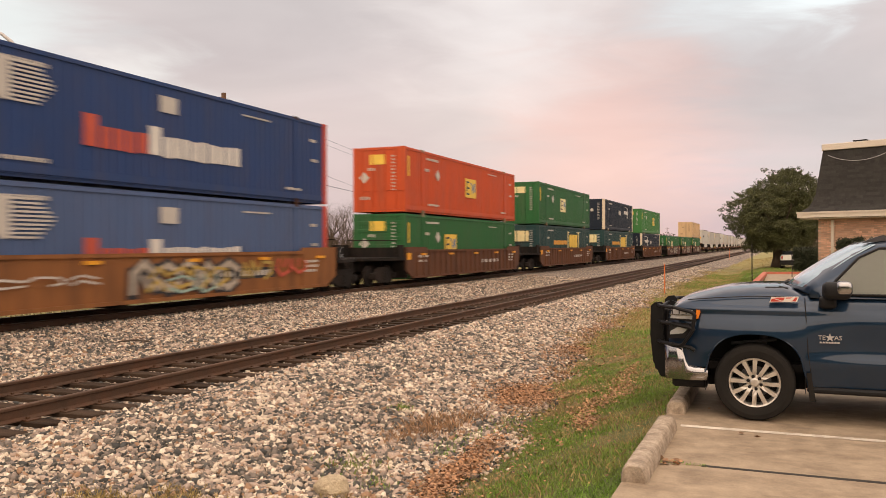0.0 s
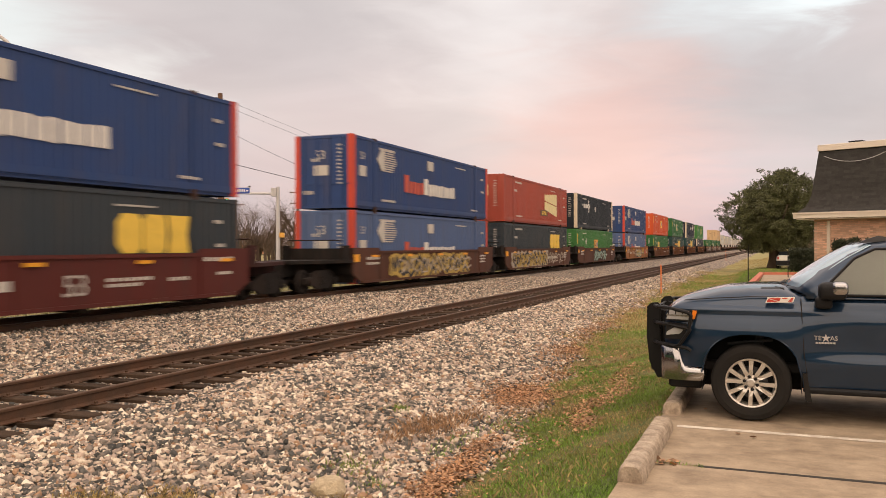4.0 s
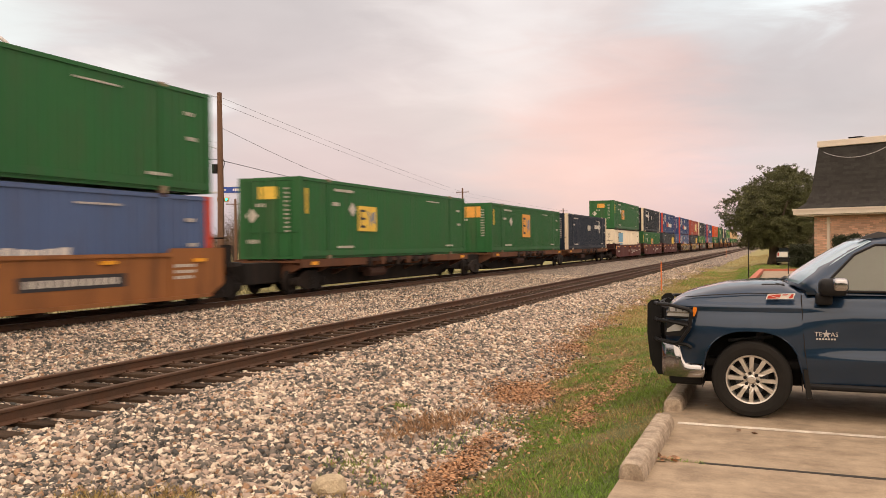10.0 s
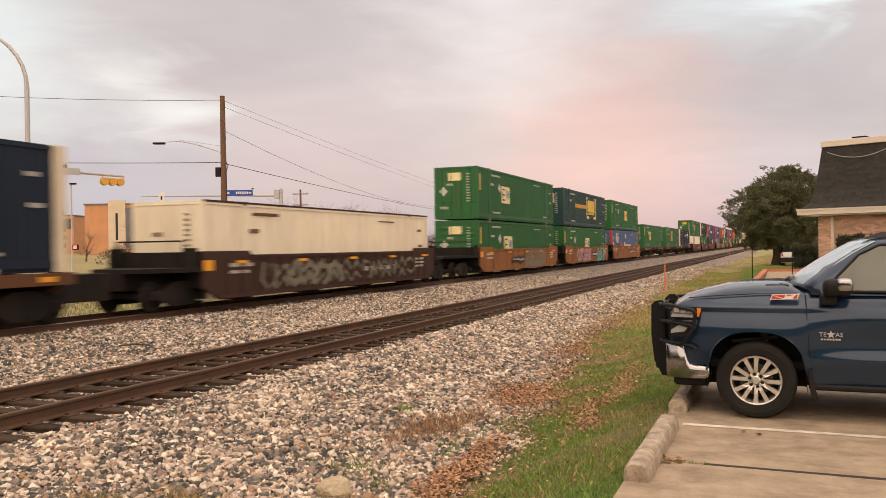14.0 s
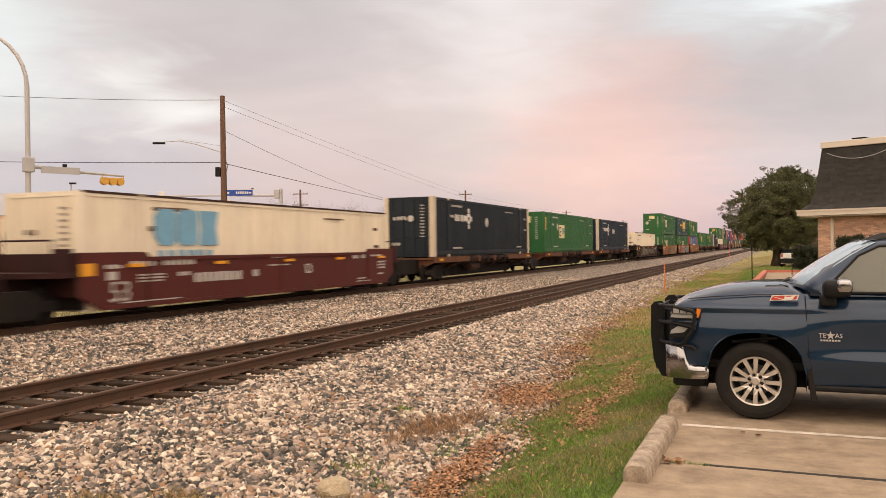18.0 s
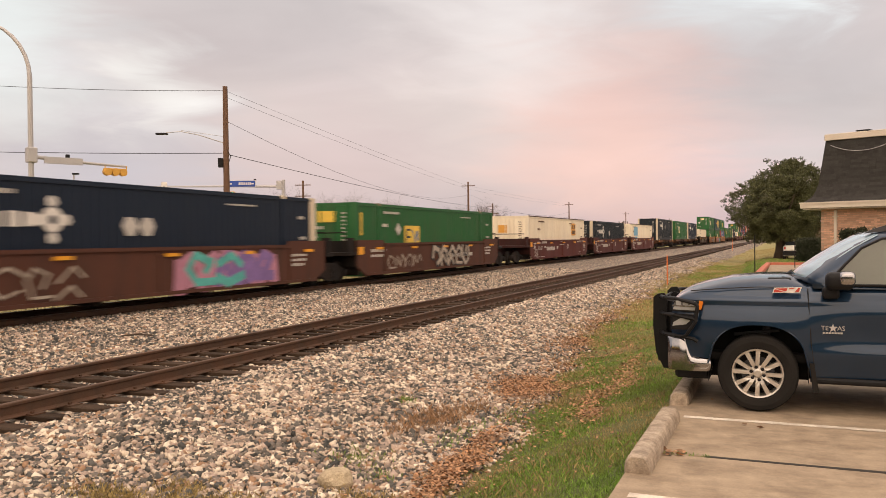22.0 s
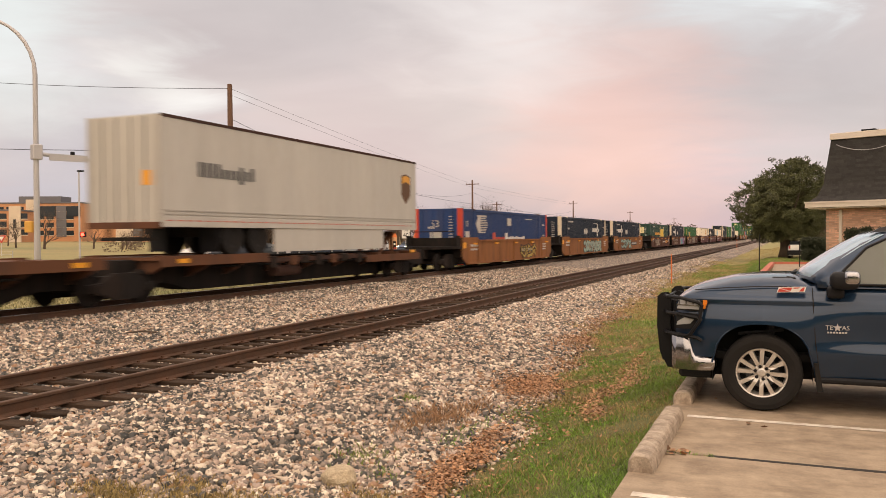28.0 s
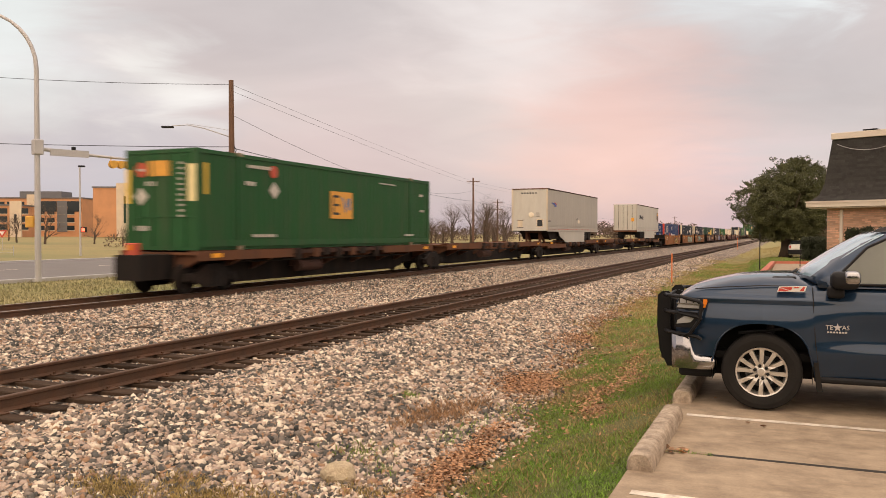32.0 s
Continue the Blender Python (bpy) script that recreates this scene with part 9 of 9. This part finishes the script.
def street_car(kind, color, label, lights=True, name=None):
    length, width, height, hood, trunk_, belt = CAR_KINDS[kind]
    car = thing(name or {"sedan": "car", "suv": "suv", "van": "van", "pickup": "pickup", "low pickup": "pickup"}[kind], None, label, {"sedan": "car", "low pickup": "pickup"}.get(kind, kind), "vehicles on the street")
    pm = mat("car_paint", color, 0.42, 0.1, 0.05, 2, 50, 0, coat=0.25, spec=0.3)
    part("body", car_body(*CAR_KINDS[kind]), pm, car, smooth=True)
    L2 = length / 2
    y0, y1 = -L2 + length * (trunk_ + 0.05), L2 - length * (hood + 0.07)
    for s in (-1, 1):
        bm = bmesh.new()
        x0, x1 = s * (width / 2 - 0.075), s * (width / 2 - 0.215)
        zz = (belt + 0.05, height - 0.12)
        mid = (y0 + y1) / 2
        for a, b, ta, tb in ((y0 + 0.25, mid - 0.05, y0 + 0.42, mid - 0.05), (mid + 0.05, y1 + 0.15, mid + 0.05, y1 - 0.42)):
            v = [bm.verts.new(p) for p in ((x0, a, zz[0]), (x0, b, zz[0]), (x1, tb, zz[1]), (x1, ta, zz[1]))]
            bm.faces.new(v if s > 0 else v[::-1])
        bmesh.ops.solidify(bm, geom=bm.faces[:], thickness=0.02)
        part("side_window", bm, M["farglass"], car)
    bm = bmesh.new()
    f1, f0 = L2 - length * (hood + 0.015), L2 - length * (hood + 0.185)
    v = [bm.verts.new(p) for p in ((-width / 2 + 0.16, f1, belt + 0.09), (width / 2 - 0.16, f1, belt + 0.09), (width / 2 - 0.30, f0, height - 0.01), (-width / 2 + 0.30, f0, height - 0.01))]
    bm.faces.new(v)
    bmesh.ops.recalc_face_normals(bm, faces=bm.faces[:])
    bmesh.ops.translate(bm, vec=(0, 0.02, 0.03), verts=bm.verts[:])
    bmesh.ops.solidify(bm, geom=bm.faces[:], thickness=0.015)
    part("windshield", bm, M["farglass"], car)
    for s in (-1, 1):
        for a in (L2 - 0.9, -L2 + 0.95):
            w = child("wheel", shared(("car_tyre", 1), lambda: spin([(0.0, 0.0), (0.2, 0.0), (0.33, -0.01), (0.34, 0.03), (0.34, 0.2), (0.0, 0.2)], "x", 18), M["rubber"]), car, pose(s * (width / 2 - 0.02), a, 0.34, 0, 0, 180 if s > 0 else 0))
            child("rim", shared(("car_rim", 1), lambda: spin([(0.0, -0.015), (0.2, -0.012), (0.21, 0.02), (0.0, 0.02)], "x", 14), M["alloy"]), w)
        part("headlight", boxes((s * width * 0.36 - 0.15, s * width * 0.36 + 0.15, L2 - 0.22, L2 - 0.01, belt * 0.70, belt * 0.82), bevel=0.02), M["headlight"] if lights else M["lamp"], car, "lit headlight" if lights else "")
        part("tail_light", boxes((s * width * 0.38 - 0.12, s * width * 0.38 + 0.12, -L2 - 0.01, -L2 + 0.12, belt * 0.75, belt * 0.95), bevel=0.02), M["redpaint"], car)
    part("grille", boxes((-width * 0.26, width * 0.26, L2 - 0.2, L2 + 0.005, belt * 0.48, belt * 0.68), bevel=0.02), M["black"], car)
    return car


traffic = []
LANE_A, LANE_B = -50.0, -46.4
white = street_car("pickup", (0.72, 0.70, 0.66), "white pickup hauling a white food box on the street", False)
part("food_box", boxes((-1.05, 1.05, -6.6, -2.95, 0.75, 2.5), bevel=0.05), M["whitepaint"], white, "white box body with a bright picture panel")
part("box_panel", boxes((1.05, 1.08, -6.0, -4.0, 1.2, 2.1)), M["signblue"], white)
part("box_panel", boxes((-1.08, -1.05, -6.2, -5.3, 1.3, 2.0)), M["redpaint"], white)
part("box_wheels", boxes((-1.0, 1.0, -5.6, -4.9, 0.05, 0.7), bevel=0.2), M["rubber"], white)
traffic.append((white, LANE_A, [(0, 237.0), (24, 92.0), (28.9, 57.0), (30.0, 51.4), (30.7, 46.2), (31.2, 42.0), (32, 29.0)]))
traffic.append((street_car("suv", (0.02, 0.025, 0.035), "dark blue suv driving on the street", False), LANE_B, [(0, 242.0), (24, 88.0), (28.9, 55.6), (30.4, 45.9), (30.7, 43.4), (31.2, 39.0), (32, 27.0)]))
traffic.append((street_car("sedan", (0.03, 0.035, 0.035), "dark car with lit headlights on the street"), LANE_A, [(0, 300.0), (24, 86.0), (28.9, 69.4), (30.4, 67.8), (31.1, 65.6), (32, 62.0)]))
traffic.append((street_car("suv", (0.025, 0.03, 0.04), "dark suv with lit headlights on the street"), LANE_A, [(0, 310.0), (24, 95.0), (28.9, 76.0), (30.4, 74.6), (31.0, 73.6), (32, 71.5)]))
traffic.append((street_car("sedan", (0.03, 0.045, 0.07), "dark blue car with lit headlights on the street"), LANE_A, [(0, 318.0), (24, 101.0), (28.9, 83.0), (31.1, 81.6), (32, 81.0)]))
for kind, color, label, x, y in (("van", (0.33, 0.35, 0.36), "grey-blue van standing in the queue", LANE_A, 88.1), ("suv", (0.62, 0.61, 0.58), "white suv standing in the queue", LANE_A, 96.0),
                                 ("sedan", (0.10, 0.14, 0.22), "blue car standing in the queue", LANE_A, 106.2)):
    street_car(kind, color, label, kind != "van").matrix_basis = pose(x, y, ROAD_Z, 0, 0, 180)
lot_truck = street_car("low pickup", (0.72, 0.68, 0.64), "white pickup parked tail-on under the oak", False)
lot_truck.matrix_basis = pose(1.12, 74.2, -0.05, 0, 0, -2)
part("rear_bumper", boxes((-0.95, 0.95, -2.90, -2.72, 0.34, 0.70), bevel=0.03), M["black"], lot_truck, "black rear bumper")
part("tailgate", boxes((-0.72, 0.72, -2.82, -2.70, 0.72, 1.14), bevel=0.03), M["whitepaint"], lot_truck, "white tailgate")
part("rear_window", boxes((-0.80, 0.80, -0.72, -0.50, 1.14, 1.42)), M["farglass"], lot_truck)

# unseen dark wall added behind the viewer: blocks low sky in the pickup's reflections
back = tagged(new("backdrop", mesh_of("backdrop", boxes((-120, 140, -70, -69, -1, 13.5)), M["hedge"])), "unseen dark backdrop behind the lot, added to darken reflections", "backdrop", kind="structure")


def motions():
    for ob, place, height in rolling:
        walk(ob, [(t, pose(FAR_X, place + run(t), FAR_TOP + height)) for t in range(0, 33, 4)])
    for ob, lane, rows in traffic:
        walk(ob, [(t, pose(lane, y, ROAD_Z, 0, 0, 180)) for t, y in rows])


motions()
